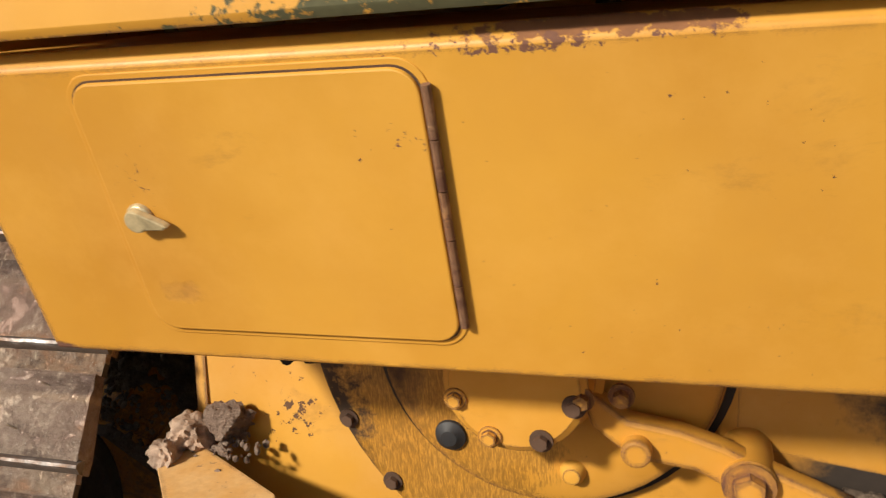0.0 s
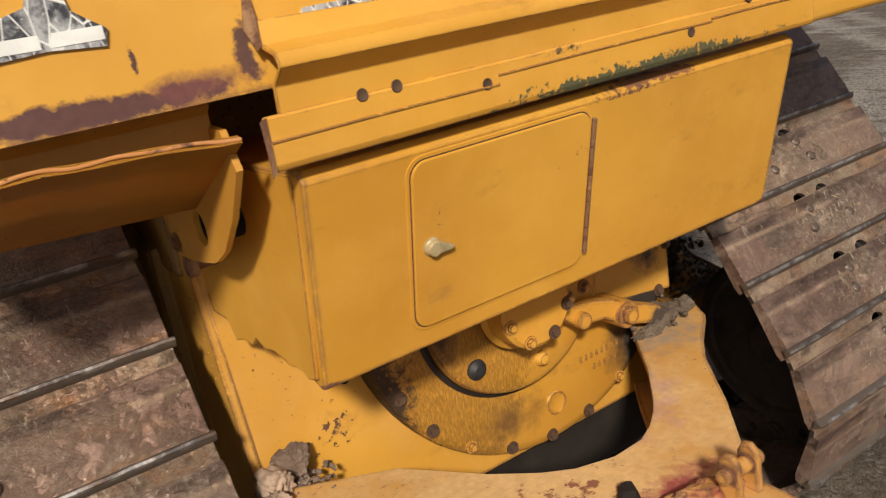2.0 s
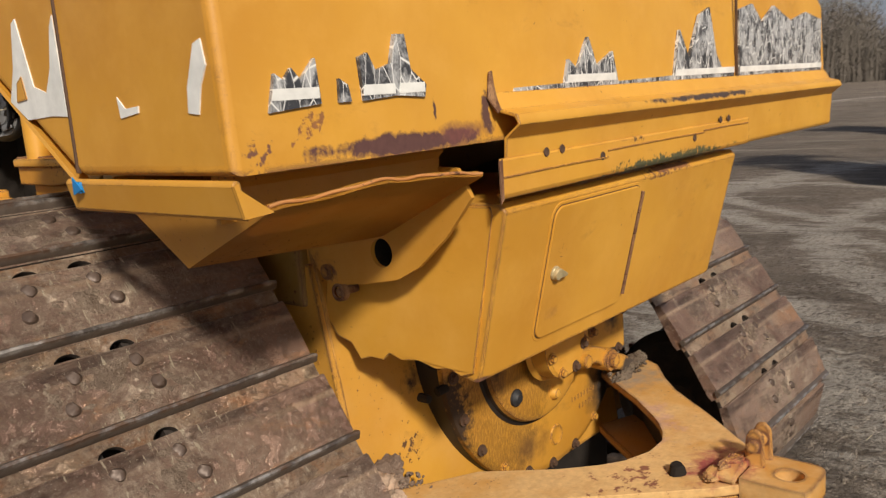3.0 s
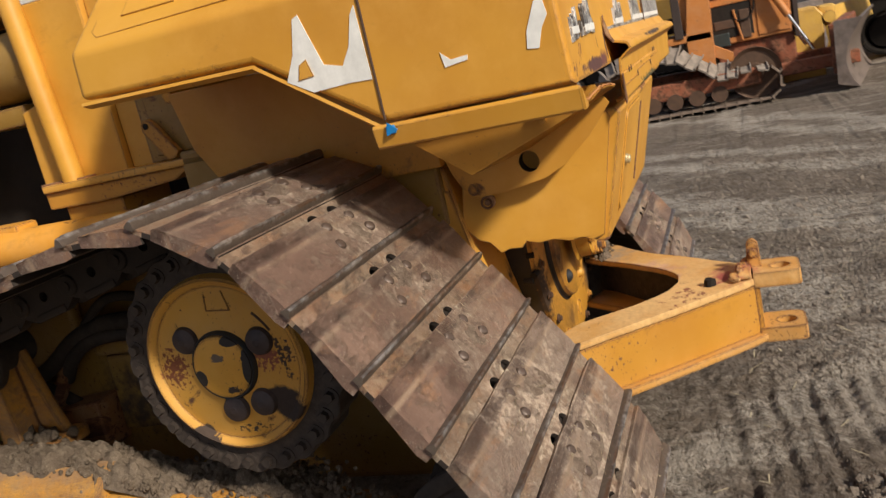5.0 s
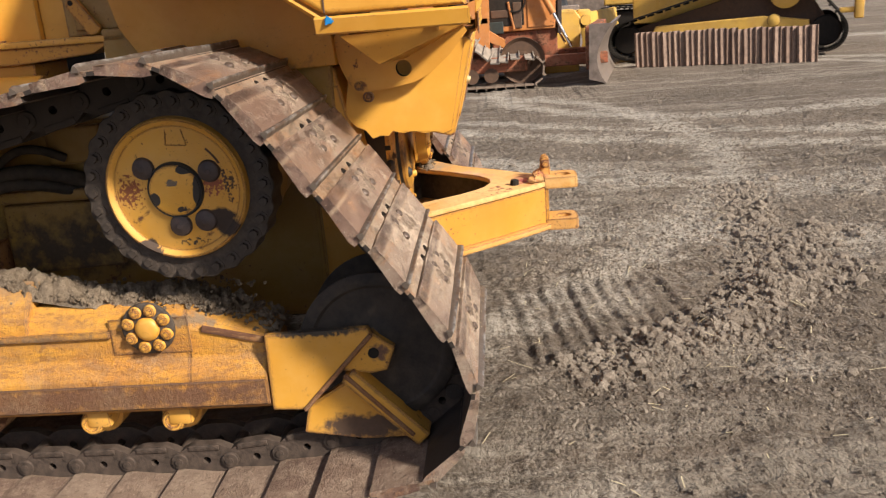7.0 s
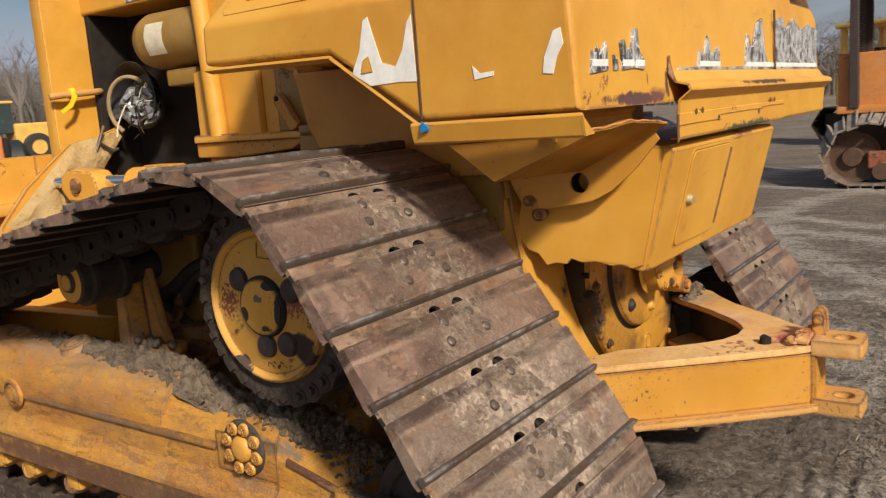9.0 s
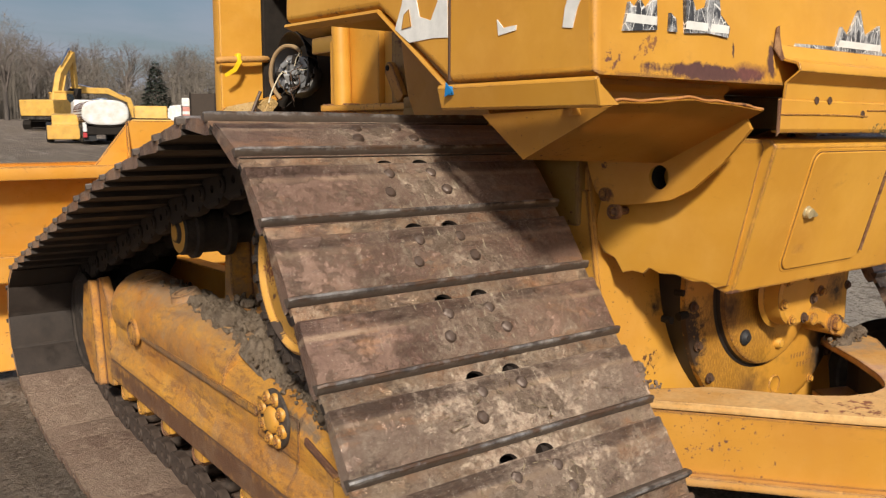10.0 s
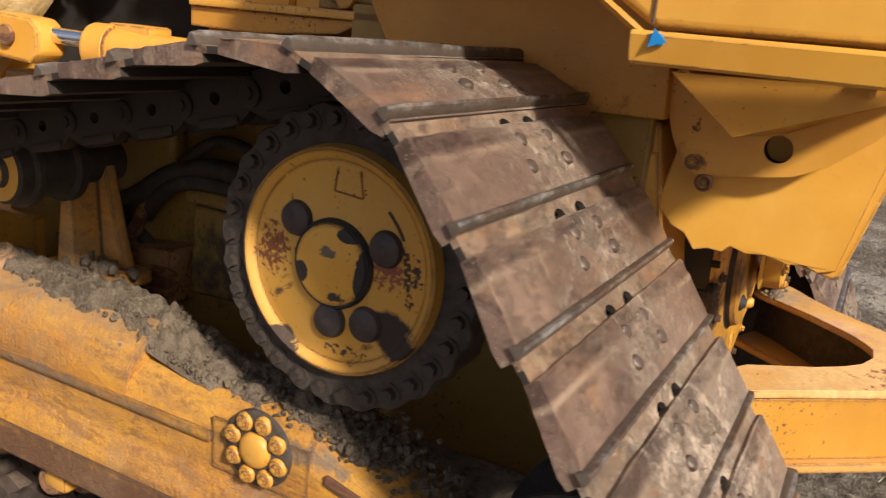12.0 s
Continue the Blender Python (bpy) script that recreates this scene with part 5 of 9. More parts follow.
def shoe_straw_mesh(seed):
    """Bits of straw caught round a shoe's bolts."""
    m = BM()
    rng = random.Random(seed)
    for _ in range(40):
        x, y = rng.gauss(0, 0.14), rng.uniform(0.06, 0.175)
        if abs(x) > 0.40:
            continue
        a, ln = rng.uniform(0, 3.14), rng.uniform(0.005, 0.022)
        d = Vector((math.cos(a), math.sin(a), rng.uniform(-0.15, 0.15))) * ln
        w = Vector((-math.sin(a), math.cos(a), 0)) * 0.0008
        p = Vector((x, y, 0.014 - 0.03 * (y - 0.05)))
        p.z = max(p.z, 0.011) + rng.uniform(0, 0.004)
        m.faces.new([m.verts.new(q) for q in (p - w, p + w, p + d + w, p + d - w)])
    bmesh.ops.solidify(m, geom=m.faces[:], thickness=0.0012)
    return as_mesh("straw", m, M_STRAW)


def shoe_mud_mesh(seed):
    """Dried mud left between a shoe's bolts."""
    m = BM()
    nx, ny = 40, 16
    g = []
    for i in range(nx + 1):
        row = []
        for j in range(ny + 1):
            x, y = -0.21 + 0.42 * i / nx, 0.054 + 0.122 * j / ny
            e = min(1.0, 5 * j / ny, 5 * (1 - j / ny), 5 * i / nx, 5 * (1 - i / nx))
            p = Vector((x, y, seed * 3.7))
            c = 1 - (abs(x) / 0.20) ** 2
            h = 0.012 * noise.fractal(p * 16, 1.0, 2.0, 4) + 0.007 * c + 0.008 * abs(noise.noise(p * 70)) - 0.0085
            row.append(m.verts.new((x, y, 0.0075 - 0.003 * (y - 0.05) / 0.12 + max(-0.006, h) * e - 0.004 * (1 - e))))
        g.append(row)
    for i in range(nx):
        for j in range(ny):
            m.faces.new((g[i][j], g[i + 1][j], g[i + 1][j + 1], g[i][j + 1]))
    me = as_mesh("dried_mud", m, M_SHOEMUD, 180)
    return me


def bolt_mesh():
    m = BM()
    lathe(m, [(0.0, 0.0165), (0.006, 0.016), (0.0115, 0.0135), (0.0145, 0.009), (0.0155, 0.002)], (0, 0, 0), (0, 0, 1), 14)
    jitter(m, 0.004, 70, 3.0)
    return as_mesh("bolt", m, M_BOLT)


M_SHOEMUD = soil("pale_mud_on_shoes", (0.18, 0.128, 0.094), (0.27, 0.20, 0.148), (0.42, 0.335, 0.25), 3.0)
SHOEMUD = [shoe_mud_mesh(i) for i in range(4)]
SHOESTRAW = [shoe_straw_mesh(i) for i in range(4)]
SHOES = [shoe_mesh(i) for i in range(5)]
LOW_SHOES = []
for me_ in SHOES[:3]:
    low_ = me_.copy()
    low_.materials[1] = M_MUDSHOE
    LOW_SHOES.append(low_)
MUDDY_SHOES = []
for me_ in SHOES:
    muddy_ = me_.copy()
    muddy_.materials[0] = M_SHOE_MUDDY
    MUDDY_SHOES.append(muddy_)
GROUSERS = [grouser_mesh(i) for i in range(5)]
LINK = link_mesh()
LOW_LINK = LINK.copy()
LOW_LINK.materials[0] = M_LINKMUD
SHOEBOLT = bolt_mesh()
rng = random.Random(11)
for side in (-1, 1):
    for i in range(COUNT):
        m = shoe_pose(i, side * TRACK_X if side < 0 else TRACK_X + 0.005)
        m = m @ pose(0, 0, 0, rng.uniform(-0.8, 0.8), rng.uniform(-0.35, 0.35), 0)
        shoe = share("track_shoe", LOW_SHOES[i % 3] if m[2][2] < -0.8 else (MUDDY_SHOES if m[2][3] < 1.12 and side < 0 else SHOES)[(i * 3 + (side > 0)) % 5], dozer, m, "brown steel track shoe with dried mud")
        share("grouser", GROUSERS[(i * 2 + 1) % 5], shoe, Matrix.Identity(4), "bright worn grouser bar")
        for bx, by in ((-0.059, 0.080), (0.059, 0.080), (-0.082, 0.134), (0.082, 0.134)):
            if rng.random() < 0.06:
                continue
            share("bolt", SHOEBOLT, shoe, pose(bx + rng.uniform(-0.003, 0.003), by, 0.001 + rng.uniform(-0.004, 0.001), 0, 0, rng.uniform(0, 60)))
        if m[2][2] > -0.8:
            tagged(share("dried_mud", SHOEMUD[(i + (side > 0)) % 4], shoe, Matrix.Identity(4)), kind="stuff")
            if m[2][3] < 1.12:
                tagged(share("straw", SHOESTRAW[(i * 3 + (side > 0)) % 4], shoe, Matrix.Identity(4)), kind="stuff")
        share("track_link", LOW_LINK if m[2][2] < -0.5 else LINK, dozer, m)


def idler(cx, cy, cz, r):
    m = BM()
    for sd in (-1, 1):
        lathe(m, [(0.0, 0.135), (0.06, 0.14), (0.075, 0.125), (0.10, 0.118), (r - 0.05, 0.118), (r - 0.04, 0.126), (r - 0.012, 0.126), (r, 0.118), (r, 0.103), (0.0, 0.103)], (cx, cy, cz), (sd, 0, 0), 56)
    cyl(m, (cx - 0.11, cy, cz), (cx + 0.11, cy, cz), 0.2, n=40)
    return m


for side in (-1, 1):
    cx = side * TRACK_X
    part("idler_wheel", idler(cx, CIRCLES[3][0] + 0.01, CIRCLES[3][1] + 0.045, 0.262), M_IDLER, dozer, "dusty black idler wheel")
    part("idler_wheel", idler(cx, CIRCLES[0][0], CIRCLES[0][1], 0.262), M_IDLER, dozer, "dusty black idler wheel")


def sprocket(side):
    cx, cy, cz = side * 1.20, 3.30, 1.13
    ax = (side, 0, 0)
    m = BM()
    prof = []
    T = 24
    for i in range(T * 4):
        a = 2 * math.pi * i / (T * 4)
        prof.append((cy + (0.304 if i % 4 in (0, 1) else 0.296) * math.cos(a), cz + (0.304 if i % 4 in (0, 1) else 0.296) * math.sin(a)))
    prism(m, prof, "x", cx - side * 0.085, cx + side * 0.03, 0.003, 1)
    hub = part("sprocket", m, M_DARKSTEEL, dozer, "dark toothed sprocket ring with a chipped yellow hub", 30)
    m = BM()
    lathe(m, [(0.0, 0.050), (0.178, 0.049), (0.190, 0.043), (0.198, 0.043), (0.206, 0.052), (0.216, 0.057), (0.222, 0.053), (0.225, 0.040), (0.232, 0.0)], (cx, cy, cz), ax, 72)
    part("hub_disc", m, M_SPROCK, hub, "chipped yellow hub disc")
    m = BM()
    lathe(m, [(0.0, 0.021), (0.070, 0.020), (0.079, 0.016), (0.081, 0.008)], (cx + side * 0.050, cy, cz), ax, 48)
    part("hub_cap", m, M_HUBCAP, hub, "yellow hub cap worn to black along one side")
    m = BM()
    lathe(m, [(0.081, 0.013), (0.084, 0.014), (0.088, 0.008), (0.089, -0.002)], (cx + side * 0.050, cy, cz), ax, 48)
    part("seal_ring", m, M_BLACK, hub)
    for dy, dz in ((0.092, 0.072), (-0.113, 0.052), (0.002, -0.114), (-0.080, -0.103)):
        m = BM()
        lathe(m, [(0.0, 0.020), (0.008, 0.020), (0.012, 0.017), (0.024, 0.016), (0.032, 0.011), (0.036, 0.0)], (cx + side * 0.05, cy + dy, cz + dz), ax, 28)
        part("hub_bolt", m, M_HUBBOLT, hub)
    for i in range(30):
        a = 2 * math.pi * i / 30
        m = Matrix.Translation((cx + side * 0.031, cy + 0.272 * math.cos(a), cz + 0.272 * math.sin(a)))
        if i == 0:
            b_ = BM()
            hexbolt(b_, (0, 0, 0), ax, 0.0145, 0.016, True)
            jitter(b_, 0.003, 60, 2.0)
            me = as_mesh("rim_bolt", b_, M_NUT)
        share("rim_bolt", me, hub, m)
    m = BM()
    lathe(m, [(0.20, 0.0), (0.23, -0.10), (0.27, -0.14), (0.27, -0.30), (0.24, -0.36), (0.24, -0.60)], (cx, cy, cz), ax, 48)
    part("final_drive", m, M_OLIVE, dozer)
    for a0, a1 in (((-0.045, 0.185), (-0.055, 0.135)), ((-0.055, 0.135), (0.010, 0.140)), ((0.005, 0.182), (0.010, 0.140))):
        m = BM()
        tube(m, [(cx + side * 0.050, cy + a0[0], cz + a0[1]), (cx + side * 0.050, cy + a1[0], cz + a1[1])], 0.0022, 6, 0)
        part("cast_ridge", m, M_SPROCK, hub)
    # stamped marks, past reading
    for k in range(13):
        a = radians(180 - 20 + 3.4 * k) if k < 8 else radians(135 + 4.0 * (k - 8))
        r = 0.165 if k % 2 or k >= 8 else 0.158
        m = BM()
        box(m, -0.001, 0.001, -0.003, 0.003, -0.007, 0.007, 0, Matrix.Translation((cx + side * 0.050, cy + r * math.cos(a), cz + r * math.sin(a))) @ pose(0, 0, 0, math.degrees(a), 0, 0))
        part("stamped_mark", m, M_BROWN, hub)


sprocket(-1)
sprocket(1)


def track_frame(side):
    s = side
    m = BM()
    prof = [(0.95, 0.62), (1.06, 0.735), (1.16, 0.735), (1.205, 0.70), (1.222, 0.655), (1.222, 0.556), (1.254, 0.500), (1.258, 0.488), (1.258, 0.385), (1.235, 0.365), (0.93, 0.365)]
    prism(m, [(s * x, z) for x, z in prof], "y", 3.36, 5.16, 0.006)
    tail = BM()
    prism(tail, [(s * x, z) for x, z in prof], "y", 3.10, 3.362, 0.004)
    for v in tail.verts:
        if v.co.z > 0.56:
            v.co.z -= (v.co.z - 0.56) * 0.62 * (3.362 - v.co.y) / 0.262
    fr = part("track_frame", m, M_FRAME, dozer, "muddy yellow track roller frame")
    part("frame_tail", tail, M_FRAME, fr)
    m = BM()
    prism(m, [(s * 1.2585, 0.385), (s * 1.262, 0.39), (s * 1.262, 0.472), (s * 1.2585, 0.478)], "y", 3.11, 5.12)
    part("skid_strip", m, M_RAIL, fr, "rusty lower rail")
    m = BM()
    box(m, min(s * 1.22, s * 1.234), max(s * 1.22, s * 1.234), 3.62, 5.08, 0.635, 0.662, 0.005)
    box(m, min(s * 1.22, s * 1.2255), max(s * 1.22, s * 1.2255), 3.35, 3.62, 0.573, 0.70, 0.002)
    part("rib", m, M_FRAME, fr)
    m = BM()
    box(m, min(s * 1.22, s * 1.230), max(s * 1.22, s * 1.230), 3.10, 3.31, 0.615, 0.64, 0.004, Matrix.Translation((0, 3.2, 0.63)) @ pose(0, 0, 0, 14, 0, 0) @ Matrix.Translation((0, -3.2, -0.63)))
    part("rib", m, M_FRAMED, fr)
    # recoil housing at the front, round-topped
    m = BM()
    cyl(m, (s * 1.08, 3.9, 0.665), (s * 1.08, 5.15, 0.70), 0.145, 0.165, 32, 0.01)
    part("recoil_housing", m, M_HOUSING, fr)
    for y, r in ((4.55, 0.055), (4.98, 0.05)):
        m = BM()
        lathe(m, [(0.0, 0.012), (r * 0.6, 0.012), (r * 0.68, 0.018), (r, 0.014), (r * 1.25, -0.03)], (s * 1.11, y, 0.845), (s * 0.35, 0, 1), 24)
        part("grease_cover", m, M_HOUSING, fr)
    m = BM()
    lathe(m, [(0.0, 0.020), (0.03, 0.020), (0.042, 0.008), (0.046, 0.02), (0.055, 0.016), (0.06, 0.0)], (s * 1.235, 4.82, 0.655), (s, 0, 0), 24)
    part("inspection_cover", m, M_FRAME, fr)
    # bolted bearing cap
    # seat in dark steel, seen between the yellow bosses
    m = BM()
    lathe(m, [(0.0, 0.008), (0.082, 0.008), (0.088, 0.004), (0.09, -0.004)], (s * 1.232, 3.482, 0.668), (s, 0, 0), 40)
    capo = part("pivot_cap", m, M_DARKSTEEL, fr, "bolted yellow pivot cap on a dark seat")
    m = BM()
    lathe(m, [(0.0, 0.022), (0.022, 0.021), (0.034, 0.017), (0.040, 0.010), (0.042, 0.0)], (s * 1.236, 3.482, 0.668), (s, 0, 0), 36)
    part("dome", m, M_ROLLER, capo)
    for i in range(8):
        a = 2 * math.pi * i / 8 + 0.3
        m = BM()
        y, z = 3.482 + 0.066 * math.cos(a), 0.668 + 0.066 * math.sin(a)
        lathe(m, [(0.0, 0.007), (0.017, 0.007), (0.0205, 0.003), (0.0215, -0.006)], (s * 1.242, y, z), (s, 0, 0), 16)
        hexbolt(m, (s * 1.248, y, z), (s, 0, 0), 0.0105, 0.008, False)
        part("bolt", m, M_ROLLER, capo)
    # rear end: guide plate, lug and brace to the idler
    m = BM()
    prism(m, [(3.095, 0.365), (3.09, 0.632), (2.75, 0.642), (2.735, 0.615), (2.985, 0.36)], "x", s * 1.235, s * 1.262, 0.003)
    part("end_plate", m, M_ENDPLATE, fr, "yellow end plate of the track frame")
    m = BM()
    prism(m, [(2.742, 0.622), (2.668, 0.565), (2.70, 0.485), (2.755, 0.475), (2.862, 0.492)], "x", s * 1.20, s * 1.25, 0.004)
    part("lug", m, M_ENDPLATE, fr)
    m = BM()
    cyl(m, (s * 1.249, 2.74, 0.548), (s * 1.254, 2.74, 0.548), 0.018, n=20)
    part("lug_hole", m, M_DARK, fr)
    m = BM()
    d0, d1 = Vector((s * 1.22, 2.83, 0.475)), Vector((s * 1.22, 2.60, 0.235))
    q = (d1 - d0).to_track_quat("X", "Z").to_matrix().to_4x4()
    box(m, -0.17, 0.17, -0.05, 0.05, -0.03, 0.03, 0.006, Matrix.Translation((d0 + d1) / 2) @ q)
    part("brace", m, M_ENDPLATE, fr)
    m = BM()
    tube(m, [(s * 1.265, 2.985, 0.362), (s * 1.265, 2.74, 0.618)], 0.008, 8, 0)
    tube(m, [(s * 1.27, 2.84, 0.483), (s * 1.27, 2.63, 0.255)], 0.008, 8, 0)
    part("weld_bead", m, M_FRAMED, fr)
    m = BM()
    prism(m, [(2.985, 0.355), (3.01, 0.255), (2.80, 0.222), (2.62, 0.225), (2.82, 0.455)], "x", s * 1.17, s * 1.225, 0.004)
    part("idler_guard", m, M_ENDPLATE, fr)
    # front yoke
    m = BM()
    prism(m, [(5.17, 0.33), (5.20, 0.72), (5.30, 0.82), (5.62, 0.74), (5.70, 0.45), (5.55, 0.30)], "x", s * 1.20, s * 1.245, 0.006)
    prism(m, [(5.25, 0.32), (5.33, 0.80), (5.37, 0.80), (5.34, 0.32)], "x", s * 1.235, s * 1.285, 0.006)
    part("front_yoke", m, M_FRAME, fr)
    # bottom rollers
    for y in (3.466, 3.756, 4.20, 4.55, 4.86, 5.1):
        m = BM()
        lathe(m, [(0.0, 0.026), (0.022, 0.026), (0.024, 0.031), (0.034, 0.031), (0.038, 0.026), (0.039, 0.012), (0.044, 0.010), (0.047, 0.0), (0.046, -0.06), (0.075, -0.062), (0.075, -0.22), (0.0, -0.22)], (s * 1.19, y, 0.315), (s, 0, 0), 28)
        part("bottom_roller", m, M_FRAMED if y in (4.20, 4.55) else M_ROLLER, fr)
        m = BM()
        box(m, min(s * 1.14, s * 1.222), max(s * 1.14, s * 1.222), y - 0.070, y + 0.015, 0.300, 0.37, 0.012)
        part("roller_bracket", m, M_ROLLER, fr)
    # caked mud on top of the frame
    m = BM()

    def top(u, v):
        y = 3.07 + u * 1.80
        x = 0.93 + v * (0.270 - 0.070 * u)
        z = float(np.interp(x, (0.88, 0.95, 1.06, 1.16, 1.205, 1.222), (0.60, 0.66, 0.737, 0.737, 0.703, 0.657))) - 0.115 * max(0, 3.36 - y) / 0.26
        g_ = (y - 3.9) / 1.25
        r_ = 0.147 + 0.02 * g_
        zh = 0.665 + 0.035 * g_ + math.sqrt(max(0.0, r_ ** 2 - (x - 1.08) ** 2))
        w = max(0.0, min(1.0, (y - 3.55) / 0.5))
        return (s * x, y, z + (max(z, zh) - z) * w * w * (3 - 2 * w))
    mound(m, top, 210, 60, 0.036, 3.0 + s)
    crumbs = random.Random(40 + s)
    spots_ = []
    for _ in range(1300):
        u, v = min(0.98, abs(crumbs.gauss(0, 0.42))), crumbs.uniform(0.1, 1.0)
        spots_.append(Vector(top(u, v)) + Vector((0, 0, crumbs.uniform(0.005, 0.05) * (1.1 - u) * (1 - 0.7 * v * v))))
    tagged(part("caked_mud", m, M_MUD, fr, "lumpy dried mud along the track frame", 180), kind="stuff")
    m = lumps((0, 0, 0), (0, 0, 0), len(spots_), 60 + s, 0.003, 0.013, spots_)
    tagged(part("mud_crumb", m, M_MUD, fr, "crumbs of dried mud", 50), kind="stuff")
    m = lumps((s * 1.08, 3.70, 0.760), (0.08, 0.5, 0.010), 320, 8 + s, 0.004, 0.013)
    tagged(part("caked_mud", m, M_MUD, fr, "loose lumps of dried mud", 60), kind="stuff")
    m = lumps((s * 1.12, 3.26, 0.715), (0.07, 0.10, 0.015), 80, 18 + s, 0.006, 0.018)
    tagged(part("caked_mud", m, M_MUD, fr, "loose lumps of dried mud", 60), kind="stuff")
    # carrier roller on its pedestal
    m = BM()
    c = (s * 1.17, 4.41, 1.115)
    lathe(m, [(0.0, 0.02), (0.035, 0.02), (0.04, 0.008), (0.078, 0.006), (0.085, 0.0), (0.085, -0.035), (0.10, -0.04), (0.10, -0.06), (0.082, -0.065), (0.082, -0.16), (0.10, -0.165), (0.10, -0.19), (0.06, -0.2), (0.06, -0.35)], c, (s, 0, 0), 36)
    ca = part("carrier_roller", m, M_IDLER, dozer, "dusty black carrier roller on a pedestal")
    m = BM()
    lathe(m, [(0.0, 0.022), (0.03, 0.022), (0.036, 0.008), (0.076, 0.0075)], c, (s, 0, 0), 36)
    part("roller_cap", m, M_ROLLER, ca, "chipped yellow roller cap")
    m = BM()
    prism(m, [(4.36, 1.15), (4.44, 1.15), (4.50, 0.92), (4.52, 0.80), (4.26, 0.80), (4.30, 0.92)], "x", s * 0.86, s * 0.90, 0.008)
    prism(m, [(4.385, 1.13), (4.415, 1.13), (4.45, 0.80), (4.36, 0.80)], "x", s * 0.86, s * 0.99, 0.008)
    box(m, min(s * 0.82, s * 1.02), max(s * 0.82, s * 1.02), 4.24, 4.53, 0.77, 0.82, 0.015)
    part("pedestal", m, M_FRAME, ca)
    tagged(part("caked_mud", lumps((s * 0.95, 4.36, 0.83), (0.07, 0.12, 0.02), 50, 28 + s, 0.01, 0.03), M_MUD, ca, "", 60), kind="stuff")


track_frame(-1)
track_frame(1)

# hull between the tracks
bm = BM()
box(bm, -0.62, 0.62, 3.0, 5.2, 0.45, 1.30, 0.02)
hull = part("hull", bm, M_OLIVE, dozer, "yellow main hull, its colour dimmed for shade")
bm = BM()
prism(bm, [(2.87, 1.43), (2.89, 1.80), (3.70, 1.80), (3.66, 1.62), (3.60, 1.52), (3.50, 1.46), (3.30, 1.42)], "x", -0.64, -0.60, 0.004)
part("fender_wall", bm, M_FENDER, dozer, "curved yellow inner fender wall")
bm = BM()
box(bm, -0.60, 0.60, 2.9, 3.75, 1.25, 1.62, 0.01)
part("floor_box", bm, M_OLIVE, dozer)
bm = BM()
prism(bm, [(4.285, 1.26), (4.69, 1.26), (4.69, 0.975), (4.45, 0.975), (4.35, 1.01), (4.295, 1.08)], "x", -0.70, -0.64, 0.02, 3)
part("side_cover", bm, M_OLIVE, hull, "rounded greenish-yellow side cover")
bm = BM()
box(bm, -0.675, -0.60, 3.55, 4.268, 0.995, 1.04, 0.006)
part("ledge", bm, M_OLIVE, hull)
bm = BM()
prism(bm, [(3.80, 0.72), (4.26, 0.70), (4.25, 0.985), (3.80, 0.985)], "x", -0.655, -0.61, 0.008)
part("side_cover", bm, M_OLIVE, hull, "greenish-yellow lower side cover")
bm = BM()
prism(bm, [(4.275, 0.66), (4.53, 0.64), (4.53, 0.80), (4.46, 0.83), (4.275, 0.85)], "x", -0.73, -0.61, 0.015)
part("bracket_block", bm, M_FRAMED, hull, "dusty brown bracket block")
bm = BM()
prism(bm, [(4.48, 0.84), (4.44, 0.84), (4.33, 1.00), (4.36, 1.03)], "x", -0.735, -0.70, 0.006)
part("strut", bm, M_FRAMED, hull)
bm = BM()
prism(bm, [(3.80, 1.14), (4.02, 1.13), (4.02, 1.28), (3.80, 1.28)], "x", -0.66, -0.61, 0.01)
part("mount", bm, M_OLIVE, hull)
for p, r in (([(-0.66, 4.72, 1.00), (-0.72, 4.62, 0.965), (-0.73, 4.50, 0.955), (-0.73, 4.40, 1.00), (-0.73, 4.28, 1.085), (-0.72, 4.16, 1.125), (-0.70, 4.02, 1.12), (-0.63, 3.85, 1.05)], 0.030),
             ([(-0.70, 4.32, 1.05), (-0.72, 4.22, 1.13), (-0.73, 4.12, 1.205), (-0.72, 4.03, 1.215), (-0.66, 3.95, 1.16)], 0.017),
             ([(-0.70, 4.40, 0.93), (-0.74, 4.30, 1.03), (-0.74, 4.18, 1.085), (-0.70, 4.05, 1.075), (-0.64, 3.92, 1.02)], 0.024),
             ([(-0.64, 4.60, 0.90), (-0.70, 4.52, 0.91), (-0.70, 4.44, 0.87), (-0.66, 4.40, 0.80)], 0.022)):
    bm = BM()
    tube(bm, p, r, 12)
    part("hydraulic_hose", bm, M_IDLER, hull)

# step, guard box, post and hood in front of the tank
bm = BM()
box(bm, -0.58, -0.10, 3.66, 4.32, 1.565, 1.592, 0.004)
step = part("step_plate", bm, M_YEL, dozer, "bent yellow step plate with a rusted rim")
bm = BM()
prism(bm, [(3.72, 1.575), (4.345, 1.575), (4.345, 1.515), (4.10, 1.512), (3.80, 1.535)], "x", -0.585, -0.30, 0.004)
part("step_box", bm, M_WEB, step)
bm = BM()
box(bm, -0.56, -0.30, 4.05, 4.30, 1.40, 1.514, 0.006)
part("step_support", bm, M_WEB, step)
bm = BM()
box(bm, -0.60, -0.545, 3.66, 4.34, 1.575, 1.60, 0.004)
part("step_rim", bm, M_ROLLER, step, "rust-chipped yellow rim")
bm = BM()
prism(bm, [(4.02, 1.52), (4.395, 1.52), (4.395, 1.86), (4.27, 1.89), (4.27, 2.20), (4.02, 2.20)], "x", -0.525, -0.46, 0.008)
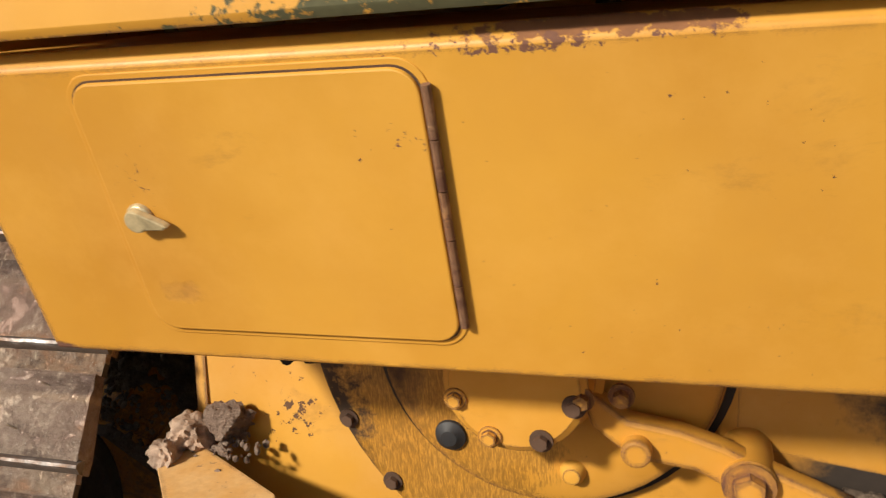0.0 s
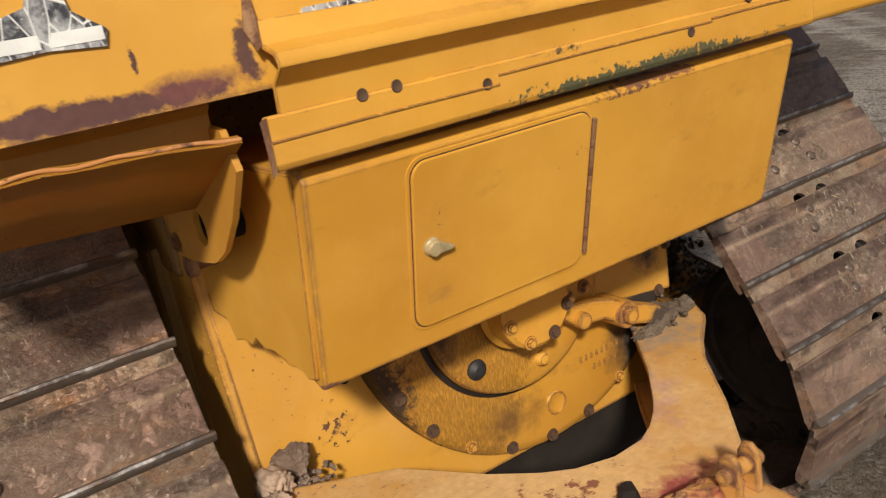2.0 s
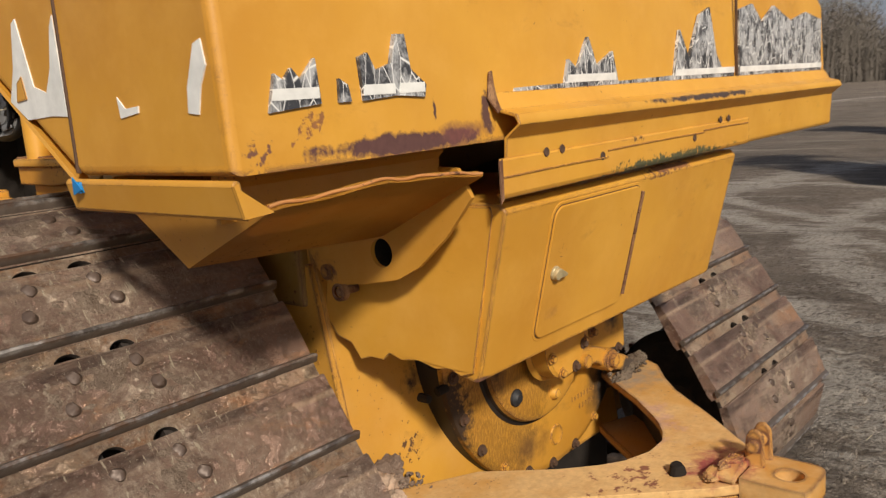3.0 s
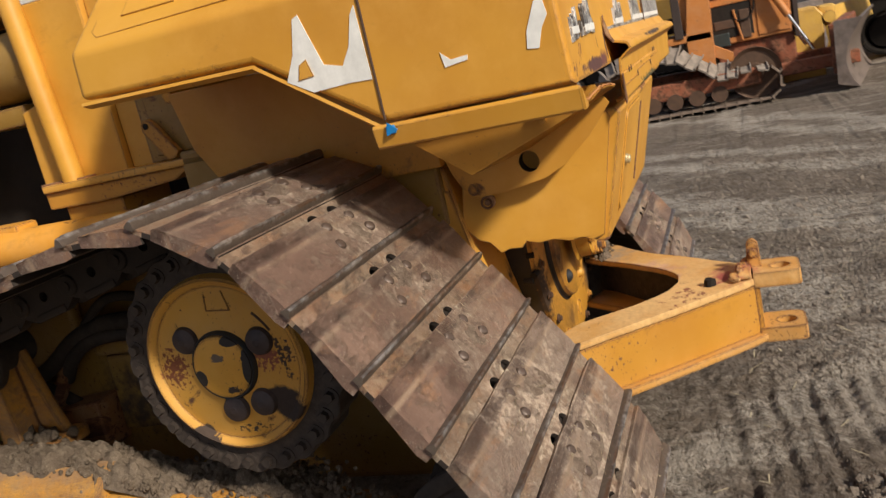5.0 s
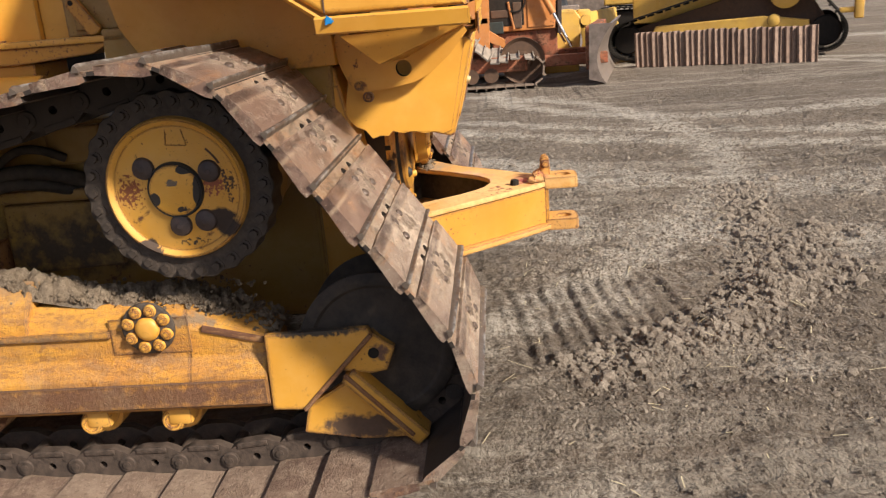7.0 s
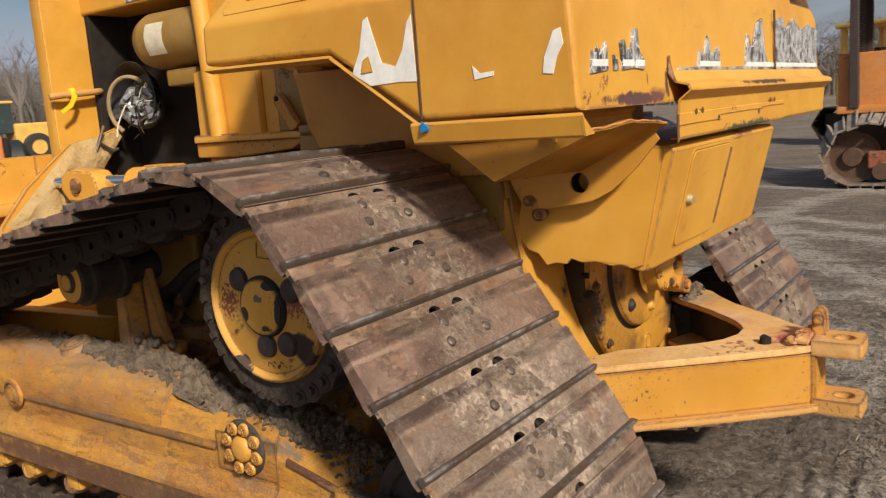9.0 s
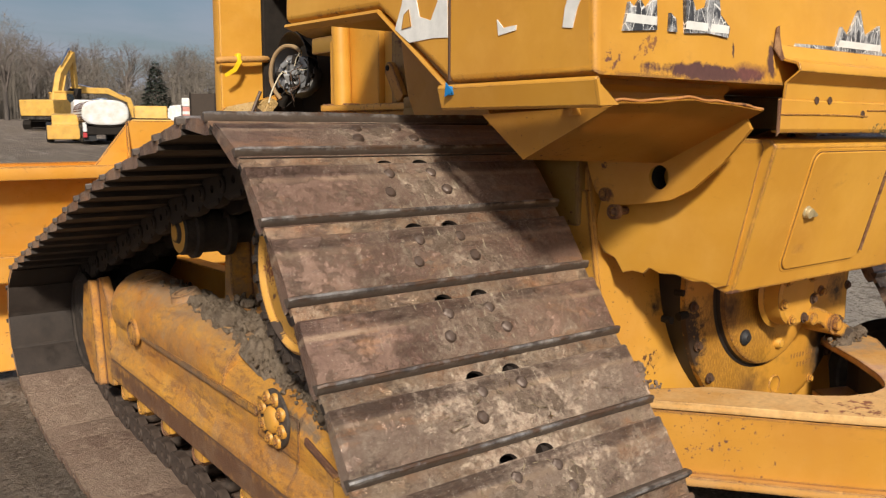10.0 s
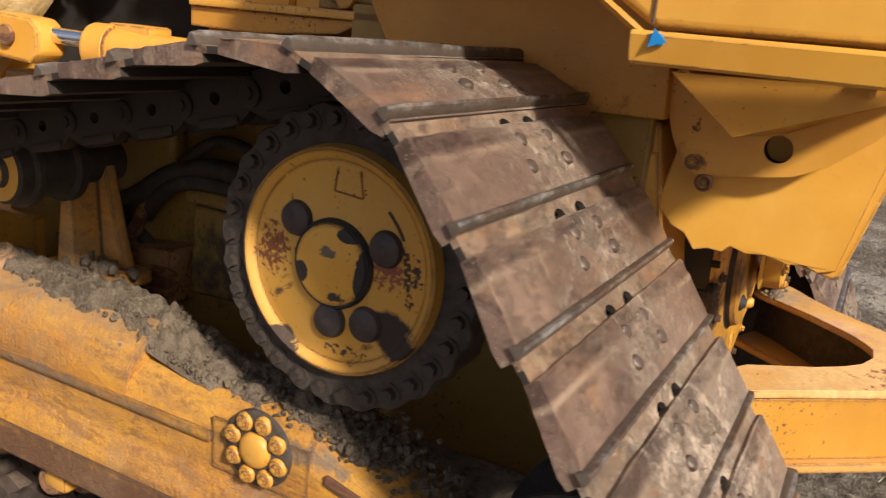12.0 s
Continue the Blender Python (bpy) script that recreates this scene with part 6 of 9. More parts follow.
box(bm, -0.50, -0.15, 3.70, 4.02, 1.592, 2.18, 0.008)
guard = part("guard_box", bm, M_YEL, dozer, "yellow side guard panel")
bm = BM()
box(bm, -0.525, -0.15, 3.72, 3.90, 1.60, 1.70, 0.01)
prism(bm, [(3.66, 1.66), (3.70, 1.62), (3.86, 1.62), (3.86, 1.82), (3.76, 1.82), (3.69, 1.78)], "x", -0.56, -0.52, 0.004)
part("bracket", bm, M_OLIVE, guard)
bm = BM()
prism(bm, [(3.90, 1.86), (3.80, 1.80), (3.72, 1.775), (3.655, 1.765), (3.625, 1.722), (3.65, 1.675), (3.695, 1.635), (3.73, 1.605), (3.90, 1.60)], "x", -0.545, -0.525, 0.003)
part("torn_bracket", bm, M_OLIVE, guard, "bent and torn bracket sheet")
bm = BM()
prism(bm, [(3.862, 1.728), (3.850, 1.742), (3.832, 1.744), (3.818, 1.732), (3.745, 1.625), (3.762, 1.606), (3.792, 1.600), (3.862, 1.705)], "x", -0.60, -0.575, 0.004)
lev_ = part("lever_plate", bm, M_WEB, guard, "yellow lever plate with a pin hole")
bm = BM()
cyl(bm, (-0.603, 3.842, 1.722), (-0.590, 3.842, 1.722), 0.010, n=16)
part("pin_hole", bm, M_DARK, lev_)
bm = BM()
cyl(bm, (-0.60, 3.66, 1.735), (-0.45, 3.66, 1.735), 0.016, n=12)
cyl(bm, (-0.59, 3.74, 1.80), (-0.50, 3.70, 1.81), 0.028, n=14, bev=0.004)
part("linkage_pin", bm, M_WEB, guard)
bm = BM()
cyl(bm, (-0.562, 4.225, 1.59), (-0.537, 4.315, 2.72), 0.036, n=20)
part("post", bm, M_YEL, dozer, "yellow upright tube with chipped paint")
bm = BM()
box(bm, -0.58, -0.45, 4.16, 4.36, 1.592, 1.606, 0.003)
part("post_foot", bm, M_FRAMED, step)
bm = BM()
prism(bm, [(-0.44, 2.20), (-0.44, 2.42), (-0.38, 2.455), (0.40, 2.455), (0.46, 2.42), (0.46, 2.20)], "y", 4.03, 5.35, 0.012)
hood = part("hood", bm, M_YEL, dozer, "yellow engine hood with torn decals")
bm = BM()
prism(bm, [(4.13, 2.215), (4.13, 2.41), (4.20, 2.405), (4.32, 2.38), (4.40, 2.36), (4.50, 2.40), (4.72, 2.37), (4.72, 2.30), (4.90, 2.33), (4.90, 2.215)], "x", -0.4432, -0.4405)
part("decal", bm, M_FOIL, hood, "torn silver and black decal")
bm = BM()
prism(bm, [(4.135, 2.216), (4.135, 2.232), (4.37, 2.235), (4.37, 2.218)], "x", -0.4455, -0.4435)
prism(bm, [(4.45, 2.218), (4.47, 2.33), (4.52, 2.28), (4.56, 2.34), (4.62, 2.25), (4.75, 2.30), (4.78, 2.218)], "x", -0.4455, -0.4435)
prism(bm, [(4.17, 2.24), (4.19, 2.39), (4.22, 2.24)], "x", -0.4455, -0.4435)
part("decal_white", bm, M_DECAL, hood)
for y, z in ((4.20, 2.45), (3.80, 2.20)):
    bm = BM()
    tube(bm, [(-0.40, y - 0.10, z), (-0.40, y - 0.10, z + 0.12), (-0.40, y + 0.10, z + 0.14), (-0.40, y + 0.10, z)], 0.017, 12)
    part("grab_handle", bm, M_YEL, hood)
bm = BM()
lathe(bm, [(0.06, 0.0), (0.06, 0.09), (0.12, 0.10), (0.15, 0.11), (0.15, 0.20), (0.13, 0.24), (0.0, 0.26)], (-0.15, 4.75, 2.45), (0, 0, 1), 32)
part("air_precleaner", bm, M_SEAT, hood, "dark air precleaner bowl")
bm = BM()
cyl(bm, (-0.05, 4.35, 2.45), (-0.05, 4.35, 2.95), 0.055, n=20)
part("exhaust_pipe", bm, M_DARK, hood)
# one black block fills the engine bay
bm = BM()
box(bm, -0.22, 0.42, 4.22, 5.25, 1.30, 2.20, 0.01)
part("engine", bm, M_DARK, dozer, "plain black engine block in the open bay")
bm = BM()
lathe(bm, [(0.0, 0.235), (0.08, 0.228), (0.108, 0.205), (0.122, 0.16), (0.122, -0.25), (0.11, -0.28), (0.0, -0.28)], (-0.42, 4.56, 2.025), (0, 1, 0), 36)
muf = part("air_cleaner", bm, M_OLIVE, dozer, "yellow air cleaner can with a paper label")
bm = BM()
for i in range(8):
    t0, t1 = radians(150 + i * 8), radians(158 + i * 8)
    bm.faces.new([bm.verts.new((-0.42 + 0.1235 * math.cos(t), y, 2.025 + 0.1235 * math.sin(t))) for t, y in ((t0, 4.54), (t1, 4.54), (t1, 4.66), (t0, 4.66))])
bmesh.ops.remove_doubles(bm, verts=bm.verts[:], dist=0.0005)
bmesh.ops.solidify(bm, geom=bm.faces[:], thickness=0.001)
part("label", bm, M_PAPER, muf, "faded unreadable paper label")
bm = BM()
box(bm, -0.50, -0.30, 4.40, 4.60, 1.82, 1.89, 0.01)
part("muffler_bracket", bm, M_OLIVE, muf)
# alternator and corrugated hose coil
M_TAN = plain("tan_canvas_strap", (0.30, 0.20, 0.10), 0.7)
AC = Vector((-0.36, 4.99, 1.755))
AX = Vector((-0.72, -0.69, 0.05)).normalized()
bm = BM()
lathe(bm, [(0.0, 0.075), (0.022, 0.075), (0.028, 0.062), (0.05, 0.066), (0.062, 0.05), (0.088, 0.046), (0.098, 0.03), (0.098, -0.05), (0.08, -0.09), (0.0, -0.09)], AC, AX, 28)
jitter(bm, 0.010, 30, 4.0)
alt = part("alternator", bm, M_GREYMETAL, dozer, "grey alternator with tangled wires and a brown belt")
for k in range(8):
    a_ = 2 * math.pi * k / 8
    bm = BM()
    s_ = AX.cross(Vector((0, 0, 1))).normalized()
    c = AC + s_ * 0.068 * math.cos(a_) + Vector((0, 0, 0.068 * math.sin(a_)))
    box(bm, -0.022, 0.022, -0.012, 0.012, -0.01, 0.022, 0.004, Matrix.Translation(c + AX * 0.048) @ AX.to_track_quat("Z", "Y").to_matrix().to_4x4() @ pose(0, 0, 0, 0, 0, 40 * k))
    part("housing_rib", bm, M_GREYMETAL if k % 2 else M_DARK, alt)
rng_w = random.Random(77)
for k in range(16):
    bm = BM()
    p = []
    q0 = AC + AX * 0.07 + Vector((rng_w.gauss(0, 0.02), rng_w.gauss(0, 0.02), rng_w.gauss(0, 0.03)))
    for t in range(5):
        p.append(q0.copy())
        q0 = q0 + Vector((rng_w.gauss(-0.006, 0.018), rng_w.gauss(-0.004, 0.018), rng_w.gauss(-0.012, 0.03)))
    tube(bm, p, rng_w.choice((0.0018, 0.0025, 0.0035)), 6, 2)
    part("wire", bm, (M_PAPER, M_DARK, M_GREYMETAL, M_DARK, M_BROWN)[k % 5], alt)
bm = BM()
tube(bm, [AC + Vector((-0.03, 0.02, 0)) + Vector((-0.05 * math.cos(t), 0.10 * math.cos(t) + 0.03, 0.135 * math.sin(t) + 0.012)) for t in (-1.1, -0.6, -0.1, 0.4, 0.9, 1.4, 1.9, 2.3)], 0.010, 8, 2)
part("belt", bm, M_TAN, alt)
for k in range(20):
    bm = BM()
    c = Vector((-0.30 - 0.004 * k, 5.04, 1.80))
    r = 0.118 + 0.0030 * k
    pts = [c + Vector((0.0, r * math.cos(radians(-35 + 250 * i / 26)), r * 0.95 * math.sin(radians(-35 + 250 * i / 26)))) for i in range(27)]
    tube(bm, pts, 0.0042, 6, 0)
    if k == 0:
        coil = part("hose_coil", bm, M_COIL, dozer, "black ribbed hose coiled beside the engine")
    else:
        part("coil_turn", bm, M_COIL, coil)
# added dark sheet in place of the bay's shade behind the coil
bm = BM()
box(bm, -0.43, 0.42, 5.225, 5.255, 1.25, 2.20, 0.004)
part("bay_dark_sheet", bm, M_DARK, dozer, "added dark sheet behind the hose coil")
# front guard pillar with its rail and ribbon
bm = BM()
box(bm, -0.645, -0.395, 5.26, 5.34, 1.20, 2.50, 0.01)
pillar = part("front_pillar", bm, M_YEL, dozer, "yellow radiator guard pillar")
bm = BM()
box(bm, -0.40, 0.45, 5.30, 5.42, 1.20, 2.46, 0.01)
part("radiator_guard", bm, M_OLIVE, dozer)
bm = BM()
tube(bm, [(-0.68, 5.22, 1.825), (-0.64, 5.20, 1.83), (-0.42, 5.20, 1.845), (-0.41, 5.27, 1.845)], 0.016, 12, 2)
part("rail", bm, M_DRAW, pillar)
bm = BM()
sheet(bm, [(-0.582, 5.18, 1.838), (-0.566, 5.178, 1.825), (-0.60, 5.172, 1.775), (-0.655, 5.17, 1.745), (-0.662, 5.17, 1.760), (-0.615, 5.174, 1.79)], 0.003)
box(bm, -0.590, -0.568, 5.181, 5.221, 1.818, 1.862, 0.006)
part("ribbon", bm, M_TAG, pillar, "yellow plastic ribbon knotted on the rail")
# mud-crusted guard plate beside the pillar and the arm behind it
M_SANDY = soil("sandy_crust", (0.58, 0.37, 0.14), (0.66, 0.46, 0.21), (0.70, 0.54, 0.32), 3.0)
bm = BM()
sheet(bm, [(x, 5.12, z) for x, z in ((-0.395, 1.675), (-0.42, 1.63), (-0.56, 1.46), (-0.80, 1.16), (-1.06, 1.16), (-1.03, 1.28), (-0.90, 1.43), (-0.68, 1.602), (-0.525, 1.633))], 0.03)
shield = part("splash_guard", bm, M_BLADE, dozer, "yellow guard plate crusted with sandy mud")
bm = BM()
g = []
for i in range(26):
    row = []
    for k in range(22):
        u, v = i / 25, k / 21
        upper = (Vector((-0.455, 5.085, 1.652)), Vector((-0.686, 5.085, 1.606)), Vector((-1.03, 5.085, 1.28)))
        lower = (Vector((-0.425, 5.085, 1.625)), Vector((-0.562, 5.085, 1.46)), Vector((-0.80, 5.085, 1.17)))
        a0, a1 = ((q[0].lerp(q[1], 2.5 * u) if u < 0.4 else q[1].lerp(q[2], (u - 0.4) / 0.6)) for q in (upper, lower))
        p = a0.lerp(a1, v)
        e = max(0.0, min(1, 5 * v, 5 * (1 - v), 6 * u, 6 * (1 - u)))
        h = 0.022 * e * (0.6 + noise.fractal(p * 14, 1.0, 2.0, 4)) + 0.012 * e * abs(noise.noise(p * 50))
        row.append(bm.verts.new(p - Vector((0, max(-0.004, h), 0))))
    g.append(row)
for i in range(25):
    for k in range(21):
        bm.faces.new((g[i][k], g[i + 1][k], g[i + 1][k + 1], g[i][k + 1]))
tagged(part("crusted_mud", bm, M_SANDY, shield, "", 180), kind="stuff")
bm = BM()
tube(bm, [(-0.58, 5.07, 1.56), (-0.53, 5.06, 1.68)], 0.008, 8, 0)
tube(bm, [(-0.56, 5.06, 1.60), (-0.50, 5.06, 1.56), (-0.47, 5.06, 1.57)], 0.008, 8, 0)
part("rod", bm, M_BOLT, shield)
# lift cylinder running forward on the left
bm = BM()
cyl(bm, (-0.60, 4.0, 1.405), (-0.70, 4.58, 1.42), 0.066, n=28, bev=0.006)
cyl(bm, (-0.69, 4.54, 1.42), (-0.705, 4.62, 1.42), 0.076, n=28, bev=0.008)
lift = part("lift_cylinder", bm, M_BLADE, dozer, "yellow hydraulic cylinder with a chrome rod")
bm = BM()
cyl(bm, (-0.70, 4.6, 1.44), (-0.79, 5.1, 1.445), 0.026, n=20)
part("rod", bm, M_CHROME, lift)
bm = BM()
box(bm, -0.70, -0.60, 4.40, 4.58, 1.45, 1.50, 0.012)
part("clevis", bm, M_BLADE, lift)

bm = BM()
prism(bm, [(4.76, 1.385), (4.80, 1.35), (4.98, 1.36), (5.03, 1.41), (5.02, 1.47), (4.96, 1.50), (4.80, 1.49), (4.76, 1.46)], "x", -0.80, -0.70, 0.012)
eye = part("rod_eye", bm, M_BLADE, lift)
bm = BM()
cyl(bm, (-0.815, 4.90, 1.43), (-0.69, 4.90, 1.43), 0.034, n=20, bev=0.004)
part("pin", bm, M_FRAMED, eye)

# blade across the front
bm = BM()
pts = []
for i in range(13):
    t = i / 12
    pts.append((6.62 + 0.16 * math.sin(math.pi * t) + 0.14 * (1 - t) - 0.02, 0.05 + 1.25 * t))
outer = [(y + 0.03, z) for y, z in pts]
prism(bm, pts + outer[::-1], "x", -2.05, 2.05, 0.003, 1)
blade = part("blade", bm, M_BLADE, dozer, "wide yellow dozer blade seen from behind")
bm = BM()
prism(bm, [(-0.92, 1.27), (-0.70, 1.545), (0.70, 1.545), (0.92, 1.27)], "y", 6.58, 6.61, 0.003)
part("spill_guard", bm, M_BLADE, blade)
for x in (-0.72, -0.41, -0.05, 0.30, 0.66):
    bm = BM()
    prism(bm, [(6.575, 1.54), (6.58, 1.27), (6.52, 1.20), (6.555, 1.40)], "x", x - 0.008, x + 0.008, 0.002, 1)
    part("rib", bm, M_BLADE, blade)
bm = BM()
box(bm, -2.05, 2.05, 6.52, 6.66, 1.20, 1.28, 0.012)
part("top_beam", bm, M_BLADE, blade)
bm = BM()
box(bm, -2.03, 2.03, 6.50, 6.62, 0.62, 0.78, 0.012)
part("mid_beam", bm, M_BLADE, blade)
for s in (-1, 1):
    bm = BM()
    prism(bm, [(5.0, 0.55), (6.6, 0.45), (6.6, 0.75), (5.0, 0.80)], "x", s * 0.56, s * 0.66, 0.01)
    part("push_arm", bm, M_BLADE, blade)

# what stands on the tank and deck
bm = BM()
lathe(bm, [(0.135, 0.0), (0.125, 0.03), (0.118, 0.16), (0.13, 0.18)], (-0.56, 3.02, 2.17), (0, 0, 1), 36)
neck = part("intake_neck", bm, M_YEL, tank, "round yellow neck under a square box")
bm = BM()
box(bm, -0.74, -0.40, 2.84, 3.24, 2.335, 2.43, 0.012)
box(bm, -0.70, -0.42, 2.90, 3.18, 2.42, 2.47, 0.012)
box(bm, -0.42, -0.22, 2.88, 3.10, 2.31, 2.43, 0.01)
part("intake_box", bm, M_YEL, neck)
bm = BM()
tube(bm, [(-0.56, 2.44, 2.145), (-0.66, 2.36, 2.19), (-0.72, 2.29, 2.29), (-0.66, 2.275, 2.32), (-0.56, 2.28, 2.265), (-0.36, 2.29, 2.155), (-0.19, 2.30, 2.062)], 0.0175, 14, 2)
hnd = part("grab_handle", bm, M_YEL, tank, "bent yellow grab handle, rusty at its foot")
bm = BM()
tube(bm, [(-0.215, 2.298, 2.075), (-0.165, 2.30, 2.048), (-0.168, 2.315, 2.015), (-0.25, 2.39, 1.968)], 0.0178, 14, 2)
part("rusty_end", bm, M_FRAMED, hnd, "rust-stained lower end")
bm = BM()
box(bm, -0.275, -0.225, 2.380, 2.405, 1.945, 1.990, 0.004)
part("foot", bm, M_FRAMED, hnd)
bm = BM()
box(bm, -0.585, -0.535, 2.425, 2.450, 2.12, 2.17, 0.006)
part("foot", bm, M_YEL, hnd)
bm = BM()
tube(bm, [(1.18, 2.45, 2.19), (1.24, 2.38, 2.33), (1.30, 2.345, 2.36), (1.345, 2.32, 2.28), (1.365, 2.30, 2.12)], 0.0175, 14, 2)
hnd2 = part("grab_handle", bm, M_YEL, tank, "bent yellow grab handle, rusty at its foot")
bm = BM()
tube(bm, [(1.365, 2.30, 2.14), (1.365, 2.30, 2.08), (1.30, 2.31, 2.055), (0.97, 2.395, 1.993)], 0.0178, 14, 2)
part("rusty_end", bm, M_FRAMED, hnd2, "rust-stained lower end")
bm = BM()
cyl(bm, (-0.30, 2.58, 1.95), (-0.085, 2.41, 2.36), 0.082, n=32)
fill = part("filler_tube", bm, M_YEL, tank, "leaning yellow filler tube with a black cap")
bm = BM()
cyl(bm, (-0.088, 2.412, 2.355), (-0.062, 2.391, 2.405), 0.098, n=32, bev=0.01)
cyl(bm, (-0.065, 2.394, 2.40), (-0.052, 2.384, 2.425), 0.035, n=16)
part("filler_cap", bm, M_BLACK, fill)
bm = BM()
cyl(bm, (1.10, 2.48, 2.08), (1.30, 2.385, 2.46), 0.037, n=20)
cyl(bm, (1.285, 2.392, 2.43), (1.315, 2.378, 2.49), 0.055, n=20, bev=0.01)
cyl(bm, (1.31, 2.38, 2.48), (1.33, 2.37, 2.52), 0.022, n=14)
part("breather", bm, M_YEL, tank, "capped yellow breather pipe")
bm = BM()
lathe(bm, [(0.0, 0.006), (0.055, 0.006), (0.058, 0.026), (0.080, 0.024), (0.085, -0.02)], (1.03, 2.437, 2.15), (0, -0.975, 0.21), 32)
part("gauge_cover", bm, M_YEL, tank)
bm = BM()
box(bm, -0.30, 0.30, 2.95, 3.10, 2.15, 2.52, 0.05, seg=4)
box(bm, -0.30, 0.30, 3.05, 3.50, 2.10, 2.25, 0.05, seg=4)
part("seat", bm, M_SEAT, dozer, "dark vinyl operator seat")
bm = BM()
cyl(bm, (-0.56, 3.42, 2.27), (-0.46, 3.20, 2.26), 0.05, n=24, bev=0.015)
ext = part("extinguisher", bm, M_RED, dozer, "small red extinguisher lying on the deck")
bm = BM()
cyl(bm, (-0.545, 3.385, 2.27), (-0.505, 3.30, 2.266), 0.0512, n=24)
part("label", bm, M_DECAL, ext)
bm = BM()
box(bm, -0.45, 0.60, 3.2, 3.82, 2.10, 2.195, 0.01)
part("deck", bm, M_DARK, dozer)
bm = BM()
tube(bm, [(-0.35, 3.55, 2.19), (-0.38, 3.55, 2.38), (-0.30, 3.42, 2.42), (-0.22, 3.40, 2.35)], 0.03, 10)
part("control_lever", bm, M_BLACK, dozer)

# torn lettering: plain scraps of decal on the shell
def scrap(pts, material, axis, a, b, parent=None):
    m = BM()
    prism(m, pts, axis, a, b)
    return part("decal_scrap", m, material, parent or tank)


xl = LX - 0.0022
scrap([(3.015, 1.745), (2.985, 1.80), (2.965, 1.875), (2.950, 1.882), (2.932, 1.82), (2.915, 1.765), (2.87, 1.752), (2.845, 1.79), (2.825, 1.855), (2.812, 1.872), (2.808, 1.71), (2.86, 1.713), (2.955, 1.71)], M_DECAL, "x", xl, LX + 0.001)
scrap([(2.985, 1.742), (2.975, 1.775), (2.955, 1.785), (2.945, 1.745)], M_YEL, "x", xl - 0.002, LX + 0.001)
scrap([(2.642, 1.732), (2.637, 1.700), (2.585, 1.706), (2.583, 1.716), (2.622, 1.714)], M_DECAL, "x", xl, LX + 0.001)
scrap([(2.455, 1.70), (2.45, 1.735), (2.425, 1.79), (2.408, 1.795), (2.402, 1.76), (2.418, 1.735), (2.43, 1.697)], M_DECAL, "x", xl, LX + 0.001)
yr = 2.3715
for pts in ([(-1.045, 1.692), (-1.03, 1.745), (-1.015, 1.735), (-1.00, 1.752), (-0.985, 1.735), (-0.955, 1.765), (-0.95, 1.70)],
            [(-0.915, 1.70), (-0.912, 1.735), (-0.895, 1.725), (-0.89, 1.70)],
            [(-0.865, 1.70), (-0.868, 1.765), (-0.85, 1.772), (-0.835, 1.745), (-0.80, 1.755), (-0.785, 1.80), (-0.765, 1.80), (-0.755, 1.745), (-0.72, 1.72), (-0.725, 1.70), (-0.79, 1.705)],
            [(-0.475, 1.695), (-0.47, 1.705), (-0.30, 1.708), (-0.28, 1.755), (-0.25, 1.735), (-0.20, 1.80), (-0.17, 1.74), (-0.10, 1.77), (-0.08, 1.705), (0.20, 1.71), (0.24, 1.82), (0.29, 1.75), (0.36, 1.86), (0.42, 1.88), (0.46, 1.76), (0.50, 1.72), (0.58, 1.72), (0.58, 1.695)],
            [(0.62, 1.695), (0.62, 1.88), (0.72, 1.90), (0.80, 1.85), (0.90, 1.90), (1.05, 1.86), (1.20, 1.89), (1.36, 1.87), (1.36, 1.695)]):
    scrap(pts, M_FOIL, "y", yr - 0.0005, 2.380)
for x0, x1 in ((-1.04, -0.953), (-0.866, -0.795), (-0.785, -0.725), (-0.29, -0.09), (0.21, 0.58), (0.62, 1.36)):
    scrap([(x0, 1.708), (x0 + 0.004, 1.724), (x1, 1.724), (x1, 1.708)], M_DECAL, "y", yr - 0.0015, 2.380)


# ---- ground ----
TABLES = np.random.RandomState(5).rand(32, 256, 256)


def fbm(x, y, scale, octaves=4, seed=0.0):
    v = np.zeros_like(x)
    amp, f = 1.0, 1.0 / scale
    for o in range(octaves):
        tab = TABLES[int(seed * 3 + o) % 32]
        u, w = x * f + 37.2, y * f + 11.9
        iu, iw = np.floor(u).astype(int), np.floor(w).astype(int)
        a, b = u - iu, w - iw
        a, b = a * a * (3 - 2 * a), b * b * (3 - 2 * b)
        g = lambda i, j: tab[(iu + i) % 256, (iw + j) % 256]
        v += amp * ((g(0, 0) * (1 - a) + g(1, 0) * a) * (1 - b) + (g(0, 1) * (1 - a) + g(1, 1) * a) * b - 0.5)
        amp *= 0.52
        f *= 2.03
    return v


def axis_steps(lo, hi, near_lo, near_hi, fine):
    a = list(np.arange(near_lo, near_hi, fine))
    s, p = fine, near_hi
    while p < hi:
        a.append(p)
        s = min(s * 1.18, 60)
        p += s
    a.append(hi)
    s, p = fine, near_lo
    b = []
    while p > lo:
        s = min(s * 1.18, 60)
        p -= s
        b.append(max(p, lo))
    return np.array(b[::-1] + a)


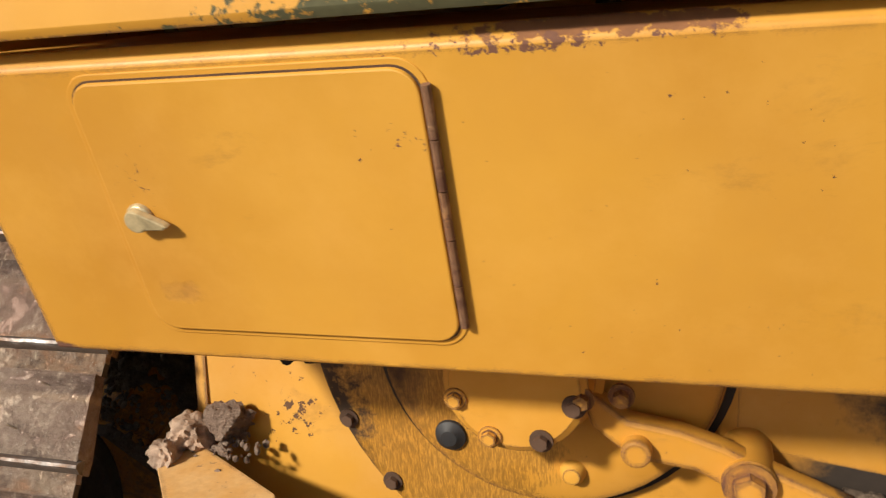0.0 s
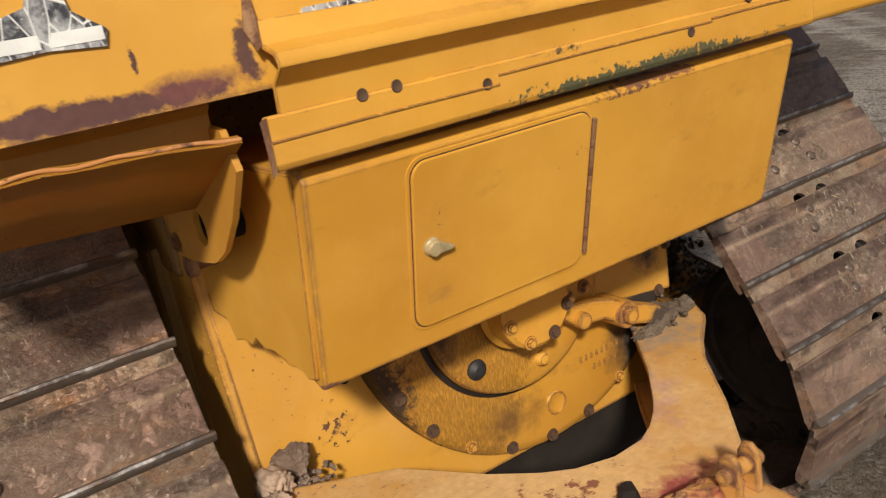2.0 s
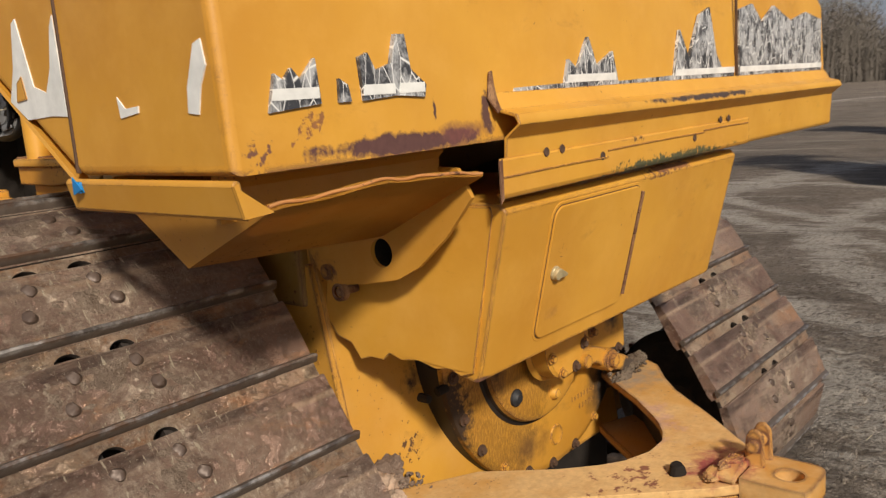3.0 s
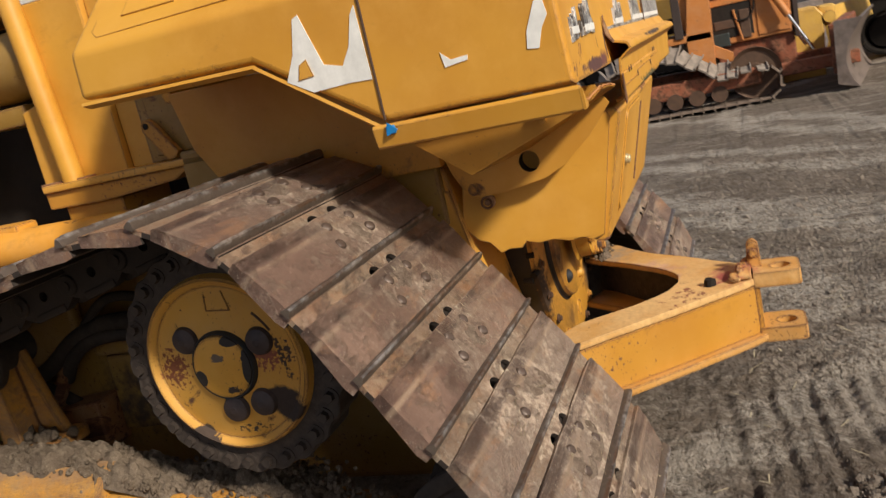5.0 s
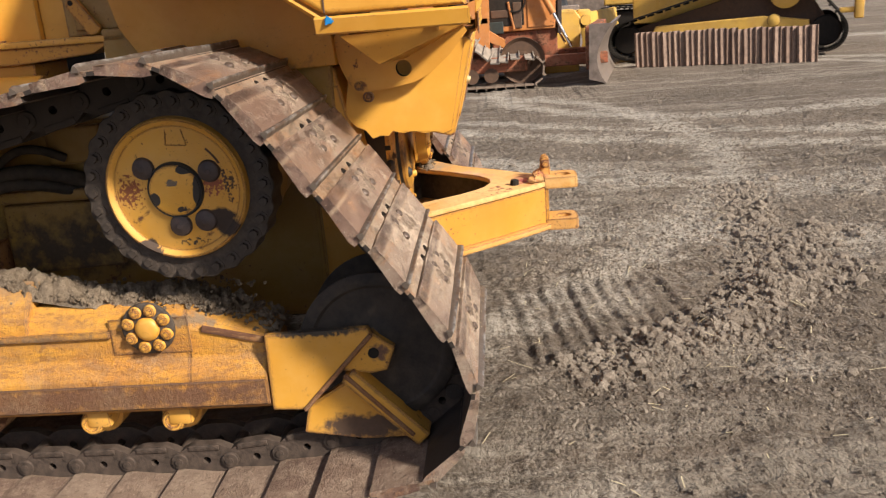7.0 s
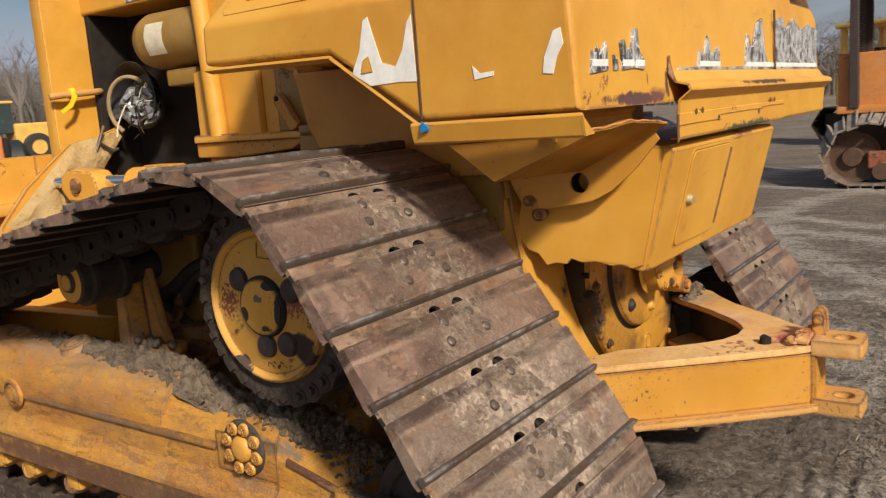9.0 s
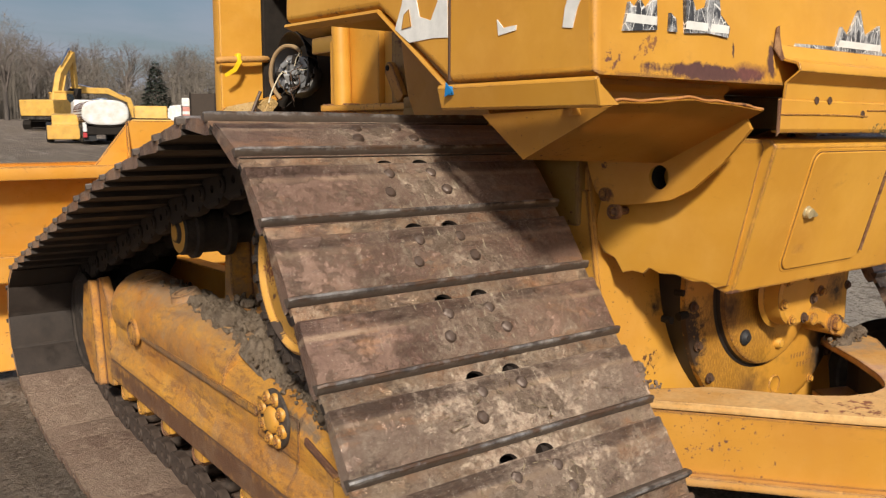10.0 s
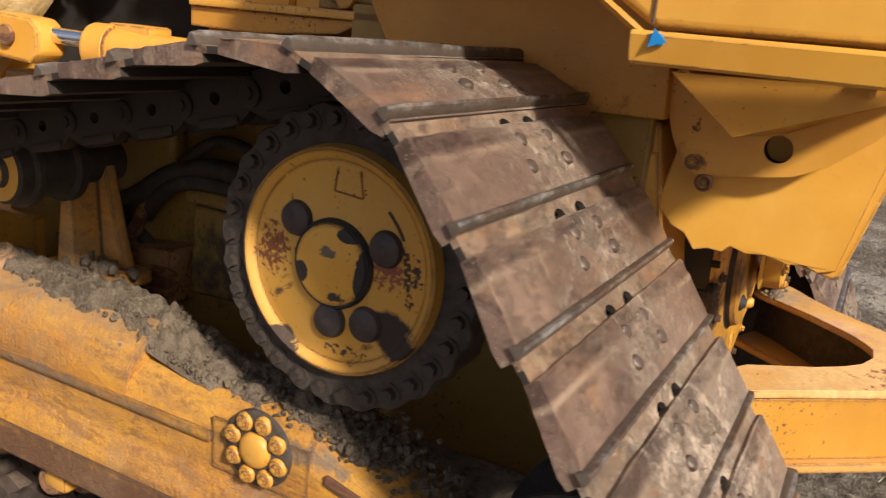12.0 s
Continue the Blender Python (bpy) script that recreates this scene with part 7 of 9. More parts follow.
def ground_height(x, y):
    base = 0.018 * np.clip(y - 12, 0, 400) + 0.004 * np.clip(x - 25, 0, 400) + 0.01 * np.clip(-x - 25, 0, 300)
    d = np.hypot(x - 1.0, y - 1.0)
    rough = np.clip(1.3 - d / 40, 0.12, 1)
    h = 0.055 * fbm(x, y, 2.2, 3, 1) + rough * 0.026 * fbm(x, y, 0.45, 4, 2) + rough * 0.026 * fbm(x, y, 0.10, 4, 3)
    near = np.clip(1.4 - np.hypot(x - 0.6, y - 0.9) / 2.6, 0, 1)
    h += near * (0.014 * fbm(x, y, 0.045, 3, 17) + 0.012 * np.clip(fbm(x, y, 0.16, 4, 19), 0, 1))
    # old grouser prints left by a machine that turned here
    for cx, cy, ang, ln, wd in ((0.36, 1.80, 96, 1.34, 1.05),):
        c, s = math.cos(radians(ang)), math.sin(radians(ang))
        u, v = (x - cx) * c + (y - cy) * s, -(x - cx) * s + (y - cy) * c
        m = np.clip((ln / 2 - np.abs(u)) / 0.25, 0, 1) * np.clip((wd / 2 - np.abs(v)) / 0.08, 0, 1)
        wob = 0.025 * fbm(x, y, 0.35, 3, 7)
        gap = np.abs((u + wob + 0.05) / 0.168 - np.round((u + wob + 0.05) / 0.168)) * 0.168
        deep = np.clip(1.0 + 0.9 * fbm(x, y, 0.25, 3, 13), 0.2, 1.4)
        h += m * (0.010 * np.exp(-((gap - 0.046) / 0.020) ** 2) - 0.013 * deep * np.exp(-(gap / 0.018) ** 2) - 0.004)
        h -= 0.8 * m * rough * 0.026 * fbm(x, y, 0.10, 4, 3)
        edge = np.exp(-((np.abs(v) - wd / 2 - 0.09) / 0.10) ** 2) * np.clip((ln / 2 - np.abs(u)) / 0.3, 0, 1)
        h += edge * (0.018 + 0.05 * np.clip(fbm(x, y, 0.12, 3, 9) + 0.15, 0, 1))
    # ridges of churned clods
    for cx, cy, ang, ln, hgt in ((-0.10, 1.60, -62, 1.1, 0.055), (0.50, 0.90, -48, 1.6, 0.055), (1.35, 0.50, -40, 1.2, 0.06), (2.3, 0.5, -10, 1.6, 0.04)):
        c, s = math.cos(radians(ang)), math.sin(radians(ang))
        u, v = (x - cx) * c + (y - cy) * s, -(x - cx) * s + (y - cy) * c
        m = np.clip((ln / 2 - np.abs(u)) / 0.4, 0, 1) * np.exp(-(v / 0.15) ** 2)
        h += m * hgt * np.clip(0.5 + 1.6 * fbm(x, y, 0.2, 4, 11), 0, 1.4)
    under = np.clip(1 - np.abs(np.abs(x) - TRACK_X) / 0.6, 0, 1) * (y > 2.6) * (y < 6.0)
    h = h * (1 - 0.8 * np.clip(under * 3, 0, 1)) + 0.012 * np.clip(under * 3, 0, 1)
    return base + h


xs = axis_steps(-600, 900, -4.0, 6.0, 0.030)
xs = np.concatenate([xs[xs < -0.5], np.arange(-0.5, 1.4, 0.011), xs[xs > 1.4]])
ys = axis_steps(-600, 900, -2.4, 2.9, 0.030)
ys = np.concatenate([ys[ys < 0.6], np.arange(0.6, 2.5, 0.011), ys[ys > 2.5]])
gx, gy = np.meshgrid(xs, ys, indexing="ij")
gz = ground_height(gx, gy)
verts = np.stack([gx, gy, gz], -1).reshape(-1, 3)
nx, ny = len(xs), len(ys)
idx = np.arange(nx * ny).reshape(nx, ny)
quads = np.stack([idx[:-1, :-1], idx[1:, :-1], idx[1:, 1:], idx[:-1, 1:]], -1).reshape(-1, 4)
gme = bpy.data.meshes.new("ground")
gme.from_pydata(verts.tolist(), [], quads.tolist())
gme.polygons.foreach_set("use_smooth", np.ones(len(quads), dtype=bool))


def ground_mat():
    m = Nodes("rutted_grey_brown_yard_mud")
    col = m.mix(m.ramp(m.noise(0.55, 6, 0.6), 0.36, 0.66), (0.165, 0.127, 0.095), (0.290, 0.230, 0.177))
    col = m.mix(m.ramp(m.noise(6, 8, 0.72), 0.46, 0.70, 0, 0.65), col, (0.36, 0.30, 0.245))
    # pale and dark lanes pressed by wheels
    lane = m.noise(1.2, 10, 0.74, (1.7, 0.16, 1), 0.5)
    col = m.mix(m.ramp(lane, 0.535, 0.585, 0, 0.6), col, (0.47, 0.405, 0.33))
    dark = m.noise(1.7, 9, 0.72, (1.6, 0.28, 1), 0.7)
    col = m.mix(m.ramp(dark, 0.53, 0.61, 0, 0.6), col, (0.135, 0.104, 0.078))
    for centre, radius, width in (((10.2, -1.2, 0), 3.5, 0.6), ((8.5, -1.2, 0), 5.4, 0.7), ((10.0, -2.5, 0), 9.0, 1.2), ((5.2, 6.5, 0), 6.4, 0.6), ((32.3, -12.5, 0), 30.0, 0.6), ((33.3, -13.0, 0), 30.4, 0.5), ((29.0, -9.0, 0), 27.6, 0.5)):
        wheel = m.math("ADD", m.ring(centre, radius, width), m.math("MULTIPLY", m.math("SUBTRACT", m.noise(3.2, 10, 0.80, (1.6, 0.5, 1), 0.4), 0.5), 2.8))
        col = m.mix(m.ramp(wheel, 0.55, 0.85, 0, 0.85), col, (0.58, 0.51, 0.43))
    # smooth pale scuffs
    for centre, size in (((3.13, 1.4, 0), (0.25, 0.6, 1)), ((-0.40, 1.05, 0), (0.25, 0.28, 1)), ((1.77, 0.15, 0), (0.35, 0.30, 1)), ((-1.25, 1.95, 0), (0.25, 0.30, 1)), ((0.55, 1.70, 0), (0.45, 0.30, 1))):
        scuff = m.math("ADD", m.blob(centre, size), m.math("MULTIPLY", m.math("SUBTRACT", m.noise(7, 9, 0.78), 0.5), 1.6))
        col = m.mix(m.ramp(scuff, 0.35, 0.75, 0, 0.8), col, (0.55, 0.475, 0.395))
    col = m.mix(m.ramp(m.noise(22, 7, 0.74), 0.51, 0.63, 0, 0.85), col, (0.085, 0.064, 0.047))
    tone, dome = m.cell(34)
    tone2, dome2 = m.cell(85)
    # crumbs lie in patches, with trodden mud between
    loose = m.ramp(m.noise(1.6, 8, 0.68, None, 0.6), 0.42, 0.60, 0.12, 1.0)
    col = m.mix(m.math("MULTIPLY", loose, m.ramp(tone, 0.55, 0.95, 0, 0.55)), col, (0.50, 0.43, 0.355))
    col = m.mix(m.math("MULTIPLY", loose, m.ramp(tone2, 0.60, 0.15, 0, 0.70)), col, (0.100, 0.075, 0.056))
    col = m.mix(m.math("MULTIPLY", loose, m.ramp(tone2, 0.74, 0.95, 0, 0.5)), col, (0.52, 0.455, 0.38))
    rough = m.math("ADD", m.noise(16, 9, 0.75), m.math("MULTIPLY", m.noise(85, 5, 0.7), 0.4))
    rough = m.math("SUBTRACT", rough, m.math("ADD", m.math("MULTIPLY", dome, 0.22), m.math("MULTIPLY", dome2, 0.12)))
    m.bump(rough, 1.0, 0.085)
    return m.done(col, 0.93, 0.0, 0.25)


gme.materials.append(ground_mat())
tagged(new("ground", gme), "rutted grey-brown mud yard with old track prints", "ground", kind="structure")


def height_at(x, y):
    return float(ground_height(np.array([float(x)]), np.array([float(y)]))[0])


# loose clods and straw
ico = bmesh.new()
bmesh.ops.create_icosphere(ico, subdivisions=1, radius=1.0)
ICO_V = np.array([v.co[:] for v in ico.verts])
ICO_F = np.array([[v.index for v in f.verts] for f in ico.faces])
ico.free()


def lump_mesh(name, places, radii, material, seed):
    """Uneven lumps at the given places, in one mesh."""
    r_ = np.random.RandomState(seed)
    vs, fs = [], []
    for k, (p, r) in enumerate(zip(places, radii)):
        rot = np.array(Euler(r_.uniform(0, 6, 3).tolist()).to_matrix())
        shape = ICO_V * (1 + r_.uniform(-0.28, 0.28, (len(ICO_V), 1))) * np.array([1, r_.uniform(0.6, 1), r_.uniform(0.5, 0.85)])
        vs.append(shape @ rot * r + np.array(p))
        fs.append(ICO_F + k * len(ICO_V))
    me = bpy.data.meshes.new(name)
    me.from_pydata(np.concatenate(vs).tolist(), [], np.concatenate(fs).tolist())
    me.materials.append(material)
    return me


rs = np.random.RandomState(4)
spots, sizes = [], []
for k in range(60000):
    if k < 11000:
        c = ((-0.10, 1.60, -62, 1.0), (0.50, 0.90, -48, 1.5), (0.50, 0.90, -48, 1.5), (1.35, 0.50, -40, 1.1), (2.3, 0.5, -10, 1.8))[k % 5]
        u, v = rs.uniform(-c[3] / 2, c[3] / 2), rs.normal(0, 0.11)
        a = radians(c[2])
        x, y = c[0] + u * math.cos(a) - v * math.sin(a), c[1] + u * math.sin(a) + v * math.cos(a)
        size = min(0.05, 0.003 + rs.exponential(0.0078))
    elif k < 36000:
        x, y = rs.uniform(-2.5, 7), rs.uniform(-3, 2.6)
        size = min(0.05, 0.003 + rs.exponential(0.0042))
    else:
        x, y = rs.uniform(-0.9, 3.4), rs.uniform(-1.0, 2.3)
        size = min(0.025, 0.003 + rs.exponential(0.0030))
    # few lumps lie under the machine and on the flattened prints
    if (-1.6 < x < 1.6 and y > 2.2) or (k >= 11000 and -0.15 < x < 0.9 and 1.1 < y and size > 0.0055):
        continue
    spots.append((x, y))
    sizes.append(size)
spots = np.array(spots)
spots = np.column_stack([spots, ground_height(spots[:, 0], spots[:, 1]) - 0.05 * np.array(sizes)])
tagged(new("clods", lump_mesh("clods", spots, sizes, M_CLOD, 6)), "loose clods of dry mud on the yard", "clods", kind="stuff")
bm = BM()
for k in range(420):
    x, y = rs.uniform(-2.8, 5), rs.uniform(-1.2, 2.4)
    z = height_at(x, y) + 0.008
    a, ln = rs.uniform(0, 3.14), rs.uniform(0.02, 0.09)
    dx, dy = math.cos(a) * ln, math.sin(a) * ln
    w = Vector((-math.sin(a), math.cos(a), 0)) * 0.0022
    p = [Vector((x, y, z)), Vector((x + dx, y + dy, height_at(x + dx, y + dy) + 0.010))]
    vs = [bm.verts.new(q) for q in (p[0] - w, p[0] + w, p[1] + w, p[1] - w)]
    bm.faces.new(vs)
tagged(new("straw", as_mesh("straw", bm, M_STRAW)), "scattered dry straw on mud", "straw", kind="stuff")


# ---- other machines in the yard ----
def machine(name, label, category, at, turn, group=""):
    e = thing(name, label, category, group)
    e.matrix_basis = pose(*at, 0, 0, turn)
    return e


def shoe_band(bm, pts, w, x, pitch=0.17, thick=0.03, roll=0.0):
    """A loop of plain shoes along an outline in (y, z), w wide about x."""
    pts = [Vector(p) for p in pts]
    seg = []
    for a, b in zip(pts, pts[1:]):
        n = max(1, round((b - a).length / pitch))
        for i in range(n):
            seg.append((a.lerp(b, i / n), a.lerp(b, (i + 1) / n)))
    for a, b in seg:
        d = (b - a)
        ln = d.length
        d = d.normalized()
        m = Matrix(((1, 0, 0, x), (0, d.x, -d.y, (a.x + b.x) / 2), (0, d.y, d.x, (a.y + b.y) / 2), (0, 0, 0, 1)))
        if roll and d.x < 0 and (a.y + b.y) / 2 > 0.5:
            m = m @ pose(0, 0, 0, 0, roll, 0)
        box(bm, -w / 2, w / 2, -ln / 2 + 0.006, ln / 2 - 0.004, -thick / 2, thick / 2, 0, m)
        box(bm, -w / 2, w / 2, -ln / 2, -ln / 2 + 0.02, 0, thick / 2 + 0.04, 0, m)


def shoe_parts(parent, pts, x, roll, pitch=0.17):
    """The same loop, each shoe a part of its own on one shared mesh."""
    m = BM()
    box(m, -0.30, 0.30, -0.080, 0.082, -0.015, 0.015, 0.003)
    box(m, -0.30, 0.30, -0.086, -0.066, -0.055, 0.0, 0.003)
    me = as_mesh("track_shoe", m, M_PALESHOE)
    low = me.copy()
    low.materials[0] = M_SHOEPILE
    rng_ = random.Random(int(x * 10) + 31)
    pts = [Vector(p) for p in pts]
    for a, b in zip(pts, pts[1:]):
        n = max(1, round((b - a).length / pitch))
        d = (b - a).normalized()
        for i in range(n):
            c = a.lerp(b, (i + 0.5) / n)
            w = Matrix(((1, 0, 0, x), (0, d.x, -d.y, c.x), (0, d.y, d.x, c.y), (0, 0, 0, 1)))
            if d.x < 0 and c.y > 0.5:
                w = w @ pose(0, 0, 0, rng_.uniform(-9, 9), roll + rng_.uniform(-6, 6), rng_.uniform(-5, 5))
            share("track_shoe", me if d.x < 0 and c.y > 0.5 else low, parent, w, "pale dusty shoe of the slack track")


# orange dozer: local y forward, x to its right
od = machine("orange_bulldozer", "old orange crawler dozer with a rusty open canopy and slack tracks", "bulldozer", (12.45, 2.0, 0.0), 180)
bm = BM()
prism(bm, [(-0.74, 0.95), (0.86, 0.95), (0.92, 1.94), (-0.74, 2.08)], "x", -0.48, 0.48, 0.02)
hoodo = part("hood", bm, M_ORANGE, od, "faded orange engine hood")
bm = BM()
box(bm, 0.48, 0.492, -0.68, 0.40, 1.70, 1.86)
part("side_stripe", bm, M_DARK, hoodo)
for y in (-0.62, -0.54, -0.46, -0.38):
    bm = BM()
    box(bm, 0.492, 0.496, y, y + 0.02, 1.74, 1.84)
    part("stripe_bar", bm, M_ORANGE, hoodo)
bm = BM()
box(bm, 0.492, 0.497, -0.18, 0.36, 1.735, 1.83, 0.001)
part("badge_bar", bm, M_DECAL, hoodo, "pale plain badge bar")
bm = BM()
box(bm, 0.40, 0.49, -0.62, 0.30, 1.05, 1.58, 0.01)
part("engine_opening", bm, M_DARK, hoodo)
for k, (y0, y1, z0, z1, mt) in enumerate(((-0.43, -0.08, 0.92, 1.14, M_SEAT), (-0.30, 0.02, 1.20, 1.34, M_BROWN), (0.10, 0.26, 1.00, 1.46, M_BROWN), (-0.46, -0.34, 1.22, 1.50, M_ORUST))):
    bm = BM()
    box(bm, 0.46, 0.50 + 0.004 * k, y0, y1, z0, z1, 0.015)
    part("engine_block", bm, mt, hoodo)
bm = BM()
tube(bm, [(0.50, 0.02, 1.48), (0.51, 0.06, 1.25), (0.51, 0.11, 0.98)], 0.022, 8, 1)
part("pipe", bm, M_ORANGE, hoodo)
bm = BM()
box(bm, 0.478, 0.505, -0.53, 0.38, 1.585, 1.685, 0.006)
part("side_rail", bm, M_ORANGE, hoodo)
bm = BM()
tube(bm, [(0.50, 0.0, 1.35), (0.53, 0.1, 1.28), (0.53, 0.3, 1.32), (0.52, 0.36, 1.6), (0.50, 0.34, 1.85)], 0.015, 8)
part("hose", bm, M_DARK, hoodo)
bm = BM()
box(bm, 0.40, 0.50, 0.36, 0.84, 1.0, 1.88, 0.01)
part("side_panel", bm, M_ORANGE, hoodo)
bm = BM()
box(bm, -0.45, 0.45, 0.88, 0.97, 0.95, 1.90, 0.02)
part("grille", bm, M_DARK, hoodo)
bm = BM()
lathe(bm, [(0.08, 0.0), (0.08, 0.14), (0.15, 0.16), (0.15, 0.25), (0.12, 0.28), (0.0, 0.29)], (0.2, 0.25, 1.95), (0, 0, 1), 24)
part("precleaner", bm, M_ORANGE, hoodo)
bm = BM()
tube(bm, [(0.2, 0.22, 2.2), (0.2, 0.22, 2.45), (0.2, 0.18, 2.55)], 0.04, 12)
part("exhaust", bm, M_BROWN, hoodo)
bm = BM()
box(bm, -0.62, 0.62, -2.10, -1.25, 1.20, 2.06, 0.02)
part("fuel_tank", bm, M_ORANGE, od)
bm = BM()
box(bm, -0.75, 0.75, -2.10, -0.35, 1.12, 1.24, 0.015)
prism(bm, [(-0.75, 0.65), (-0.35, 0.65), (-0.30, 2.05), (-0.62, 2.05), (-0.75, 1.2)], "x", 0.42, 0.75, 0.01)
part("platform", bm, M_ORANGE, od)
bm = BM()
prism(bm, [(-0.84, 2.13), (-0.53, 2.10), (-0.56, 0.94), (-0.70, 0.94), (-0.71, 1.26), (-0.83, 1.40)], "x", 0.56, 0.66, 0.01)
part("side_panel", bm, M_ORANGE, od)
bm = BM()
prism(bm, [(-0.70, 1.23), (-0.06, 0.82), (-0.06, 0.66), (-0.62, 0.92)], "x", 0.58, 0.70, 0.01)
part("sloping_guard", bm, M_ORANGE, od)
bm = BM()
prism(bm, [(0.92, 1.90), (1.0, 1.88), (0.97, 0.86), (0.90, 0.86)], "x", 0.36, 0.50, 0.006)
part("grille_pillar", bm, M_CANOPY, od)
bm = BM()
box(bm, -0.40, 0.40, -1.5, -1.25, 1.3, 2.0, 0.04)
box(bm, -0.40, 0.40, -1.3, -0.85, 1.3, 1.55, 0.04)
part("seat", bm, M_DARK, od)
can = BM()
prism(can, [(-2.0, 3.20), (-0.70, 3.14), (-0.64, 3.18), (-0.70, 3.24), (-1.96, 3.32), (-2.05, 3.27)], "x", -0.85, 0.85, 0.01)
canopy = part("canopy", can, M_CANOPY, od, "rusty brown steel canopy roof")
for x in (-0.72, 0.72):
    for y, w in ((-1.85, 0.07), (-0.85, 0.07)):
        bm = BM()
        prism(bm, [(y - w, 1.2), (y + w, 1.2), (y + w * 0.8, 3.16), (y - w * 0.8, 3.2)], "x", x - 0.06, x + 0.06, 0.01)
        part("canopy_post", bm, M_CANOPY, canopy)
    bm = BM()
    tube(bm, [(x, -0.7, 3.16), (x, 0.4, 3.12), (x, 0.78, 3.10), (x, 0.86, 3.0), (x, 1.0, 1.95)], 0.035, 10, 1)
    part("sweep", bm, M_CANOPY, canopy)
bm = BM()
tube(bm, [(-0.72, 0.78, 3.10), (0.72, 0.78, 3.10)], 0.035, 10, 0)
part("sweep_bar", bm, M_CANOPY, canopy)
bm = BM()
for i in range(24):
    z = 1.98 + i * 0.043
    box(bm, -0.70, 0.70, -1.90, -1.89, z, z + 0.008)
for i in range(28):
    x = -0.70 + i * 0.05
    box(bm, x, x + 0.008, -1.90, -1.892, 1.98, 3.15)
part("rear_screen", bm, M_MESH, canopy, "woven rear wire screen")
for s in (-1, 1):
    loop = [(0.58, 0.40), (0.44, 0.54), (0.20, 0.585), (-0.03, 0.565), (-0.33, 0.57), (-0.60, 0.76), (-0.90, 0.95), (-1.20, 1.02), (-1.74, 1.05), (-2.10, 0.90), (-2.26, 0.55), (-2.15, 0.20), (-1.85, 0.05), (0.40, 0.05), (0.56, 0.16), (0.58, 0.40)]
    shoe_parts(od, loop, s * 0.98, s * -17.0)
    for y, r in ((0.22, 0.40), (-1.82, 0.40)):
        bm = BM()
        lathe(bm, [(0.0, 0.10), (r * 0.35, 0.10), (r * 0.4, 0.03), (r * 0.85, 0.03), (r, 0.08), (r, -0.08), (0.0, -0.08)], (s * 0.95, y, 0.46), (s, 0, 0), 32)
        part("track_wheel", bm, M_BROWN, od)
    for y in (-1.4, -1.05, -0.7, -0.35):
        bm = BM()
        cyl(bm, (s * 0.82, y, 0.24), (s * 1.12, y, 0.24), 0.13, n=20)
        part("track_roller", bm, M_BROWN, od)
    bm = BM()
    box(bm, s * 0.96 - 0.15, s * 0.96 + 0.15, -1.6, 0.3, 0.28, 0.55, 0.03)
    part("track_frame", bm, M_ORUST, od)
    bm = BM()
    cyl(bm, (s * 0.58, 0.42, 2.0), (s * 0.64, 0.82, 1.22), 0.06, n=16)
    cy_ = part("lift_cylinder", bm, M_ORANGE, od)
    bm = BM()
    cyl(bm, (s * 0.64, 0.82, 1.22), (s * 0.68, 1.12, 0.62), 0.028, n=12)
    part("rod", bm, M_CHROME, cy_)
    bm = BM()
    box(bm, s * 0.75 - 0.10, s * 0.75 + 0.10, 0.5, 1.75, 0.30, 0.50, 0.02)
    part("push_arm", bm, M_ORUST, od)
bm = BM()
box(bm, -0.4, 0.4, -0.3, 0.9, 0.4, 0.96, 0.03)
part("belly", bm, M_ORUST, od)
bm = BM()
arc = [(1.72 - 0.20 * math.sin(math.pi * (i / 10) ** 0.9) + 0.12 * (i / 10), 0.02 + 1.0 * i / 10) for i in range(11)]
arc = [(y + 0.05, z) for y, z in arc]
back = [(y - 0.05, z) for y, z in arc]
prism(bm, arc + back[::-1], "x", -1.6, 1.6, 0.002, 1)
bl = part("blade", bm, M_BLADESTEEL, od, "scoured steel dozer blade with a rusty frame")
bl.matrix_basis = Matrix.Translation((0, 1.75, 0)) @ pose(0, 0, 0, 0, 0, -11) @ Matrix.Translation((0, -1.6, 0))
bm = BM()
prism(bm, arc + [(1.50, 1.02), (1.48, 0.1)], "x", 1.57, 1.62, 0.003)
part("end_plate", bm, M_BLADESTEEL, bl)
bm = BM()
box(bm, -1.5, 1.5, 1.42, 1.60, 0.25, 0.98, 0.02)
part("back_frame", bm, M_ORUST, bl)
# yellow winch block standing beside it
wb = machine("winch_block", "yellow cast winch unit standing on the mud", "winch", (13.7, 0.95, 0.0), 0)
bm = BM()
prism(bm, [(-0.35, 0.0), (0.35, 0.0), (0.35, 1.0), (0.22, 1.22), (-0.30, 1.22), (-0.42, 1.05)], "x", -0.4, 0.4, 0.03)
part("housing", bm, M_YELFAR, wb)
bm = BM()
box(bm, -0.30, 0.30, -0.62, -0.36, 0.85, 1.20, 0.03)
cyl(bm, (-0.42, -0.5, 1.0), (-0.3, -0.5, 1.0), 0.1, n=20)
part("gearbox", bm, M_YELFAR, wb)

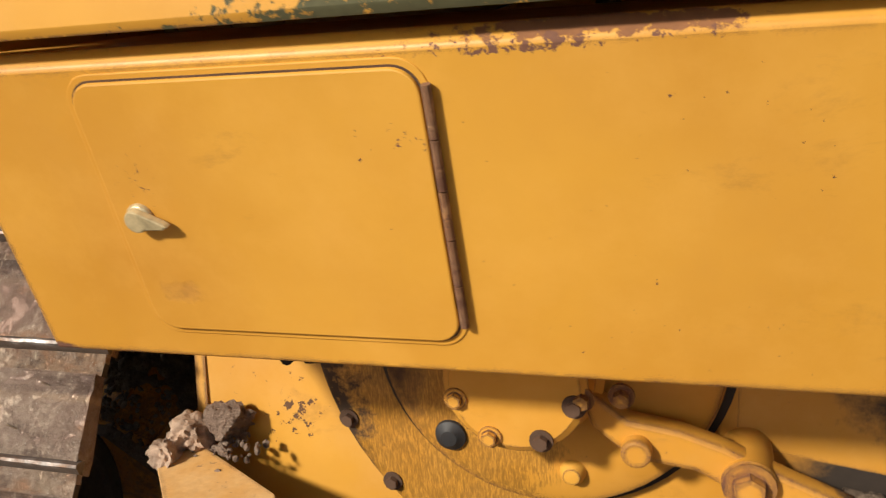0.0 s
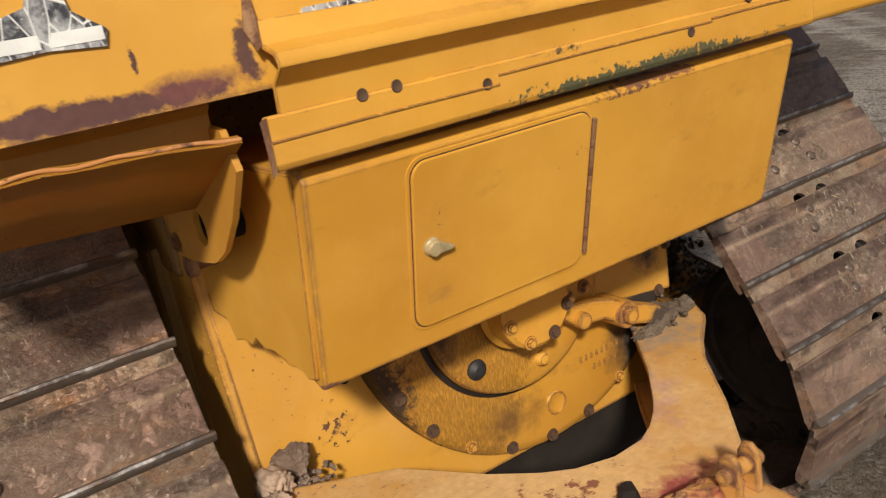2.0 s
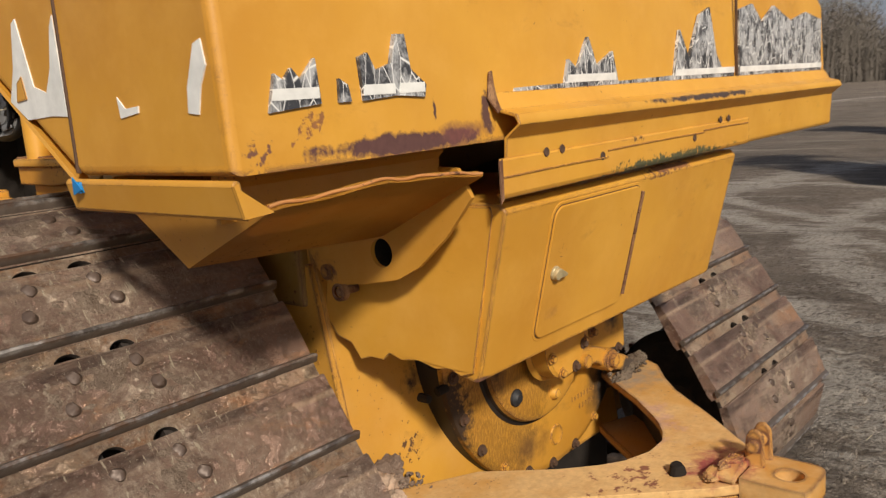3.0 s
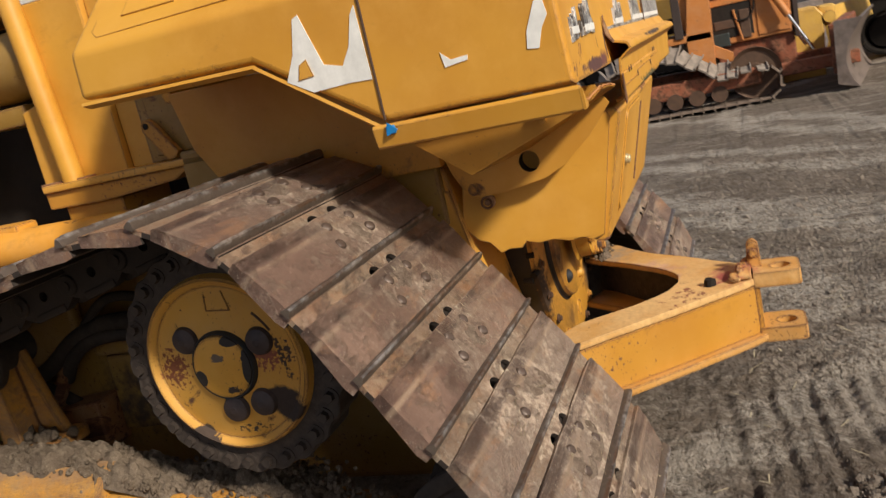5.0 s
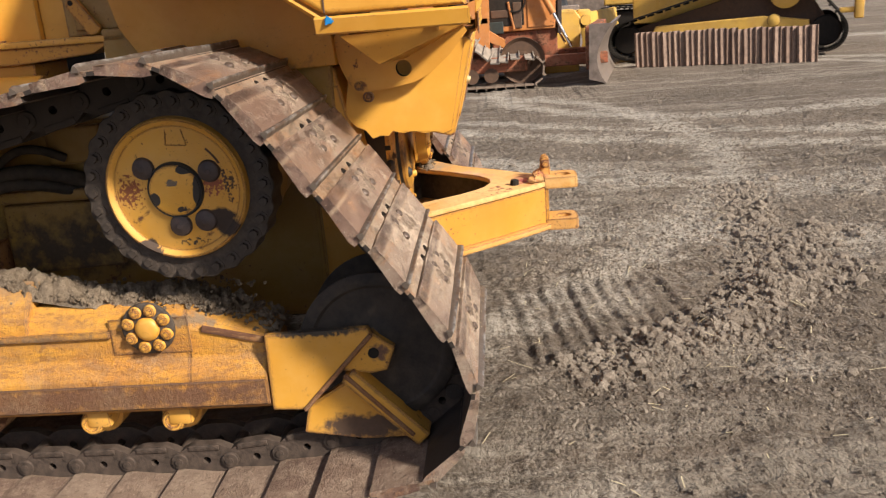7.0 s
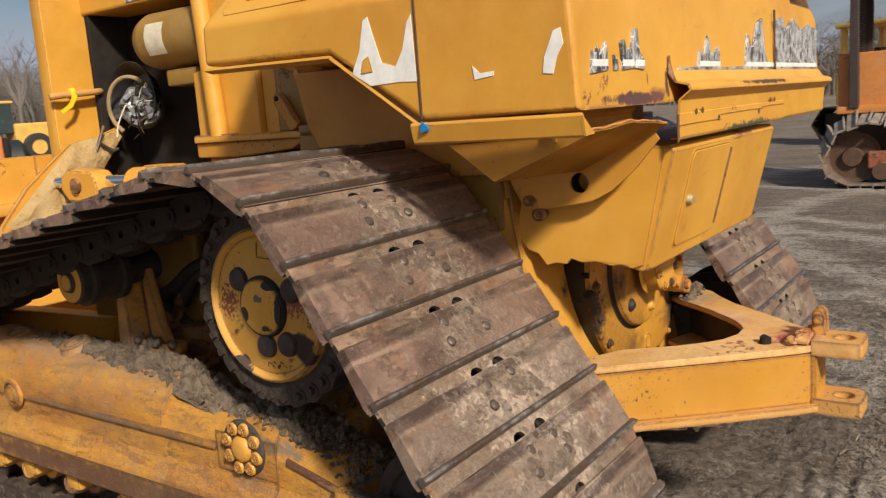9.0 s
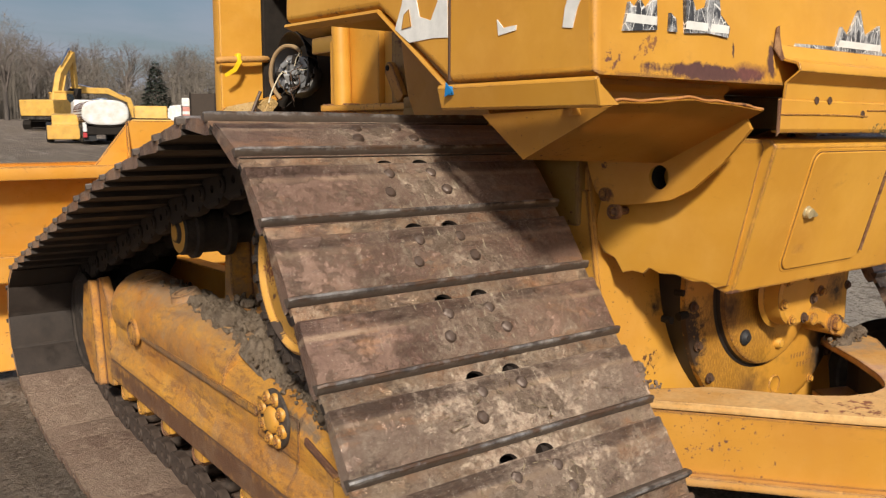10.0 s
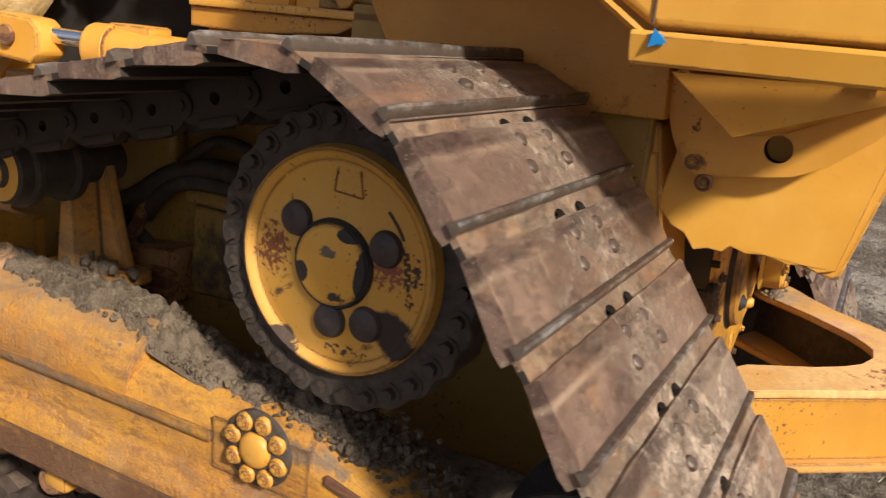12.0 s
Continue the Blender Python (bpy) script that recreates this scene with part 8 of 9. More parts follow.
# yellow dozer with its raised drive, behind a row of spare shoes
yd = machine("yellow_bulldozer", "yellow crawler dozer with a triangular raised-drive track and closed cab", "bulldozer", (14.75, -3.9, 0.0), -20)
for s in (-1, 1):
    bm = BM()
    c2 = [(3.1, 0.46, 0.38), (0.0, 1.22, 0.45), (-0.75, 0.46, 0.38)]
    pp = []
    for cy, cz, r in c2:
        pp += [(cy + r * math.cos(2 * math.pi * i / 48), cz + r * math.sin(2 * math.pi * i / 48)) for i in range(48)]
    pp = sorted(set(pp))
    h1, h2 = [], []
    for seq, h in ((pp, h1), (pp[::-1], h2)):
        for p in seq:
            while len(h) > 1 and (h[-1][0] - h[-2][0]) * (p[1] - h[-2][1]) - (h[-1][1] - h[-2][1]) * (p[0] - h[-2][0]) <= 0:
                h.pop()
            h.append(p)
    ring = h1[:-1] + h2[:-1]
    shoe_band(bm, ring + [ring[0]], 0.76, s * 1.05, 0.19, 0.03)
    part("track", bm, M_DARK, yd, "dark muddy track")
    bm = BM()
    lathe(bm, [(0.0, 0.05), (0.12, 0.05), (0.13, 0.02), (0.27, 0.02), (0.30, 0.0), (0.30, -0.2)], (s * 1.2, 0.0, 1.22), (s, 0, 0), 40)
    part("sprocket_hub", bm, M_YELFAR, yd)
    for cy in (-0.75, 3.1):
        bm = BM()
        lathe(bm, [(0.0, 0.03), (0.27, 0.03), (0.29, 0.0), (0.29, -0.1)], (s * 1.15, cy, 0.46), (s, 0, 0), 36)
        part("idler", bm, M_DARK, yd)
    # added dark panel, standing for the dark inside of the track triangle
    bm = BM()
    prism(bm, [(-0.9, 0.4), (-0.3, 1.35), (0.3, 1.4), (3.2, 0.62), (3.2, 0.4)], "x", s * 0.80, s * 0.92, 0.02)
    part("dark_infill", bm, M_BROWN, yd)
    bm = BM()
    prism(bm, [(-0.45, 0.34), (-0.45, 0.68), (0.4, 0.80), (2.5, 0.72), (2.7, 0.34)], "x", s * 1.0, s * 1.25, 0.02)
    lathe(bm, [(0.0, 0.03), (0.09, 0.03), (0.12, 0.01), (0.13, -0.05)], (s * 1.25, 0.2, 0.70), (s, 0, 0), 24)
    part("track_frame", bm, M_YELFAR, yd)
bm = BM()
prism(bm, [(0.3, 0.75), (3.1, 0.75), (3.15, 2.10), (2.95, 2.35), (0.9, 2.45), (0.9, 1.4), (0.3, 1.4)], "x", -0.5, 0.5, 0.03)
yh = part("hood", bm, M_YELFAR, yd)
bm = BM()
box(bm, -0.512, -0.5, 1.55, 2.55, 1.55, 2.15, 0.004)
part("side_grille", bm, M_OLIVE, yh)
bm = BM()
prism(bm, [(-1.05, 1.85), (-1.15, 2.25), (-0.2, 2.25), (0.9, 2.25), (0.9, 1.45), (0.3, 1.3), (-0.2, 1.62)], "x", -1.0, 1.0, 0.03)
part("fender", bm, M_YELFAR, yd)
bm = BM()
box(bm, -0.75, 0.75, -1.1, -0.4, 1.2, 1.9, 0.03)
part("fuel_tank", bm, M_YELFAR, yd)
bm = BM()
box(bm, -1.005, -1.0, -1.0, -0.35, 1.93, 2.12)
part("badge_panel", bm, M_DARK, yd, "dark plain badge panel")
bm = BM()
box(bm, -1.009, -1.005, -0.62, -0.42, 1.97, 2.08)
part("badge_bar", bm, M_DECAL, yd)
bm = BM()
prism(bm, [(-0.6, 2.2), (0.95, 2.2), (0.85, 3.35), (-0.5, 3.35)], "x", -0.72, 0.72, 0.04)
cab = part("cab", bm, M_YELFAR, yd)
bm = BM()
prism(bm, [(0.22, 1.95), (0.72, 1.95), (0.80, 2.25), (0.75, 3.15), (0.20, 3.15)], "x", -1.012, -0.715, 0.01)
part("door_glass", bm, M_GLASSDARK, cab)
bm = BM()
prism(bm, [(-0.45, 2.45), (0.08, 2.45), (0.05, 3.15), (-0.38, 3.15)], "x", -0.735, -0.70, 0.01)
part("window", bm, M_GLASSDARK, cab)
bm = BM()
box(bm, -0.58, -0.5, 1.0, 1.9, 1.62, 1.74, 0.02)
cyl(bm, (-0.62, 1.2, 1.6), (-0.68, 2.4, 1.5), 0.06, n=14)
part("lift_cylinder", bm, M_YELFAR, yd)
bm = BM()
box(bm, -0.15, 0.15, -1.40, -1.0, 0.72, 0.82, 0.02)
box(bm, -0.18, 0.18, -1.45, -1.28, 0.60, 1.0, 0.02)
part("hitch", bm, M_YELFAR, yd)
bm = BM()
prism(bm, [(3.95 + 0.05, 0.1), (3.85, 0.5), (3.95, 1.1), (4.02, 1.1), (3.95, 0.5), (4.1, 0.1)], "x", -1.7, 1.7, 0.004)
part("blade", bm, M_YELFAR, yd)
# spare shoes standing in a row before it


def spare_steel():
    m = Nodes("red_brown_spare_shoe_steel", True)
    col = m.mix(m.rand(), (0.17, 0.105, 0.076), (0.30, 0.205, 0.155))
    col = m.mix(m.ramp(m.noise(9, 6, 0.7), 0.45, 0.65, 0, 0.7), col, (0.10, 0.062, 0.048))
    m.bump(m.noise(40, 5), 0.3, 0.004)
    return m.done(col, 0.7, 0.1)


M_SPARE = spare_steel()
spare = BM()
box(spare, -0.03, 0.03, -0.10, 0.10, 0.0, 0.66, 0.006)
box(spare, -0.07, -0.03, -0.095, -0.075, 0.0, 0.66, 0.003)
spare_me = as_mesh("spare_shoe", spare, M_SPARE)
rng = random.Random(5)
for i in range(31):
    f = i / 30
    x, y = 13.15 - 1.0 * f, -0.55 - 2.98 * f
    ob = new("spare_track_shoe", spare_me)
    ob.matrix_basis = pose(x + rng.uniform(-0.02, 0.02), y, height_at(x, y) - 0.01, rng.uniform(-1, 1), rng.uniform(2, 4), 18 + rng.uniform(-3, 3)) @ Matrix.Diagonal((1, 0.55, rng.uniform(0.98, 1.02), 1))
    tagged(ob, "weathered brown spare track shoe standing in a row", "track shoe", "spare shoes in a row")


# smaller far machines, each a thing with its main parts
def far_dozer(at, turn, mat, label):
    e = machine("far_bulldozer", label, "bulldozer", at, turn, "far parked machines")
    m = BM(); box(m, -0.55, 0.55, 0.2, 2.2, 0.9, 2.0, 0.05); part("hood", m, mat, e)
    m = BM(); box(m, -0.75, 0.75, -1.6, 0.2, 1.0, 1.8, 0.05); part("deck", m, mat, e)
    m = BM(); prism(m, [(-1.5, 2.95), (0.3, 2.95), (0.35, 3.05), (-1.55, 3.08)], "x", -0.85, 0.85, 0.02)
    roof = part("roof", m, mat, e)
    for x in (-0.72, 0.72):
        for y in (-1.35, 0.1):
            m = BM(); box(m, x - 0.06, x + 0.06, y - 0.06, y + 0.06, 1.75, 2.96, 0.01); part("post", m, mat, roof)
    m = BM(); box(m, -0.3, 0.3, -0.9, -0.6, 1.8, 2.4, 0.05); part("seat", m, M_DARK, e)
    for s in (-1, 1):
        m = BM(); shoe_band(m, [(2.1, 0.8), (-1.6, 0.95), (-1.95, 0.5), (-1.6, 0.05), (2.1, 0.05), (2.4, 0.4), (2.1, 0.8)], 0.55, s * 0.95); part("track", m, M_DARK, e)
        m = BM(); box(m, s * 0.95 - 0.18, s * 0.95 + 0.18, -1.6, 2.0, 0.15, 0.8, 0.03); part("track_frame", m, M_DARK, e)
    m = BM(); prism(m, [(2.9, 0.1), (2.75, 0.6), (2.85, 1.1), (2.95, 1.1), (2.85, 0.6), (3.0, 0.1)], "x", -1.6, 1.6, 0.01); part("blade", m, mat, e)
    m = BM(); cyl(m, (0.2, 1.2, 2.0), (0.2, 1.2, 2.7), 0.05, n=12); part("exhaust", m, M_DARK, e)
    return e


def excavator(at, turn, mat, low=False):
    e = machine("excavator", "yellow crawler excavator with its boom stretched out low, parked far off" if low else "yellow crawler excavator with its boom raised, parked far off", "excavator", at, turn, "far parked machines")
    for s in (-1, 1):
        m = BM(); shoe_band(m, [(1.8, 0.75), (-1.8, 0.75), (-2.05, 0.4), (-1.8, 0.05), (1.8, 0.05), (2.05, 0.4), (1.8, 0.75)], 0.6, s * 1.1, 0.2); part("track", m, M_DARK, e)
        m = BM(); box(m, s * 1.1 - 0.2, s * 1.1 + 0.2, -1.7, 1.7, 0.2, 0.65, 0.03); part("track_frame", m, M_DARK, e)
    m = BM(); prism(m, [(-2.4, 1.05), (1.2, 1.05), (1.2, 1.8), (-0.2, 2.35), (-2.5, 2.25)], "x", -1.3, 1.3, 0.06); part("house", m, mat, e)
    m = BM(); prism(m, [(-0.3, 1.2), (1.3, 1.2), (1.25, 2.3), (0.9, 2.95), (-0.25, 2.95)], "x", 0.3, 1.25, 0.04); cb = part("cab", m, mat, e)
    for x in (0.295, 1.255):
        m = BM(); prism(m, [(-0.15, 1.9), (1.15, 1.9), (1.15, 2.3), (0.85, 2.8), (-0.15, 2.8)], "x", x - 0.01, x + 0.01, 0.003); part("window", m, M_GLASSDARK, cb)
    m = BM(); box(m, 0.28, 1.27, -0.32, 1.0, 2.9, 3.02, 0.03); part("cab_roof", m, mat, e)
    boom = [(0.6, 1.5), (1.0, 1.4), (2.5, 4.0), (4.65, 5.9), (4.4, 6.35), (1.95, 4.5)]
    stick = [(4.15, 6.45), (4.8, 6.35), (5.05, 3.6), (4.75, 3.0), (4.5, 3.6)]
    bucket = [(4.5, 3.4), (5.0, 3.4), (4.9, 2.4), (4.2, 2.2), (4.0, 2.8)]
    if low:
        boom = [(0.6, 1.5), (1.0, 1.4), (1.9, 3.0), (4.4, 3.0), (6.0, 2.3), (6.1, 2.6), (4.5, 3.5), (1.5, 3.55)]
        stick = [(5.8, 2.9), (6.3, 2.7), (6.9, 1.0), (6.7, 0.7), (6.4, 0.9)]
        bucket = [(6.4, 1.0), (6.9, 1.0), (7.0, 0.3), (6.2, 0.05), (5.9, 0.5)]
    m = BM(); prism(m, boom, "x", -0.58, -0.12, 0.04); part("boom", m, mat, e)
    m = BM(); prism(m, stick, "x", -0.52, -0.18, 0.04); part("stick", m, mat, e)
    m = BM(); prism(m, bucket, "x", -0.8, 0.1, 0.03); part("bucket", m, M_DARK, e)
    for x in (-0.68, -0.02):
        m = BM(); cyl(m, (x, 1.25, 1.6), (x, *((1.9, 3.1) if low else (2.5, 4.3))), 0.08, n=12); part("boom_cylinder", m, mat, e)
    m = BM(); cyl(m, (-0.35, *((2.0, 3.75) if low else (2.4, 5.1))), (-0.35, *((5.9, 2.95) if low else (4.1, 6.6))), 0.08, n=12); part("stick_cylinder", m, M_CHROME, e)
    m = BM(); cyl(m, (-0.9, -1.2, 2.2), (-0.9, -1.2, 2.75), 0.06, n=10); part("exhaust", m, M_DARK, e)
    for x in (-1.31, 1.31):
        m = BM(); box(m, x - 0.01, x + 0.01, -2.2, -0.6, 1.25, 2.05, 0.004); part("side_door", m, mat, e)


def wheel_part(parent, x, y, r, w, hub):
    m = BM(); lathe(m, [(r * 0.55, w / 2), (r * 0.9, w / 2), (r, w * 0.35), (r, -w * 0.35), (r * 0.9, -w / 2), (r * 0.55, -w / 2)], (x, y, r), (1, 0, 0), 32)
    t = part("wheel", m, M_BLACK, parent)
    m = BM(); lathe(m, [(0.0, w * 0.35), (r * 0.3, w * 0.38), (r * 0.56, w * 0.42), (r * 0.56, -w * 0.42), (0.0, -w * 0.35)], (x, y, r), (1, 0, 0), 24)
    part("rim", m, hub, t)


def tractor(at, turn, mat, roof, label, arm=True, size=1.15):
    e = machine("tractor", label, "tractor", at, turn, "far parked machines")
    e.matrix_basis = e.matrix_basis @ Matrix.Diagonal((size, size, size, 1))
    for s in (-1, 1):
        wheel_part(e, s * 0.75, -0.3, 0.62, 0.4, M_BROWN)
        wheel_part(e, s * 0.7, 1.9, 0.45, 0.3, M_BROWN)
    m = BM(); box(m, -0.45, 0.45, 0.6, 2.4, 0.8, 1.6, 0.05); part("hood", m, mat, e)
    m = BM(); box(m, -0.6, 0.6, -1.0, 0.6, 0.7, 1.3, 0.05); part("chassis", m, M_DARK, e)
    m = BM(); prism(m, [(-0.60, 1.25), (0.45, 1.25), (0.55, 1.9), (0.45, 2.72), (-0.55, 2.72)], "x", -0.42, 0.42, 0.03)
    cabx = part("cab_glass", m, M_GLASSPALE, e)
    for x in (-0.42, 0.42):
        for pts in ([(-0.63, 1.25), (-0.55, 1.25), (-0.50, 2.74), (-0.58, 2.74)], [(0.40, 1.25), (0.48, 1.25), (0.58, 1.9), (0.48, 2.74), (0.40, 2.74), (0.50, 1.9)]):
            m = BM(); prism(m, pts, "x", x - 0.03, x + 0.03, 0.01); part("cab_post", m, M_DARK, cabx)
    m = BM(); box(m, -0.47, 0.47, -0.64, 0.54, 2.70, 2.86, 0.05); part("cab_roof", m, roof, cabx)
    for x in (-0.36, -0.13, 0.13, 0.36):
        m = BM(); box(m, x - 0.07, x + 0.07, -0.69, -0.65, 2.72, 2.83, 0.01); part("work_lamp", m, M_DECAL, cabx)
    if arm:
        m = BM(); prism(m, [(0.10, 0.7), (-0.15, 0.7), (-0.75, 1.75), (-0.62, 1.95), (-0.45, 1.75)], "y", -1.30, -1.10, 0.02); part("backhoe_boom", m, mat, e)
        m = BM(); prism(m, [(-0.62, 1.35), (-0.95, 1.95), (-0.80, 2.10), (-0.45, 1.45)], "y", -1.45, -1.31, 0.02); part("backhoe_stick", m, M_BROWN, e)
        m = BM(); prism(m, [(-0.75, 1.40), (-0.40, 1.30), (-0.35, 0.95), (-0.75, 0.85), (-0.95, 1.10)], "y", -1.70, -1.46, 0.02); part("backhoe_bucket", m, M_DARK, e)
        m = BM(); cyl(m, (0.10, -1.05, 0.9), (-0.55, -1.05, 1.7), 0.05, n=12); part("boom_cylinder", m, M_CHROME, e)
        m = BM(); box(m, -0.55, 0.45, -1.10, -0.60, 0.55, 1.35, 0.05); part("rear_frame", m, mat, e)


def loader(at, turn, label="yellow wheel loader with its bucket on the ground"):
    e = machine("wheel_loader", label, "loader", at, turn, "far parked machines")
    for s in (-1, 1):
        wheel_part(e, s * 0.95, -1.4, 0.72, 0.55, M_YELFAR)
        wheel_part(e, s * 0.95, 1.2, 0.72, 0.55, M_YELFAR)
    m = BM(); box(m, -0.8, 0.8, -2.6, -0.4, 0.9, 2.0, 0.08); part("engine_hood", m, M_YELFAR, e)
    m = BM(); prism(m, [(-0.5, 1.5), (0.6, 1.5), (0.5, 3.1), (-0.4, 3.1)], "x", -0.65, 0.65, 0.05); part("cab", m, M_GLASSDARK, e)
    m = BM(); box(m, -0.7, 0.7, -0.55, 0.6, 3.05, 3.2, 0.05); part("cab_roof", m, M_YELFAR, e)
    m = BM(); box(m, -0.5, 0.5, 0.2, 1.9, 0.7, 1.3, 0.05); part("front_frame", m, M_YELFAR, e)
    for s in (-1, 1):
        m = BM(); prism(m, [(0.9, 1.6), (1.1, 1.9), (2.0, 1.5), (2.9, 0.6), (2.7, 0.4), (1.9, 1.1)], "x", s * 0.55 - 0.08, s * 0.55 + 0.08, 0.02); part("lift_arm", m, M_YELFAR, e)
    m = BM(); prism(m, [(2.7, 0.1), (3.8, 0.1), (3.3, 0.25), (2.9, 0.5), (2.85, 1.2), (2.65, 1.2), (2.6, 0.5)], "x", -1.3, 1.3, 0.02); part("bucket", m, M_BLADESTEEL, e)


def pickup(at, turn, mat=None, label="white pickup truck parked across the yard"):
    e = machine("pickup_truck", label, "truck", at, turn, "far parked machines")
    mat = mat or M_WHITE
    m = BM(); prism(m, [(-2.7, 0.55), (2.6, 0.55), (2.7, 0.8), (2.6, 1.15), (1.1, 1.22), (-2.7, 1.2)], "x", -0.95, 0.95, 0.06); part("body", m, mat, e)
    m = BM(); prism(m, [(-0.9, 1.2), (1.1, 1.2), (0.4, 1.88), (-0.75, 1.90)], "x", -0.80, 0.80, 0.08); cb = part("cab", m, mat, e)
    for x in (-0.805, 0.805):
        m = BM(); prism(m, [(-0.75, 1.26), (0.05, 1.26), (0.05, 1.76), (-0.65, 1.78)], "x", x - 0.01, x + 0.01, 0.003); part("window", m, M_GLASSDARK, cb)
        m = BM(); prism(m, [(0.12, 1.26), (0.88, 1.26), (0.42, 1.76), (0.12, 1.77)], "x", x - 0.01, x + 0.01, 0.003); part("window", m, M_GLASSDARK, cb)
    m = BM(); box(m, -0.85, 0.85, -2.6, -1.0, 1.0, 1.26, 0.02); part("bed", m, M_DARK, e)
    for s in (-1, 1):
        wheel_part(e, s * 0.85, -1.75, 0.38, 0.26, M_GREYMETAL)
        wheel_part(e, s * 0.85, 1.75, 0.38, 0.26, M_GREYMETAL)


def tank_truck(at, turn):
    e = machine("tank_truck", "tank truck with a bright white tank and a black rear frame", "truck", at, turn, "far parked machines")
    shell = [(1.08 * math.copysign(abs(math.cos(a)) ** 0.7, math.cos(a)), 1.46 + 0.63 * math.copysign(abs(math.sin(a)) ** 0.7, math.sin(a))) for a in (2 * math.pi * i / 40 for i in range(40))]
    m = BM(); prism(m, shell, "y", -3.0, 1.4, 0.12, 4); tank_ = part("tank", m, M_WHITE, e)
    m = BM(); prism(m, [(x * 1.01, 1.46 + (z - 1.46) * 1.01) for x, z in shell], "y", -1.1, -1.02); part("band", m, M_ALU, tank_)
    for y in (-1.8, 0.2):
        m = BM(); lathe(m, [(0.0, 0.12), (0.2, 0.12), (0.25, 0.08), (0.26, -0.05)], (0, y, 2.08), (0, 0, 1), 20); part("hatch", m, M_ALU, tank_)
    m = BM(); box(m, -0.45, 0.45, -3.0, 3.4, 0.55, 0.85, 0.03); part("chassis", m, M_DARK, e)
    m = BM(); box(m, -1.05, 1.05, -3.12, -2.98, 0.42, 0.82, 0.03); part("rear_frame", m, M_DARK, e)
    m = BM(); prism(m, [(1.6, 0.6), (3.4, 0.6), (3.4, 1.3), (3.0, 2.1), (1.6, 2.2)], "x", -1.0, 1.0, 0.08); part("cab", m, M_WHITE, e)
    for s in (-1, 1):
        for y in (-2.3, -1.2, 2.7):
            wheel_part(e, s * 0.86, y, 0.48, 0.4, M_GREYMETAL)
        m = BM(); box(m, s * 0.75 - 0.28, s * 0.75 + 0.28, -3.02, -3.0, 0.12, 0.5, 0.005); part("mud_flap", m, M_BLACK, e)
        m = BM(); box(m, s * 0.98 - 0.09, s * 0.98 + 0.09, -3.20, -3.13, 0.55, 1.0, 0.03); part("tail_panel", m, M_WHITE, e)
        m = BM(); box(m, s * 0.98 - 0.09, s * 0.98 + 0.09, -3.19, -3.13, 0.28, 0.52, 0.02); part("tail_lamp", m, M_RED, e)
    m = BM(); tube(m, [(-0.95, -3.2, 0.95), (-0.4, -3.22, 0.86), (0.4, -3.22, 0.86), (0.95, -3.2, 0.95)], 0.03, 8, 2); part("hand_rail", m, M_DARK, e)


def wheeled_tool_carrier(at, turn):
    e = machine("tool_carrier", "small yellow wheeled machine half behind the tank truck", "loader", at, turn, "far parked machines")
    for s in (-1, 1):
        wheel_part(e, s * 0.72, 0.55, 0.50, 0.34, M_YELFAR)
        wheel_part(e, s * 0.72, -0.85, 0.50, 0.34, M_YELFAR)
    m = BM(); prism(m, [(-1.35, 0.35), (1.05, 0.35), (1.10, 0.95), (0.75, 1.35), (-1.2, 1.45), (-1.4, 1.1)], "x", -0.62, 0.62, 0.06); part("body", m, M_YELFAR, e)
    m = BM(); box(m, -0.85, 0.85, 1.10, 1.32, 0.15, 0.85, 0.04); part("front_weight", m, M_YELFAR, e)


def ground_spot(x, y):
    return (x, y, height_at(x, y))


far_dozer(ground_spot(21.4, 4.1), 150, M_YELFAR, "yellow crawler dozer with an open canopy parked behind")
far_dozer(ground_spot(24.0, -3.0), 165, M_YELFAR, "yellow crawler dozer with an open canopy parked behind")
loader(ground_spot(22.0, 1.5), 95)
loader(ground_spot(30.0, -1.0), 80)
pickup(ground_spot(60.0, -25.0), 40)
for x, y, t in ((52.0, -26.5, 60), (50.0, -28.5, 60), (47.0, -29.5, 62), (46.0, -32.0, 65)):
    loader(ground_spot(x, y), t + 60)
M_PINK = paint("faded_red_enamel", (0.55, 0.24, 0.22), 0.2, 0.3)


def box_truck(at, turn):
    e = machine("box_truck", "white and faded red box truck parked before the woods", "truck", at, turn, "far parked machines")
    e.matrix_basis = e.matrix_basis @ Matrix.Diagonal((0.72, 0.72, 0.95, 1))
    m = BM(); box(m, -1.0, 1.0, -2.4, 1.4, 2.15, 2.9, 0.05); part("cargo_box", m, M_WHITE, e)
    m = BM(); box(m, -0.95, 0.95, -2.35, 1.35, 0.95, 2.14, 0.03); part("cargo_side", m, M_PINK, e)
    m = BM(); box(m, -0.97, 0.97, -2.37, 1.37, 1.45, 1.72, 0.01); part("stripe", m, M_WHITE, e)
    m = BM(); prism(m, [(1.5, 0.6), (3.2, 0.6), (3.2, 1.4), (2.8, 2.2), (1.5, 2.3)], "x", -0.95, 0.95, 0.06); part("cab", m, M_WHITE, e)
    m = BM(); box(m, -0.4, 0.4, -2.4, 3.0, 0.6, 0.95, 0.03); part("chassis", m, M_DARK, e)
    for s in (-1, 1):
        for y in (-1.5, 2.4):
            wheel_part(e, s * 0.85, y, 0.45, 0.28, M_GREYMETAL)


